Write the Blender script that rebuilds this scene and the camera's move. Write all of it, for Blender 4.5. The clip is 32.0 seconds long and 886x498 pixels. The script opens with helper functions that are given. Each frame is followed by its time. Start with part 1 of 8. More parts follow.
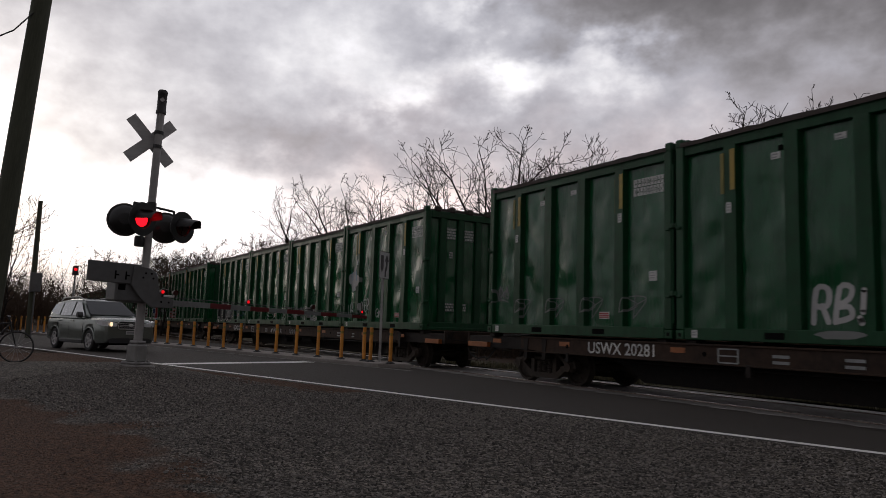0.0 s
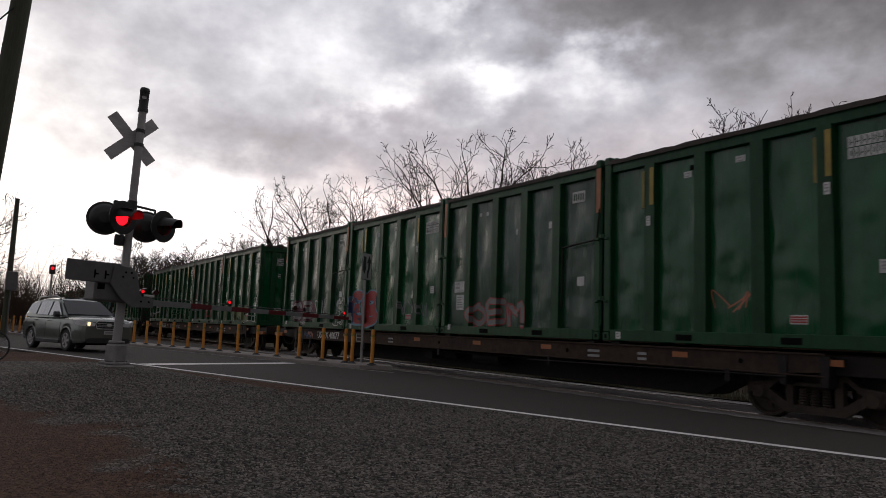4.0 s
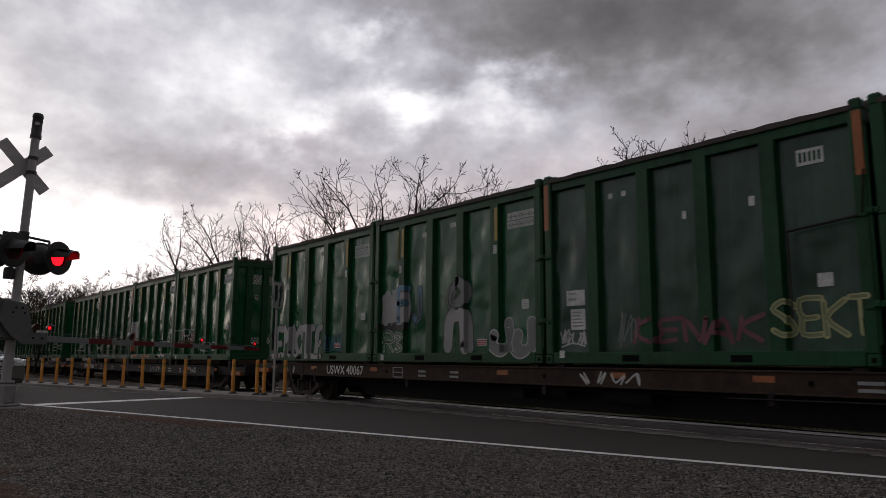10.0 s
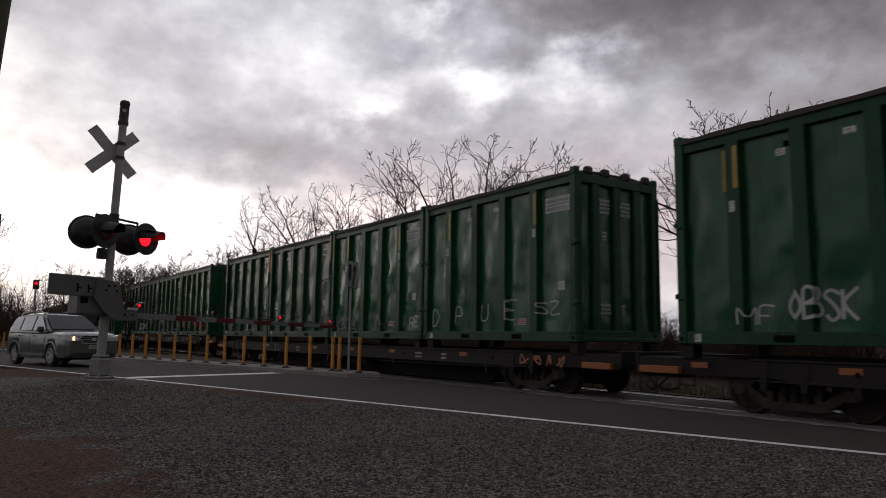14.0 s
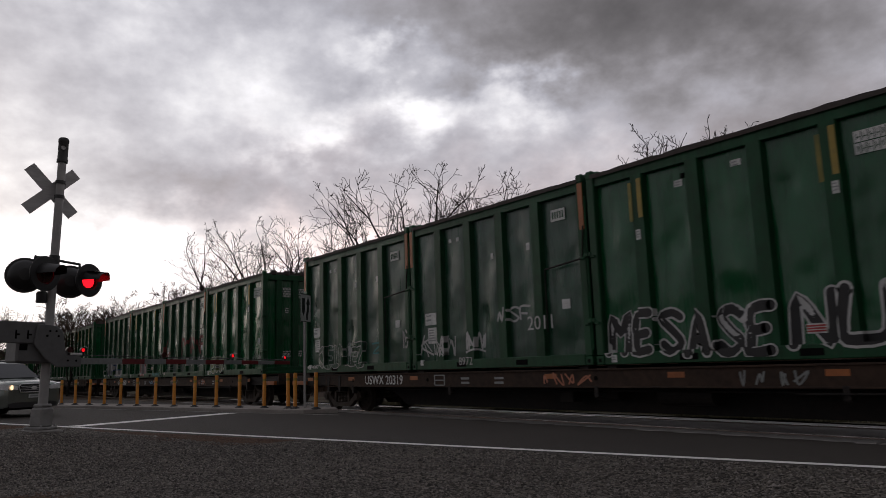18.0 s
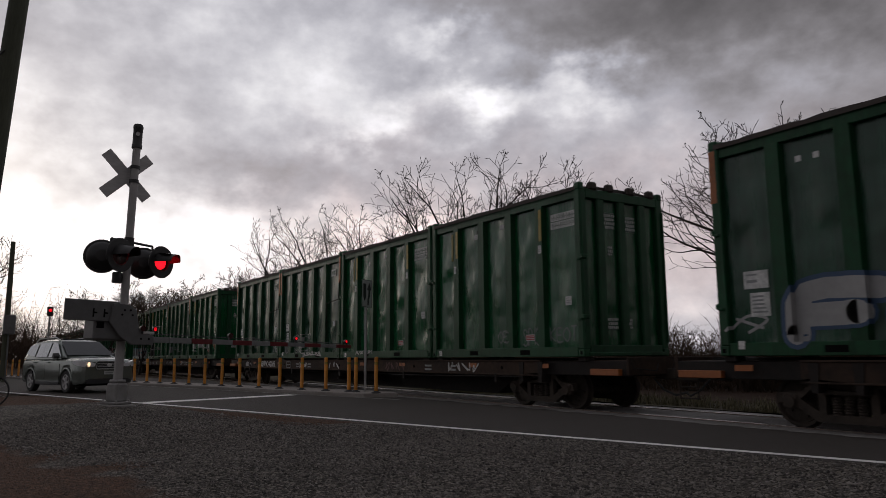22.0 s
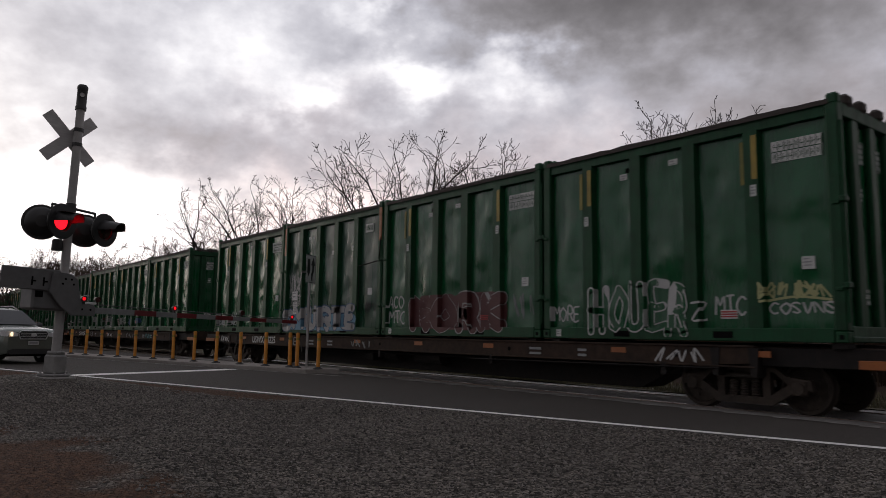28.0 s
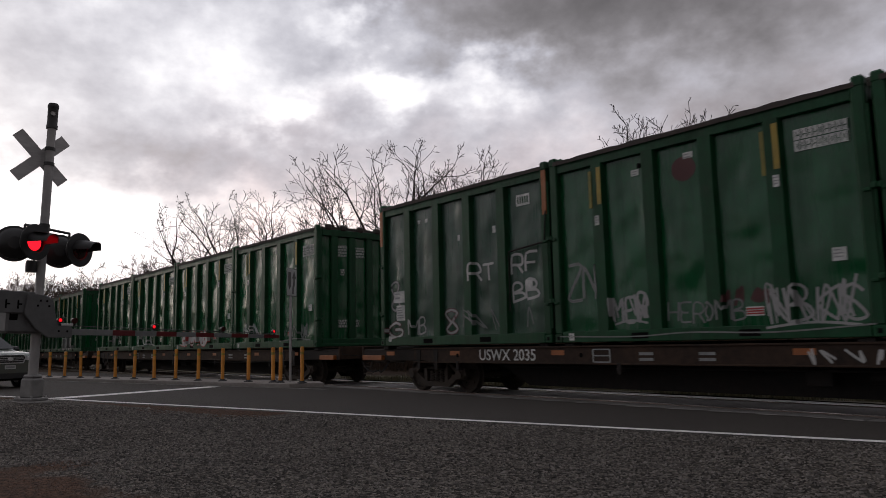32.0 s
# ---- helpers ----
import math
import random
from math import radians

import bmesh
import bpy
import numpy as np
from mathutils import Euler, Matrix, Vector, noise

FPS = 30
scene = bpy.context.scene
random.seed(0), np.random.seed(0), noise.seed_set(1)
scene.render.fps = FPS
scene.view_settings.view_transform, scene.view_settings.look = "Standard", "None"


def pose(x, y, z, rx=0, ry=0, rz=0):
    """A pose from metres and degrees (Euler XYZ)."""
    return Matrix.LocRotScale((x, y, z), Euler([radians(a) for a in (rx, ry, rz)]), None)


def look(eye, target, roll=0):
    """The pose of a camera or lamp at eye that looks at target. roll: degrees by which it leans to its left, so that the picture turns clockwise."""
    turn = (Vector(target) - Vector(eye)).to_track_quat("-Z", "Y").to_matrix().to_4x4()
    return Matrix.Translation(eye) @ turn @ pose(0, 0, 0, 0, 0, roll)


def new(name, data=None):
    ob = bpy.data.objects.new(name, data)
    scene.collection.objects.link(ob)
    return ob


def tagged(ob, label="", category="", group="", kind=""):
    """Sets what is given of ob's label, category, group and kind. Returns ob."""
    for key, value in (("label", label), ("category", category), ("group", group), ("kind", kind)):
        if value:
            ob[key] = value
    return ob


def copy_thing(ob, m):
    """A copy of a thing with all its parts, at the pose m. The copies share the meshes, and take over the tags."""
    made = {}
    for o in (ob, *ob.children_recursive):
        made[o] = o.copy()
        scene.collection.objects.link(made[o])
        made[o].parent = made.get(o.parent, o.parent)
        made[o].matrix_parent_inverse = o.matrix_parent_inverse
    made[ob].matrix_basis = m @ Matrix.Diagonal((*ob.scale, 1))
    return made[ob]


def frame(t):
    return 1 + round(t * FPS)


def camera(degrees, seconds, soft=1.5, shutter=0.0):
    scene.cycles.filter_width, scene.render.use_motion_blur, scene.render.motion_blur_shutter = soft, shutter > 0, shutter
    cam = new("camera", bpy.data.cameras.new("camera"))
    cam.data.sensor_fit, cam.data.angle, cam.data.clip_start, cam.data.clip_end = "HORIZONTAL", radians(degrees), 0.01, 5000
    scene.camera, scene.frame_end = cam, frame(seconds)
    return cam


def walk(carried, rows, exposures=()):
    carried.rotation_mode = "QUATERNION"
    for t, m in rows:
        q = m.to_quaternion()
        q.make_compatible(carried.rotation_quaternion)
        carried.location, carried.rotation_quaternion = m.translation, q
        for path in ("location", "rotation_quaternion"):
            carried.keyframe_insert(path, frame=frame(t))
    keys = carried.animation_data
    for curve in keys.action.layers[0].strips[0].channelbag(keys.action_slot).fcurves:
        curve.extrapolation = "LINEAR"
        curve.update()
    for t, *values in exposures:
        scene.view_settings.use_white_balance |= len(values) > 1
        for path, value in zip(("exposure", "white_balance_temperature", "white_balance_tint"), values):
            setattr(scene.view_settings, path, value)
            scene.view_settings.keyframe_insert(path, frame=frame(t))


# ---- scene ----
# ---- camera ----
cam = camera(63.12, 32.0, soft=0.55, shutter=0.12)


def view(x, y, z, yaw, pitch, roll):
    """A camera pose: heading to the left of +y, tilt up and lean, in degrees."""
    return pose(x, y, z, 90 + pitch, 0, yaw) @ pose(0, 0, 0, 0, 0, roll)


PATH = [
    (0, view(0.085, 0.127, 1.181, 58.94, 6.29, 1.81)),
    (0.5, view(0.070, 0.133, 1.180, 57.38, 6.15, 2.34)),
    (1, view(0.069, 0.119, 1.175, 55.14, 5.86, 2.21)),
    (1.5, view(0.087, 0.091, 1.174, 54.18, 5.41, 2.81)),
    (2, view(0.084, 0.101, 1.172, 52.95, 5.75, 2.77)),
    (2.5, view(0.080, 0.070, 1.171, 54.19, 5.93, 1.88)),
    (3, view(0.078, 0.092, 1.176, 58.17, 6.34, 1.69)),
    (3.5, view(0.071, 0.111, 1.174, 58.19, 6.38, 1.99)),
    (5.5, view(0.117, 0.052, 1.168, 54.71, 6.97, 1.99)),
    (6, view(0.108, 0.061, 1.172, 55.07, 6.60, 1.85)),
    (6.5, view(0.089, 0.082, 1.164, 55.24, 6.32, 1.83)),
    (7, view(0.091, 0.083, 1.163, 55.22, 6.12, 2.00)),
    (7.5, view(0.074, 0.091, 1.166, 55.08, 5.87, 2.07)),
    (8, view(0.076, 0.081, 1.172, 54.95, 5.64, 2.24)),
    (8.5, view(0.071, 0.094, 1.177, 55.48, 5.87, 2.58)),
    (9, view(0.098, 0.086, 1.182, 55.79, 6.46, 2.71)),
    (9.5, view(0.121, 0.139, 1.183, 53.96, 7.41, 1.34)),
    (10, view(0.164, 0.148, 1.179, 50.86, 8.73, 0.37)),
    (10.5, view(0.168, 0.123, 1.177, 49.03, 5.84, 1.93)),
    (11, view(0.177, 0.157, 1.175, 55.36, 8.54, 0.11)),
    (11.5, view(0.181, 0.163, 1.173, 54.02, 7.56, 0.73)),
    (12, view(0.206, 0.136, 1.167, 52.79, 7.15, 0.59)),
    (12.5, view(0.212, 0.130, 1.163, 54.13, 7.02, 1.11)),
    (13, view(0.188, 0.162, 1.155, 53.71, 6.99, 2.06)),
    (13.5, view(0.203, 0.149, 1.164, 53.33, 7.58, 1.54)),
    (14, view(0.181, 0.123, 1.168, 56.50, 7.02, 0.80)),
    (14.5, view(0.182, 0.073, 1.162, 59.35, 4.87, 0.38)),
    (16.5, view(0.052, 0.089, 1.173, 54.57, 7.33, -1.46)),
    (17, view(0.033, 0.105, 1.181, 55.38, 7.97, -1.08)),
    (17.5, view(0.021, 0.119, 1.186, 54.61, 8.70, -1.12)),
    (18, view(0.024, 0.116, 1.192, 52.52, 9.24, -1.90)),
    (18.5, view(0.030, 0.127, 1.190, 52.67, 9.50, -1.67)),
    (19, view(0.027, 0.092, 1.183, 49.21, 10.61, -0.11)),
    (19.5, view(0.037, 0.088, 1.182, 52.50, 9.72, -0.87)),
    (20, view(-0.015, 0.144, 1.170, 54.27, 8.75, 0.34)),
    (20.5, view(-0.033, 0.152, 1.166, 54.53, 7.83, 2.46)),
    (21, view(-0.031, 0.118, 1.167, 56.04, 7.95, 0.77)),
    (21.5, view(-0.028, 0.098, 1.158, 57.28, 7.75, -0.07)),
    (22, view(-0.017, 0.105, 1.154, 57.31, 8.46, -0.44)),
    (22.5, view(-0.010, 0.102, 1.148, 56.93, 8.67, -1.03)),
    (23, view(-0.008, 0.093, 1.140, 55.44, 8.74, -0.76)),
    (23.5, view(0.007, 0.091, 1.144, 54.74, 9.00, -2.24)),
    (24, view(-0.010, 0.068, 1.138, 54.98, 7.70, -3.54)),
    (24.5, view(-0.035, -0.004, 1.130, 58.30, 6.73, -4.85)),
    (26.5, view(-0.146, -0.295, 1.173, 52.61, 8.07, 1.26)),
    (27, view(-0.205, -0.290, 1.174, 52.39, 7.81, 1.37)),
    (27.5, view(-0.248, -0.285, 1.171, 52.00, 7.32, 1.71)),
    (28, view(-0.251, -0.304, 1.170, 51.62, 6.72, 0.82)),
    (28.5, view(-0.264, -0.300, 1.171, 50.82, 6.73, 1.55)),
    (29, view(-0.270, -0.313, 1.169, 49.64, 5.83, 1.71)),
    (29.5, view(-0.266, -0.310, 1.171, 50.05, 6.06, 1.43)),
    (30, view(-0.256, -0.319, 1.173, 50.20, 6.33, 0.44)),
    (30.5, view(-0.262, -0.306, 1.175, 50.63, 6.67, 0.50)),
    (31, view(-0.277, -0.281, 1.171, 50.53, 7.39, 0.29)),
    (31.5, view(-0.277, -0.275, 1.172, 50.46, 7.61, 0.10)),
    (32, view(-0.275, -0.263, 1.166, 50.16, 7.42, -1.23)),
]
EXPOSURES = [(0.0, -0.08), (1.0, 0.04), (2.0, 0.36), (3.0, 0.0), (8.0, 0.12), (9.0, 0.05), (11.0, -0.03), (13.0, 0.1), (14.0, 0.0), (17.0, -0.08), (19.0, 0.0), (20.0, -0.12), (22.0, -0.18), (24.5, -0.13), (27.0, 0.08), (28.0, 0.10), (29.0, 0.32), (32.0, 0.16)]
walk(cam, PATH, EXPOSURES)


# ---- world, sun ----
CLOUD_SHIFT = (3.1, 0.4, 1.7)
SUN_YAW, SUN_UP = 100.0, 6.0          # low behind the clouds, along the track
SKY_BASE, SKY_LID = -1.60, 0.05
# cloud banks (darker) and gaps (lighter): bearing, height, half widths in degrees, stops
CLOUD_BANKS = [(99, 6, 28, 10, 1.10), (66, 7, 20, 4, 0.68), (26, 13, 11, 5, -0.95), (34, 5, 14, 2.5, 0.2), (83, 20, 9, 4, 0.1), (92, 14, 8, 3, 0.5), (69, 20.5, 7, 2.4, 0.35), (75, 24.5, 14, 2.5, 0.3), (62.5, 18, 3.5, 2.0, 0.65),
               (54, 20.0, 3.5, 1.8, 1.0), (46, 20.8, 4.5, 2.2, 1.15), (57.5, 24.6, 3.5, 1.4, 0.8), (73, 13.8, 8, 2.2, -0.55), (61, 15.6, 4.5, 1.5, -0.4),
               (33, 24.5, 16, 5.0, -1.7), (46, 28, 16, 4, -0.9), (47, 16.2, 9, 2.0, -0.05), (29, 17.5, 6, 2.5, 0.2), (60, 22.6, 5, 1.5, -0.1)]


def make_world():
    w = bpy.data.worlds.new("overcast_evening")
    scene.world = w
    w.use_nodes = True
    nt = w.node_tree
    nt.nodes.clear()
    N, L = nt.nodes.new, nt.links.new
    out, bg = N("ShaderNodeOutputWorld"), N("ShaderNodeBackground")
    sky = N("ShaderNodeTexSky")
    sky.sky_type, sky.sun_disc = "NISHITA", False
    sky.sun_elevation, sky.sun_rotation = radians(SUN_UP), radians(-SUN_YAW)
    sky.air_density, sky.dust_density = 1.0, 3.0
    tc = N("ShaderNodeTexCoord")
    sep = N("ShaderNodeSeparateXYZ")
    L(tc.outputs["Generated"], sep.inputs[0])

    def math_node(op, a, b=None, clamp=False):
        n = N("ShaderNodeMath")
        n.operation, n.use_clamp = op, clamp
        for i, v in enumerate((a, b)):
            if v is None:
                continue
            if isinstance(v, (int, float)):
                n.inputs[i].default_value = v
            else:
                L(v, n.inputs[i])
        return n.outputs[0]

    # direction as bearing and height in degrees, blurred by a noise so that the cloud edges are ragged
    def noise_tex(vec, scale, detail, rough, dist=0.0, colour=False):
        n = N("ShaderNodeTexNoise")
        n.inputs["Scale"].default_value, n.inputs["Detail"].default_value = scale, detail
        n.inputs["Roughness"].default_value, n.inputs["Distortion"].default_value = rough, dist
        L(vec, n.inputs["Vector"])
        return n.outputs["Color" if colour else "Fac"]

    comb = N("ShaderNodeMapping")
    L(tc.outputs["Generated"], comb.inputs["Vector"])
    comb.inputs["Scale"].default_value, comb.inputs["Location"].default_value = (1.0, 1.0, 1.5), CLOUD_SHIFT
    a0 = radians(60)
    ahead = math_node("ADD", math_node("MULTIPLY", sep.outputs[0], -math.sin(a0)), math_node("MULTIPLY", sep.outputs[1], math.cos(a0)))
    aside = math_node("ADD", math_node("MULTIPLY", sep.outputs[0], -math.cos(a0)), math_node("MULTIPLY", sep.outputs[1], -math.sin(a0)))
    bearing = math_node("ADD", math_node("MULTIPLY", math_node("ARCTAN2", aside, ahead), 57.2958), 60.0)
    height = math_node("MULTIPLY", math_node("ARCSINE", sep.outputs[2]), 57.2958)
    warp = N("ShaderNodeSeparateColor")
    L(noise_tex(comb.outputs[0], 14.0, 4, 0.55, 0.0, True), warp.inputs[0])
    az = math_node("ADD", bearing, math_node("MULTIPLY", math_node("SUBTRACT", warp.outputs[0], 0.5), 13.0))
    el_ = math_node("ADD", height, math_node("MULTIPLY", math_node("SUBTRACT", warp.outputs[1], 0.5), 8.0))
    d = (-math.sin(radians(SUN_YAW)), math.cos(radians(SUN_YAW)))
    toward = math_node("ADD", math_node("MULTIPLY", sep.outputs[0], d[0]), math_node("MULTIPLY", sep.outputs[1], d[1]))
    # brightness in stops: a dull lid that pales towards the sunken sun, then the single cloud banks and gaps
    over = N("ShaderNodeMapRange")
    over.interpolation_type = "SMOOTHSTEP"
    over.inputs["From Min"].default_value, over.inputs["From Max"].default_value = 24.0, 60.0
    L(height, over.inputs["Value"])
    stops = math_node("ADD", SKY_BASE, math_node("ADD", math_node("MULTIPLY", toward, 0.80), math_node("MULTIPLY", sep.outputs[1], 0.45)))
    stops = math_node("SUBTRACT", stops, math_node("MULTIPLY", over.outputs[0], SKY_LID))
    for ba, be, wa, we, amp in CLOUD_BANKS:
        q = math_node("MULTIPLY", math_node("SUBTRACT", az, ba), 1.0 / wa)
        r = math_node("MULTIPLY", math_node("SUBTRACT", el_, be), 1.0 / we)
        q = math_node("ADD", math_node("MULTIPLY", q, q), math_node("MULTIPLY", r, r))
        stops = math_node("ADD", stops, math_node("MULTIPLY", math_node("EXPONENT", math_node("MULTIPLY", q, -1.0)), amp))
    lumps = math_node("SUBTRACT", noise_tex(comb.outputs[0], 7.5, 5, 0.5, 0.0), 0.5)
    fine = math_node("SUBTRACT", noise_tex(comb.outputs[0], 20.0, 7, 0.55, 0.0), 0.5)
    stops = math_node("ADD", stops, math_node("ADD", math_node("MULTIPLY", lumps, 1.7), math_node("MULTIPLY", fine, 1.1)))
    gain = math_node("POWER", 2.0, stops)
    tint = N("ShaderNodeValToRGB")
    L(gain, tint.inputs[0])
    el = tint.color_ramp.elements
    el[0].position, el[0].color = 0.10, (1.06, 0.965, 0.995, 1)
    el[1].position, el[1].color = 0.85, (1.0, 0.985, 1.03, 1)
    e = el.new(0.45)
    e.color = (0.978, 0.963, 1.072, 1)
    scaled = N("ShaderNodeVectorMath")
    scaled.operation = "SCALE"
    # rosy low down, away from the sun
    rose = N("ShaderNodeMix")
    rose.data_type, rose.blend_type = "RGBA", "MULTIPLY"
    rose.inputs["B"].default_value = (1.13, 0.975, 0.92, 1)
    q = math_node("MULTIPLY", math_node("SUBTRACT", el_, 9.0), 1.0 / 6.5)
    low = math_node("EXPONENT", math_node("MULTIPLY", math_node("MULTIPLY", q, q), -1.0))
    north = N("ShaderNodeMapRange")
    north.interpolation_type = "SMOOTHSTEP"
    north.inputs["From Min"].default_value, north.inputs["From Max"].default_value = 84.0, 58.0
    L(az, north.inputs["Value"])
    L(math_node("MULTIPLY", low, north.outputs[0]), rose.inputs["Factor"])
    L(tint.outputs[0], rose.inputs["A"])
    L(rose.outputs["Result"], scaled.inputs[0]), L(gain, scaled.inputs["Scale"])
    skyv = N("ShaderNodeVectorMath")
    skyv.operation = "SCALE"
    skyv.inputs["Scale"].default_value = 0.010
    L(sky.outputs[0], skyv.inputs[0])
    add = N("ShaderNodeVectorMath")
    L(scaled.outputs[0], add.inputs[0]), L(skyv.outputs[0], add.inputs[1])
    L(add.outputs[0], bg.inputs[0])
    bg.inputs[1].default_value = 1.0
    L(bg.outputs[0], out.inputs[0])


make_world()
sun = new("sun", bpy.data.lights.new("sun", "SUN"))
sun.data.energy, sun.data.angle, sun.data.color = 0.15, radians(30), (1.0, 0.9, 0.8)
sun.matrix_world = look((0, 0, 50), (50 * math.sin(radians(SUN_YAW)), -50 * math.cos(radians(SUN_YAW)), 50 - 50 * math.tan(radians(SUN_UP + 8))))


# ---- materials ----
def surf(name, col, col2=None, rough=0.6, scale=6.0, coarse=0.7, bump=0.15, bump_scale=60.0, metal=0.0, spread=0.5, vary=0.0, stretch=(1, 1, 1), dents=0.0, gloss=0.5):
    """A painted, stony or earthy surface: two colours mixed by a fine and a coarse noise, relief, uneven gloss."""
    m = bpy.data.materials.new(name)
    m.use_nodes = True
    nt = m.node_tree
    N, L = nt.nodes.new, nt.links.new
    b = nt.nodes["Principled BSDF"]
    col2 = col2 or tuple(c * 0.6 for c in col)
    tc, mp = N("ShaderNodeTexCoord"), N("ShaderNodeMapping")
    mp.inputs["Scale"].default_value = stretch
    L(tc.outputs["Object"], mp.inputs["Vector"])
    src = mp.outputs[0]
    if vary:
        info, add = N("ShaderNodeObjectInfo"), N("ShaderNodeVectorMath")
        sc = N("ShaderNodeVectorMath")
        sc.operation = "SCALE"
        sc.inputs[0].default_value = (37.0, 21.0, 11.0)
        L(info.outputs["Random"], sc.inputs["Scale"])
        L(src, add.inputs[0]), L(sc.outputs[0], add.inputs[1])
        src = add.outputs[0]

    def nz(s, det=4.0, r=0.6):
        n = N("ShaderNodeTexNoise")
        n.inputs["Scale"].default_value, n.inputs["Detail"].default_value, n.inputs["Roughness"].default_value = s, det, r
        L(src, n.inputs["Vector"])
        return n.outputs["Fac"]

    fine, wide = nz(scale), nz(coarse, 3.0)
    mixf = N("ShaderNodeMath")
    mixf.operation = "MULTIPLY_ADD"
    L(fine, mixf.inputs[0])
    mixf.inputs[1].default_value = 0.5
    half = N("ShaderNodeMath")
    half.operation = "MULTIPLY"
    L(wide, half.inputs[0])
    half.inputs[1].default_value = 0.5
    L(half.outputs[0], mixf.inputs[2])
    rng = N("ShaderNodeMapRange")
    rng.inputs["From Min"].default_value, rng.inputs["From Max"].default_value = 0.5 - spread * 0.3, 0.5 + spread * 0.3
    L(mixf.outputs[0], rng.inputs["Value"])
    mx = N("ShaderNodeMix")
    mx.data_type = "RGBA"
    mx.inputs["A"].default_value, mx.inputs["B"].default_value = (*col, 1), (*col2, 1)
    L(rng.outputs[0], mx.inputs["Factor"])
    L(mx.outputs["Result"], b.inputs["Base Color"])
    rr = N("ShaderNodeMapRange")
    rr.inputs["To Min"].default_value, rr.inputs["To Max"].default_value = max(rough - 0.12, 0.03), min(rough + 0.15, 1.0)
    L(wide, rr.inputs["Value"])
    L(rr.outputs[0], b.inputs["Roughness"])
    b.inputs["Metallic"].default_value = metal
    b.inputs["Specular IOR Level"].default_value = gloss
    if bump or dents:
        bp = N("ShaderNodeBump")
        bp.inputs["Strength"].default_value, bp.inputs["Distance"].default_value = bump, 0.01
        L(nz(bump_scale, 3.0), bp.inputs["Height"])
        last = bp
        if dents:
            b2 = N("ShaderNodeBump")
            b2.inputs["Strength"].default_value, b2.inputs["Distance"].default_value = 1.0, dents
            L(nz(1.3, 1.5, 0.4), b2.inputs["Height"])
            L(bp.outputs[0], b2.inputs["Normal"])
            last = b2
        L(last.outputs[0], b.inputs["Normal"])
    return m


def streaked(m, amount=0.55, dust=(0.10, 0.115, 0.10)):
    """Rain streaks, scuffs and road film over a painted steel skin: in its colour and its gloss."""
    nt = m.node_tree
    N, L = nt.nodes.new, nt.links.new
    b = nt.nodes["Principled BSDF"]
    tc, mp, info, add, sc = N("ShaderNodeTexCoord"), N("ShaderNodeMapping"), N("ShaderNodeObjectInfo"), N("ShaderNodeVectorMath"), N("ShaderNodeVectorMath")
    sc.operation = "SCALE"
    sc.inputs[0].default_value = (13.0, 29.0, 7.0)
    L(info.outputs["Random"], sc.inputs["Scale"])
    L(tc.outputs["Object"], add.inputs[0]), L(sc.outputs[0], add.inputs[1])
    mp.inputs["Scale"].default_value = (9.0, 9.0, 0.55)
    L(add.outputs[0], mp.inputs["Vector"])
    runs, scuffs, chips = N("ShaderNodeTexNoise"), N("ShaderNodeTexNoise"), N("ShaderNodeTexNoise")
    for n, src, scale, detail in ((runs, mp.outputs[0], 1.0, 6.0), (scuffs, add.outputs[0], 2.3, 7.0), (chips, add.outputs[0], 26.0, 4.0)):
        n.inputs["Scale"].default_value, n.inputs["Detail"].default_value, n.inputs["Roughness"].default_value = scale, detail, 0.65
        L(src, n.inputs["Vector"])

    def ranged(src, lo, hi, to):
        n = N("ShaderNodeMapRange")
        n.inputs["From Min"].default_value, n.inputs["From Max"].default_value, n.inputs["To Max"].default_value = lo, hi, to
        L(src, n.inputs["Value"])
        return n.outputs[0]

    def mix(kind, fac, a_, col):
        n = N("ShaderNodeMix")
        n.data_type, n.blend_type = "RGBA", kind
        L(fac, n.inputs["Factor"]), L(a_, n.inputs["A"])
        n.inputs["B"].default_value = (*col, 1)
        return n.outputs["Result"]

    base = b.inputs["Base Color"].links[0].from_socket
    base = mix("MULTIPLY", ranged(runs.outputs["Fac"], 0.45, 0.75, amount), base, (0.45, 0.48, 0.45))
    base = mix("MIX", ranged(scuffs.outputs["Fac"], 0.56, 0.80, amount * 0.30), base, dust)
    base = mix("MIX", ranged(chips.outputs["Fac"], 0.70, 0.74, 0.5), base, (0.05, 0.03, 0.02))
    L(base, b.inputs["Base Color"])
    rough = b.inputs["Roughness"].links[0].from_socket
    n = N("ShaderNodeMath")
    n.operation = "ADD"
    L(rough, n.inputs[0]), L(ranged(runs.outputs["Fac"], 0.35, 0.8, 0.22), n.inputs[1])
    L(n.outputs[0], b.inputs["Roughness"])


def glow(name, col, power):
    m = bpy.data.materials.new(name)
    m.use_nodes = True
    b = m.node_tree.nodes["Principled BSDF"]
    b.inputs["Base Color"].default_value = (*col, 1)
    b.inputs["Emission Color"].default_value, b.inputs["Emission Strength"].default_value = (*col, 1), power
    b.inputs["Roughness"].default_value = 0.3
    return m


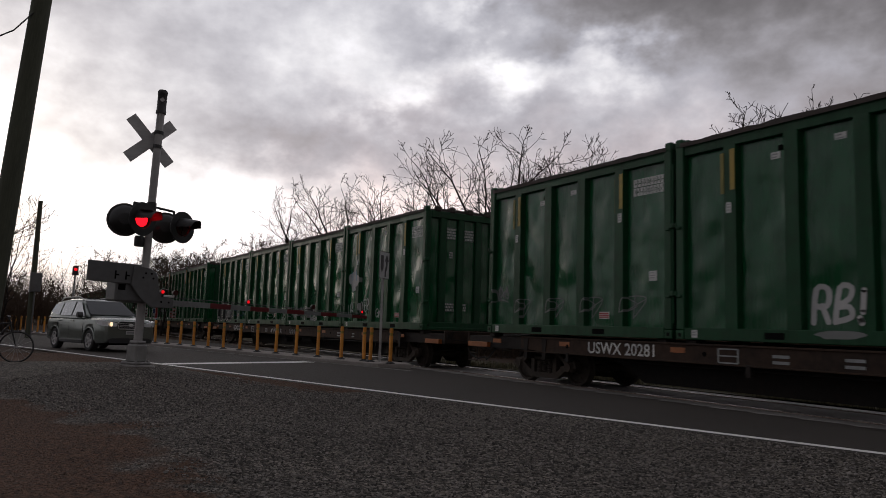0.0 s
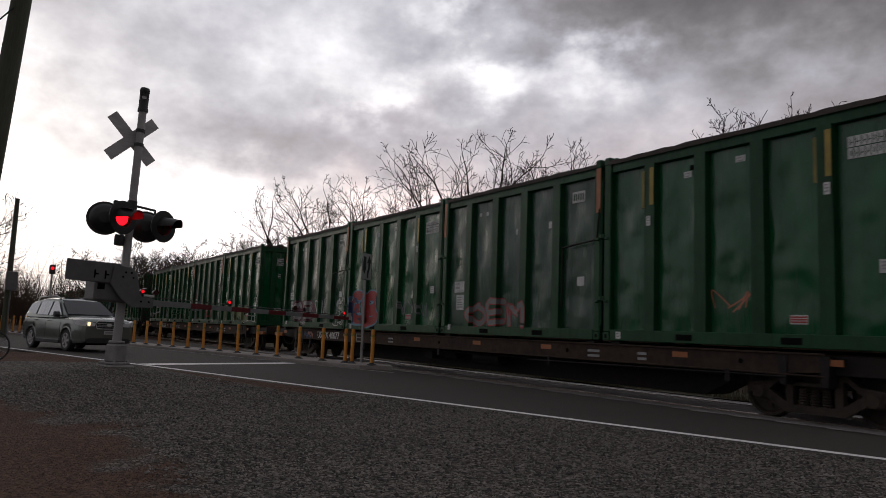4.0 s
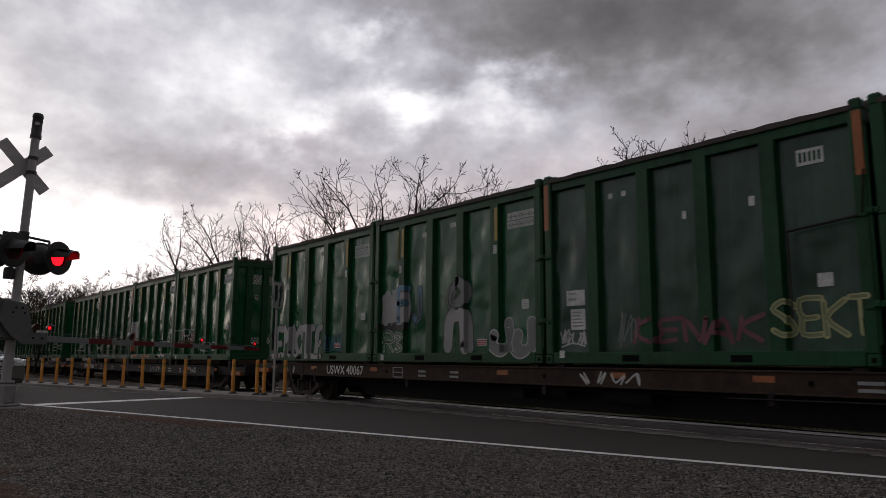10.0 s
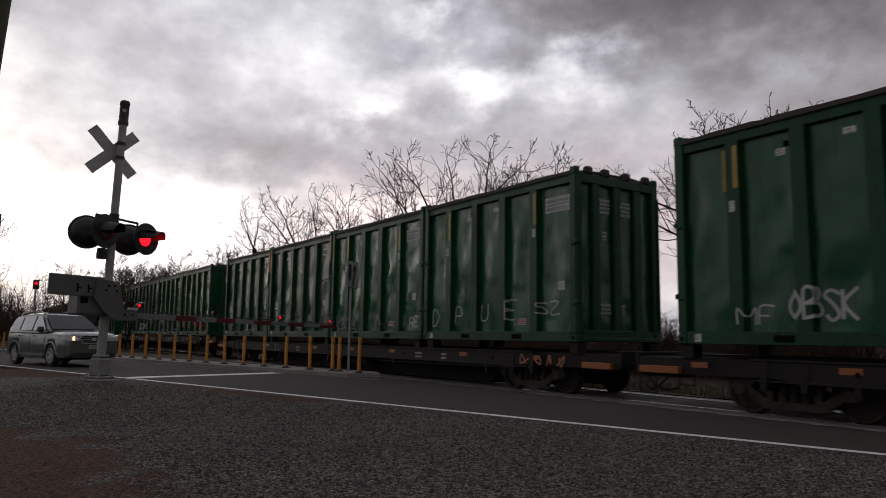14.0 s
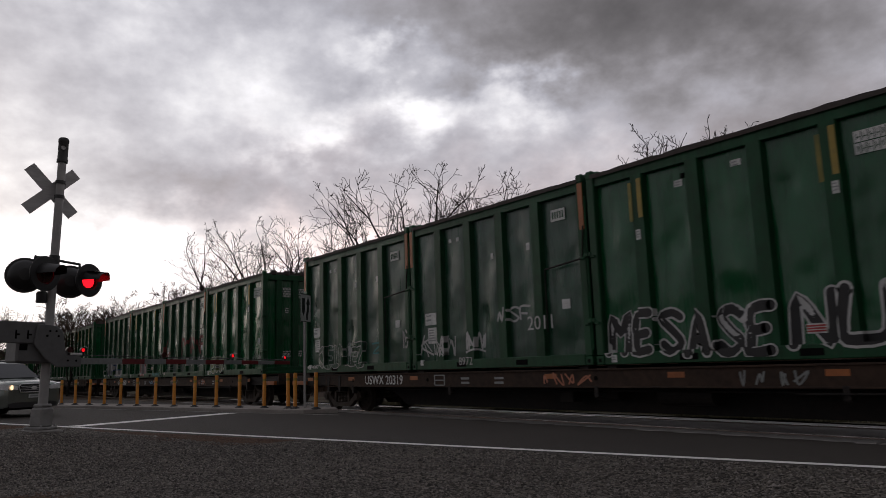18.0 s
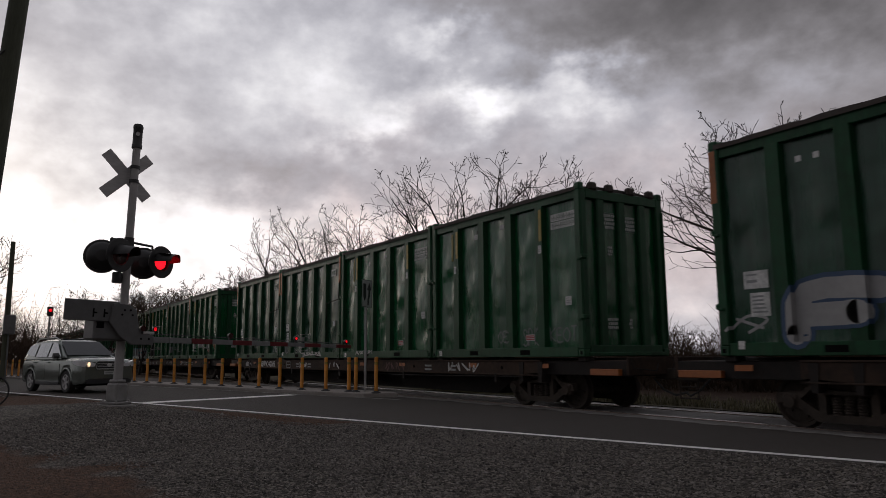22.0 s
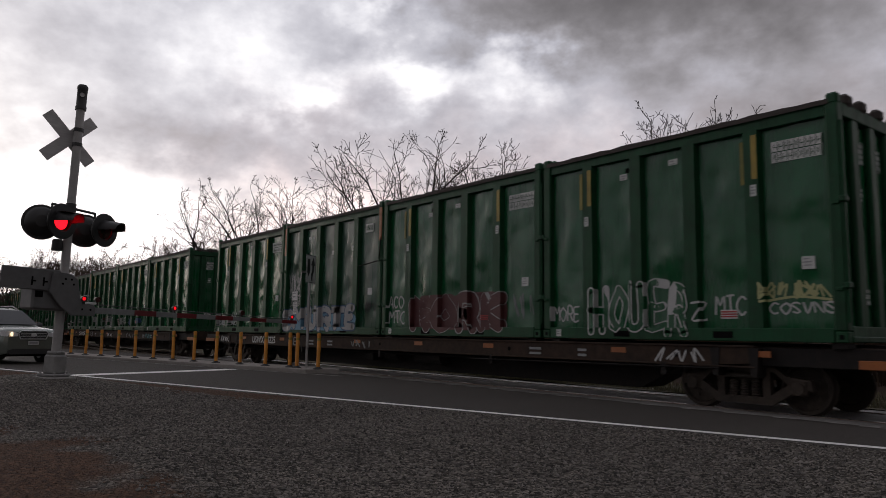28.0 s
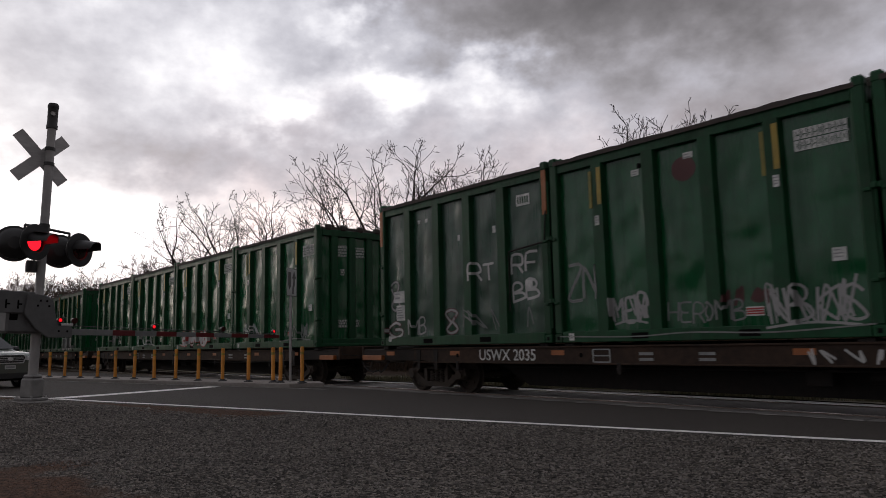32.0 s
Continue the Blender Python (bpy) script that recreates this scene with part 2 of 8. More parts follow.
M = {}
M["green"] = surf("container_green", (0.003, 0.096, 0.030), (0.003, 0.060, 0.020), 0.17, 3.0, 0.5, 0.06, 90, vary=1, dents=0.10, gloss=0.45)
M["green_old"] = surf("container_green_faded", (0.010, 0.068, 0.033), (0.012, 0.040, 0.023), 0.22, 4.0, 0.6, 0.1, 70, vary=1, dents=0.09, gloss=0.46)
M["green_dark"] = surf("container_frame_green", (0.005, 0.068, 0.024), (0.007, 0.039, 0.015), 0.40, 5.0, 0.8, 0.08, 90, vary=1, gloss=0.25)
streaked(M["green"]), streaked(M["green_old"], 0.8), streaked(M["green_dark"], 0.6)
M["lid"] = surf("lid_tarp_dark", (0.03, 0.026, 0.024), (0.06, 0.045, 0.038), 0.8, 9, 1, 0.3, 50)
M["frame"] = surf("flatcar_rusty_steel", (0.022, 0.017, 0.015), (0.060, 0.038, 0.027), 0.8, 7, 0.8, 0.3, 60, vary=1, gloss=0.15)
M["frame_dark"] = surf("flatcar_black_steel", (0.012, 0.011, 0.011), (0.024, 0.019, 0.017), 0.7, 7, 0.8, 0.25, 60, vary=1, gloss=0.2)
M["bogie"] = surf("bogie_grimy_steel", (0.024, 0.020, 0.017), (0.058, 0.045, 0.036), 0.75, 9, 1.2, 0.3, 50, gloss=0.2)
M["bogie_pale"] = surf("spring_worn_steel", (0.060, 0.048, 0.040), (0.032, 0.026, 0.022), 0.7, 9, 1.2, 0.3, 50, gloss=0.25)
M["tread"] = surf("wheel_tread_steel", (0.30, 0.29, 0.28), (0.2, 0.19, 0.18), 0.35, 12, 2, 0.1, 60, metal=0.9)
M["orange"] = surf("reflector_orange", (0.34, 0.10, 0.018), (0.22, 0.07, 0.018), 0.5, 14, 2, 0.05, 60, vary=1)
M["yellow"] = surf("yellow_tape", (0.36, 0.25, 0.025), (0.22, 0.16, 0.03), 0.5, 10, 2, 0.05, 60, vary=1)
M["yellow_dull"] = surf("yellow_tape_worn", (0.27, 0.21, 0.035), (0.12, 0.12, 0.03), 0.6, 10, 2, 0.05, 60, vary=1)
M["white"] = surf("white_decal", (0.66, 0.66, 0.64), (0.42, 0.43, 0.42), 0.6, 22, 4, 0.05, 60, vary=1, spread=0.35)
for nm, c in (("gw", (0.50, 0.50, 0.49)), ("gk", (0.012, 0.012, 0.013)), ("gr", (0.36, 0.035, 0.035)), ("gb", (0.02, 0.055, 0.13)), ("gl", (0.11, 0.25, 0.36)), ("gm", (0.085, 0.022, 0.022)), ("gy", (0.42, 0.42, 0.20)), ("gd", (0.19, 0.23, 0.11)), ("go", (0.42, 0.15, 0.08)), ("gt", (0.04, 0.22, 0.23)), ("gg", (0.20, 0.21, 0.205)), ("gs", (0.36, 0.36, 0.355)), ("gp", (0.16, 0.055, 0.075)), ("gi", (0.035, 0.075, 0.15)), ("gz", (0.30, 0.26, 0.20)), ("ge", (0.17, 0.032, 0.028)), ("gv", (0.035, 0.042, 0.040)), ("gn", (0.012, 0.06, 0.085))):
    M[nm] = surf("spray_paint_" + nm, c, tuple(v * 0.72 for v in c), 0.6, 7, 1.5, 0.04, 60, vary=1, spread=0.8)
M["red"] = surf("red_decal", (0.40, 0.03, 0.03), (0.25, 0.03, 0.03), 0.6, 14, 2, 0.05, 60)
M["grey_ink"] = surf("stencil_grey", (0.30, 0.31, 0.31), (0.20, 0.21, 0.21), 0.7, 14, 2, 0.05, 60)
M["hole"] = surf("pocket_black", (0.004, 0.004, 0.004), (0.006, 0.006, 0.006), 0.95, 8, 2, 0.0, gloss=0.05)
M["galv"] = surf("galvanised_steel", (0.36, 0.35, 0.34), (0.26, 0.255, 0.25), 0.55, 9, 1.5, 0.1, 80, metal=0.1)
M["base_grey"] = surf("cast_base_grey", (0.27, 0.265, 0.255), (0.18, 0.175, 0.17), 0.7, 9, 1.5, 0.2, 60)
M["cast"] = surf("gate_casting_grey", (0.13, 0.13, 0.13), (0.095, 0.095, 0.095), 0.6, 9, 1.5, 0.1, 80, metal=0.1)
M["alu"] = surf("sign_back_aluminium", (0.46, 0.45, 0.45), (0.33, 0.325, 0.32), 0.5, 5, 1.2, 0.1, 40, metal=0.15, stretch=(1, 1, 6))
M["black"] = surf("black_paint", (0.014, 0.014, 0.015), (0.02, 0.02, 0.02), 0.42, 9, 2, 0.06, 80)
M["concrete"] = surf("concrete", (0.26, 0.25, 0.235), (0.19, 0.18, 0.17), 0.85, 12, 1.2, 0.4, 70)
M["kerb"] = surf("kerb_concrete", (0.27, 0.25, 0.23), (0.19, 0.17, 0.155), 0.85, 10, 0.8, 0.4, 70)
M["asphalt"] = surf("asphalt", (0.042, 0.037, 0.034), (0.064, 0.057, 0.051), 0.8, 18, 0.35, 0.5, 160, gloss=0.15)
M["paint"] = surf("road_paint_white", (0.86, 0.85, 0.82), (0.62, 0.61, 0.58), 0.7, 22, 2, 0.3, 120)
M["paint_worn"] = surf("road_paint_worn", (0.34, 0.33, 0.31), (0.08, 0.076, 0.072), 0.8, 30, 3, 0.3, 120, spread=0.5)
M["gravel"] = surf("gravel_bed", (0.062, 0.055, 0.048), (0.118, 0.105, 0.091), 0.9, 45, 0.6, 1.0, 70, gloss=0.12)
M["soil"] = surf("soil_leaf_litter", (0.028, 0.017, 0.012), (0.052, 0.033, 0.023), 0.95, 9, 0.5, 1.0, 30, gloss=0.1)
M["grass"] = surf("dry_field_grass", (0.06, 0.055, 0.03), (0.10, 0.085, 0.045), 0.95, 3, 0.08, 0.8, 12)
M["panel"] = surf("crossing_concrete", (0.26, 0.25, 0.24), (0.15, 0.142, 0.137), 0.75, 14, 0.6, 0.4, 60, vary=1)
M["ballast"] = surf("track_ballast", (0.15, 0.142, 0.135), (0.27, 0.255, 0.245), 0.9, 25, 0.7, 1.0, 40)
M["verge"] = surf("track_verge_grass", (0.030, 0.028, 0.018), (0.085, 0.072, 0.045), 0.95, 6, 0.4, 0.8, 25, gloss=0.1)
M["rail"] = surf("rail_steel", (0.20, 0.17, 0.15), (0.13, 0.09, 0.07), 0.45, 8, 1, 0.1, 60, metal=0.6)
M["railtop"] = surf("rail_head_polished", (0.55, 0.55, 0.55), (0.45, 0.45, 0.45), 0.22, 8, 1, 0.02, 60, metal=1.0)
M["tie"] = surf("tie_timber", (0.07, 0.055, 0.045), (0.11, 0.09, 0.07), 0.9, 10, 1, 0.5, 30)
M["post"] = surf("delineator_yellow", (0.66, 0.27, 0.03), (0.48, 0.19, 0.028), 0.55, 9, 1.5, 0.1, 60, vary=1)
M["rubber"] = surf("black_rubber", (0.018, 0.018, 0.018), (0.03, 0.03, 0.03), 0.8, 20, 2, 0.2, 60)
M["bark"] = surf("bark", (0.026, 0.021, 0.019), (0.05, 0.042, 0.037), 0.95, 14, 1, 0.6, 30, gloss=0.1)
M["twig"] = surf("twig", (0.024, 0.018, 0.016), (0.045, 0.034, 0.030), 0.95, 5, 0.5, 0.0, gloss=0.1)
M["brush"] = surf("brushwood", (0.042, 0.029, 0.021), (0.080, 0.055, 0.039), 0.95, 2, 0.2, 0.0, gloss=0.1)
M["evergreen"] = surf("evergreen_needles", (0.014, 0.026, 0.014), (0.03, 0.045, 0.022), 0.8, 6, 0.5, 0.0)
M["pole"] = surf("pole_creosote_timber", (0.085, 0.092, 0.062), (0.048, 0.052, 0.036), 0.9, 14, 1, 0.6, 40, stretch=(4, 4, 0.4))
M["carpaint"] = surf("car_grey_green_metallic", (0.20, 0.224, 0.204), (0.165, 0.186, 0.168), 0.16, 60, 2, 0.0, metal=0.45)
M["plastic"] = surf("dark_plastic", (0.02, 0.02, 0.021), (0.03, 0.03, 0.03), 0.55, 20, 2, 0.1, 80)
M["chrome"] = surf("chrome", (0.7, 0.7, 0.7), (0.6, 0.6, 0.6), 0.3, 20, 2, 0.0, metal=0.4)
M["glass_dark"] = surf("car_glass", (0.012, 0.014, 0.016), (0.016, 0.018, 0.02), 0.05, 8, 2, 0.0, gloss=0.22)
M["glass_side"] = surf("car_side_glass", (0.30, 0.31, 0.32), (0.24, 0.25, 0.26), 0.05, 8, 2, 0.0, metal=0.7)
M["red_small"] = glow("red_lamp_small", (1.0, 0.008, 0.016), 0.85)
M["sign_grey"] = surf("sign_sheeting_grey", (0.50, 0.51, 0.50), (0.38, 0.39, 0.385), 0.6, 9, 2, 0.05, 60)
M["lamp_warm"] = glow("headlamp_lit", (1.0, 0.70, 0.42), 1.5)
M["lamp_glass"] = surf("headlamp_glass", (0.72, 0.73, 0.74), (0.5, 0.51, 0.52), 0.25, 30, 3, 0.0)
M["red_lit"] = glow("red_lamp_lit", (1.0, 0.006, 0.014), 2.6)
# face of the added flaps: a lens gone dark, put into colour
M["lens_flap"] = surf("unlit_look_flap", (0.05, 0.006, 0.006), (0.03, 0.004, 0.004), 0.25, 30, 3, 0.0)
M["arm_red"] = surf("arm_red_sheeting", (0.15, 0.014, 0.018), (0.10, 0.012, 0.014), 0.45, 12, 2, 0.05, 60)
M["arm_white"] = surf("arm_grey_white", (0.22, 0.225, 0.225), (0.16, 0.165, 0.165), 0.5, 12, 2, 0.05, 60)


def gravel_surface():
    """Crushed stone: single stones as cells, dark between them, with wide patches."""
    m = M["gravel"]
    nt = m.node_tree
    N, L = nt.nodes.new, nt.links.new
    b = nt.nodes["Principled BSDF"]
    tc, v, v2 = N("ShaderNodeTexCoord"), N("ShaderNodeTexVoronoi"), N("ShaderNodeTexVoronoi")
    v2.feature = "DISTANCE_TO_EDGE"
    for n in (v, v2):
        n.inputs["Scale"].default_value = 33.0
        L(tc.outputs["Object"], n.inputs["Vector"])
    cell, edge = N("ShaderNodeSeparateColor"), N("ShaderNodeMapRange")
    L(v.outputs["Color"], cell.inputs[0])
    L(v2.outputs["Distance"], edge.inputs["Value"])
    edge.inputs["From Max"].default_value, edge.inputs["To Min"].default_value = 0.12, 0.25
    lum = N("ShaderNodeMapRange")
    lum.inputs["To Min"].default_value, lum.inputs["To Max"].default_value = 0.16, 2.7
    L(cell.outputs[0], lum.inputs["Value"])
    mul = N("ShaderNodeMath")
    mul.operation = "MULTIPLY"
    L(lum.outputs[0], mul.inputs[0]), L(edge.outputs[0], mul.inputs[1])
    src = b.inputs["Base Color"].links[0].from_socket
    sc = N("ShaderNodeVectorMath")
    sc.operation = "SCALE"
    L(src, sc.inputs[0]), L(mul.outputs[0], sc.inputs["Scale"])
    # bare reddish soil where the gravel gives out, with a ragged edge
    xyz, nz, nz2 = N("ShaderNodeSeparateXYZ"), N("ShaderNodeTexNoise"), N("ShaderNodeTexNoise")
    L(tc.outputs["Object"], xyz.inputs[0])
    nz.inputs["Scale"].default_value, nz.inputs["Detail"].default_value = 1.6, 8.0
    nz2.inputs["Scale"].default_value, nz2.inputs["Detail"].default_value = 26.0, 6.0
    L(tc.outputs["Object"], nz.inputs["Vector"]), L(tc.outputs["Object"], nz2.inputs["Vector"])

    def calc(op, p, q, clamp=False):
        n = N("ShaderNodeMath")
        n.operation, n.use_clamp = op, clamp
        for i, v in enumerate((p, q)):
            if isinstance(v, (int, float)):
                n.inputs[i].default_value = v
            else:
                L(v, n.inputs[i])
        return n.outputs[0]

    ragged = calc("MULTIPLY", calc("SUBTRACT", nz.outputs["Fac"], 0.5), 2.6)
    back = calc("MULTIPLY", calc("MAXIMUM", calc("SUBTRACT", -7.6, xyz.outputs[0]), 0.0), 0.42)
    near = calc("ADD", calc("SUBTRACT", calc("SUBTRACT", 1.35, back), xyz.outputs[1]), ragged)
    near = calc("MINIMUM", near, calc("ADD", calc("MULTIPLY", calc("SUBTRACT", -3.3, xyz.outputs[0]), 1.0), ragged))
    along = calc("ADD", calc("MULTIPLY", calc("ADD", xyz.outputs[0], 10.0), -0.2644), calc("MULTIPLY", calc("SUBTRACT", xyz.outputs[1], 5.735), 0.9644))
    strip_ = calc("MINIMUM", calc("ADD", calc("ADD", along, 1.35), ragged), calc("ADD", calc("SUBTRACT", -10.5, xyz.outputs[0]), ragged))
    far = calc("ADD", calc("SUBTRACT", -18.5, xyz.outputs[0]), ragged)
    soil = N("ShaderNodeMapRange")
    soil.interpolation_type = "SMOOTHSTEP"
    soil.inputs["From Min"].default_value, soil.inputs["From Max"].default_value = -0.22, 0.28
    L(calc("MAXIMUM", calc("MAXIMUM", near, strip_), far), soil.inputs["Value"])
    earth, cover = N("ShaderNodeValToRGB"), N("ShaderNodeMix")
    L(nz2.outputs["Fac"], earth.inputs[0])
    earth.color_ramp.elements[0].position, earth.color_ramp.elements[0].color = 0.35, (0.036, 0.020, 0.013, 1)
    earth.color_ramp.elements[1].position, earth.color_ramp.elements[1].color = 0.70, (0.150, 0.080, 0.050, 1)
    cover.data_type = "RGBA"
    L(soil.outputs[0], cover.inputs["Factor"]), L(sc.outputs[0], cover.inputs["A"]), L(earth.outputs[0], cover.inputs["B"])
    L(cover.outputs["Result"], b.inputs["Base Color"])
    bp = N("ShaderNodeBump")
    bp.inputs["Strength"].default_value, bp.inputs["Distance"].default_value = 1.0, 0.02
    L(mul.outputs[0], bp.inputs["Height"])
    L(bp.outputs[0], b.inputs["Normal"])


gravel_surface()


def label_surface():
    """A pale sticker with rows of dark print too small to read."""
    m = M["label"] = surf("printed_label", (0.64, 0.64, 0.62), (0.46, 0.47, 0.46), 0.6, 22, 4, 0.05, 60, vary=1)
    nt = m.node_tree
    N, L = nt.nodes.new, nt.links.new
    b, tc, mp, br, mx = nt.nodes["Principled BSDF"], N("ShaderNodeTexCoord"), N("ShaderNodeMapping"), N("ShaderNodeTexBrick"), N("ShaderNodeMix")
    sp, cb = N("ShaderNodeSeparateXYZ"), N("ShaderNodeCombineXYZ")
    L(tc.outputs["Object"], sp.inputs[0])
    L(sp.outputs[1], cb.inputs[0]), L(sp.outputs[2], cb.inputs[1])
    L(cb.outputs[0], mp.inputs["Vector"]), L(mp.outputs[0], br.inputs["Vector"])
    for k, v in (("Scale", 1.0), ("Mortar Size", 0.013), ("Brick Width", 0.058), ("Row Height", 0.09)):
        br.inputs[k].default_value = v
    mx.data_type = "RGBA"
    L(br.outputs["Fac"], mx.inputs["Factor"])
    L(b.inputs["Base Color"].links[0].from_socket, mx.inputs["A"])
    mx.inputs["B"].default_value = (0.02, 0.06, 0.035, 1)
    L(mx.outputs["Result"], b.inputs["Base Color"])


label_surface()


# ---- building blocks ----
def mesh_from(bm, name, mat):
    me = bpy.data.meshes.new(name)
    bm.normal_update()
    bm.to_mesh(me)
    bm.free()
    for m in mat if isinstance(mat, (list, tuple)) else [mat]:
        me.materials.append(m)
    return me


def part(name, bm, material, parent=None, label=""):
    ob = new(name, mesh_from(bm, name, material))
    if parent:
        ob.parent = parent
    return tagged(ob, label)


def empty(name, m, label, category, group="", kind=""):
    ob = new(name)
    ob.empty_display_size = 0.2
    ob.matrix_basis = m
    return tagged(ob, label, category, group, kind)


def box(bm, x0, x1, y0, y1, z0, z1, bevel=0.0, m=None):
    """Adds a box, with worn edges where bevel is given."""
    mat = Matrix.Translation(((x0 + x1) / 2, (y0 + y1) / 2, (z0 + z1) / 2)) @ Matrix.Diagonal((x1 - x0, y1 - y0, z1 - z0, 1))
    r = bmesh.ops.create_cube(bm, size=1.0, matrix=(m or Matrix()) @ mat)
    if bevel:
        es = list({e for v in r["verts"] for e in v.link_edges})
        bmesh.ops.bevel(bm, geom=es, offset=bevel, segments=1, affect="EDGES")
    return bm


def rod(bm, a, b, r0, r1=None, n=10, caps=True):
    """Adds a tapered round bar from a to b."""
    a, b = Vector(a), Vector(b)
    d = b - a
    m = Matrix.Translation((a + b) / 2) @ d.to_track_quat("Z", "Y").to_matrix().to_4x4()
    bmesh.ops.create_cone(bm, cap_ends=caps, segments=n, radius1=r0, radius2=r0 if r1 is None else r1, depth=d.length, matrix=m)
    return bm


def turned(bm, profile, n=24, m=None):
    """Adds a body of revolution about z through (radius, height) pairs."""
    m = m or Matrix()
    rings = []
    for r, z in profile:
        if r < 1e-6:
            rings.append([bm.verts.new(m @ Vector((0, 0, z)))])
        else:
            rings.append([bm.verts.new(m @ Vector((r * math.cos(2 * math.pi * i / n), r * math.sin(2 * math.pi * i / n), z))) for i in range(n)])
    for a, b in zip(rings, rings[1:]):
        for i in range(n):
            j = (i + 1) % n
            if len(a) == 1:
                bm.faces.new((a[0], b[i], b[j]))
            elif len(b) == 1:
                bm.faces.new((a[i], a[j], b[0]))
            else:
                bm.faces.new((a[i], a[j], b[j], b[i]))
    return bm


def smooth(ob, angle=40):
    for p in ob.data.polygons:
        p.use_smooth = True
    ob.data.set_sharp_from_angle(angle=radians(angle))
    return ob


def prism(bm, outline, y0, y1, m=None):
    """Adds an x-z outline pulled out along y."""
    m = m or Matrix()
    a = [bm.verts.new(m @ Vector((x, y0, z))) for x, z in outline]
    b = [bm.verts.new(m @ Vector((x, y1, z))) for x, z in outline]
    bm.faces.new(a), bm.faces.new(b[::-1])
    for i in range(len(a)):
        j = (i + 1) % len(a)
        bm.faces.new((a[j], a[i], b[i], b[j]))
    bmesh.ops.recalc_face_normals(bm, faces=bm.faces)
    return bm


def text_mesh(body, size, bold=0.0):
    """Letters of the built-in font as a flat mesh, in the x-y plane, centred."""
    cu = bpy.data.curves.new("letters", "FONT")
    cu.body, cu.size, cu.align_x, cu.align_y, cu.offset, cu.resolution_u = body, size, "CENTER", "CENTER", bold, 3
    ob = bpy.data.objects.new("letters", cu)
    me = bpy.data.meshes.new_from_object(ob)
    bpy.data.objects.remove(ob)
    bpy.data.curves.remove(cu)
    return me

# ---- plan: the train runs along x, the road crosses it at a shallow angle ----
TRACK_Y, SIDE_Y, RAIL_Z, DECK_Z = 12.265, 10.94, -0.03, 1.17
ROAD = pose(-10.0, 5.735, 0, 0, 0, 15.33)      # x along the road, y towards the track; y = 0 is the edge line


def ease(a, b, v):
    k = np.clip((np.asarray(v, float) - a) / (b - a), 0, 1)
    return k * k * (3 - 2 * k)


def level(x, y):
    """The road's height: it falls a little to the rails."""
    return 0.12 - 0.165 * ease(9.0, 10.9, y)


def ground_z(x, y):
    x, y = np.asarray(x, float), np.asarray(y, float)
    c, s = math.cos(radians(15.33)), math.sin(radians(15.33))
    yr = -(x + 10) * s + (y - 5.735) * c
    berm = 0.24 * np.exp(-(((x + 13.9) / 3.2) ** 2 + ((y - 1.9) / 1.7) ** 2))
    lumps = 0.03 * np.sin(x * 1.3 + 0.7 * y) * np.sin(y * 1.1 - 0.4 * x) * ease(-0.3, -1.5, yr)
    far = ease(40, 140, np.hypot(x, y))
    return level(x, y) - 0.10 + 0.085 * ease(0.05, -0.22, yr) * ease(9.5, 8.5, y) + (berm + lumps) * ease(-0.3, -1.2, yr) - 0.25 * ease(14.5, 17, y) + 0.6 * far


def sheet(name, xs, ys, zfun, mat, m=None, keep=None):
    """A grid of quads over xs by ys at the height zfun(x, y), in the world or in the frame m."""
    X, Y = np.meshgrid(xs, ys, indexing="ij")
    if m is not None:
        wx = m[0][0] * X + m[0][1] * Y + m[0][3]
        wy = m[1][0] * X + m[1][1] * Y + m[1][3]
    else:
        wx, wy = X, Y
    Z = zfun(wx, wy)
    v = np.stack([wx, wy, Z], -1).reshape(-1, 3)
    nx, ny = X.shape
    i = np.arange(nx * ny).reshape(nx, ny)
    q = np.stack([i[:-1, :-1], i[1:, :-1], i[1:, 1:], i[:-1, 1:]], -1).reshape(-1, 4)
    if keep is not None:
        mid = v[q].mean(1)
        q = q[keep(mid[:, 0], mid[:, 1])]
    me = bpy.data.meshes.new(name)
    me.from_pydata(v.tolist(), [], q.tolist())
    me.materials.append(mat)
    me.shade_smooth()
    return new(name, me)


def spaced(lo, hi, near, fine, grow=1.25):
    """Grid lines: fine within near, wider and wider out to lo and hi."""
    a = list(np.arange(near[0], near[1] + 1e-6, fine))
    step = fine
    while a[-1] < hi:
        step *= grow
        a.append(min(a[-1] + step, hi))
    step = fine
    while a[0] > lo:
        step *= grow
        a.insert(0, max(a[0] - step, lo))
    return np.array(a)


ground = tagged(sheet("ground", spaced(-1800, 1500, (-40, 14), 0.5), spaced(-1500, 1800, (-10, 20), 0.4), ground_z, M["soil"]),
                "bare brown soil with leaf litter and field", "ground", kind="structure")
road = tagged(sheet("road", spaced(-260, 60, (-40, 20), 0.4, 1.3), np.linspace(-0.26, 10.6, 56), lambda x, y: level(x, y), M["asphalt"], ROAD,
              lambda x, y: (y < 10.93) | ((x > 6) & (y > 13.62) & (y < 15.2))), "worn dark asphalt road with painted lines", "road", kind="structure")


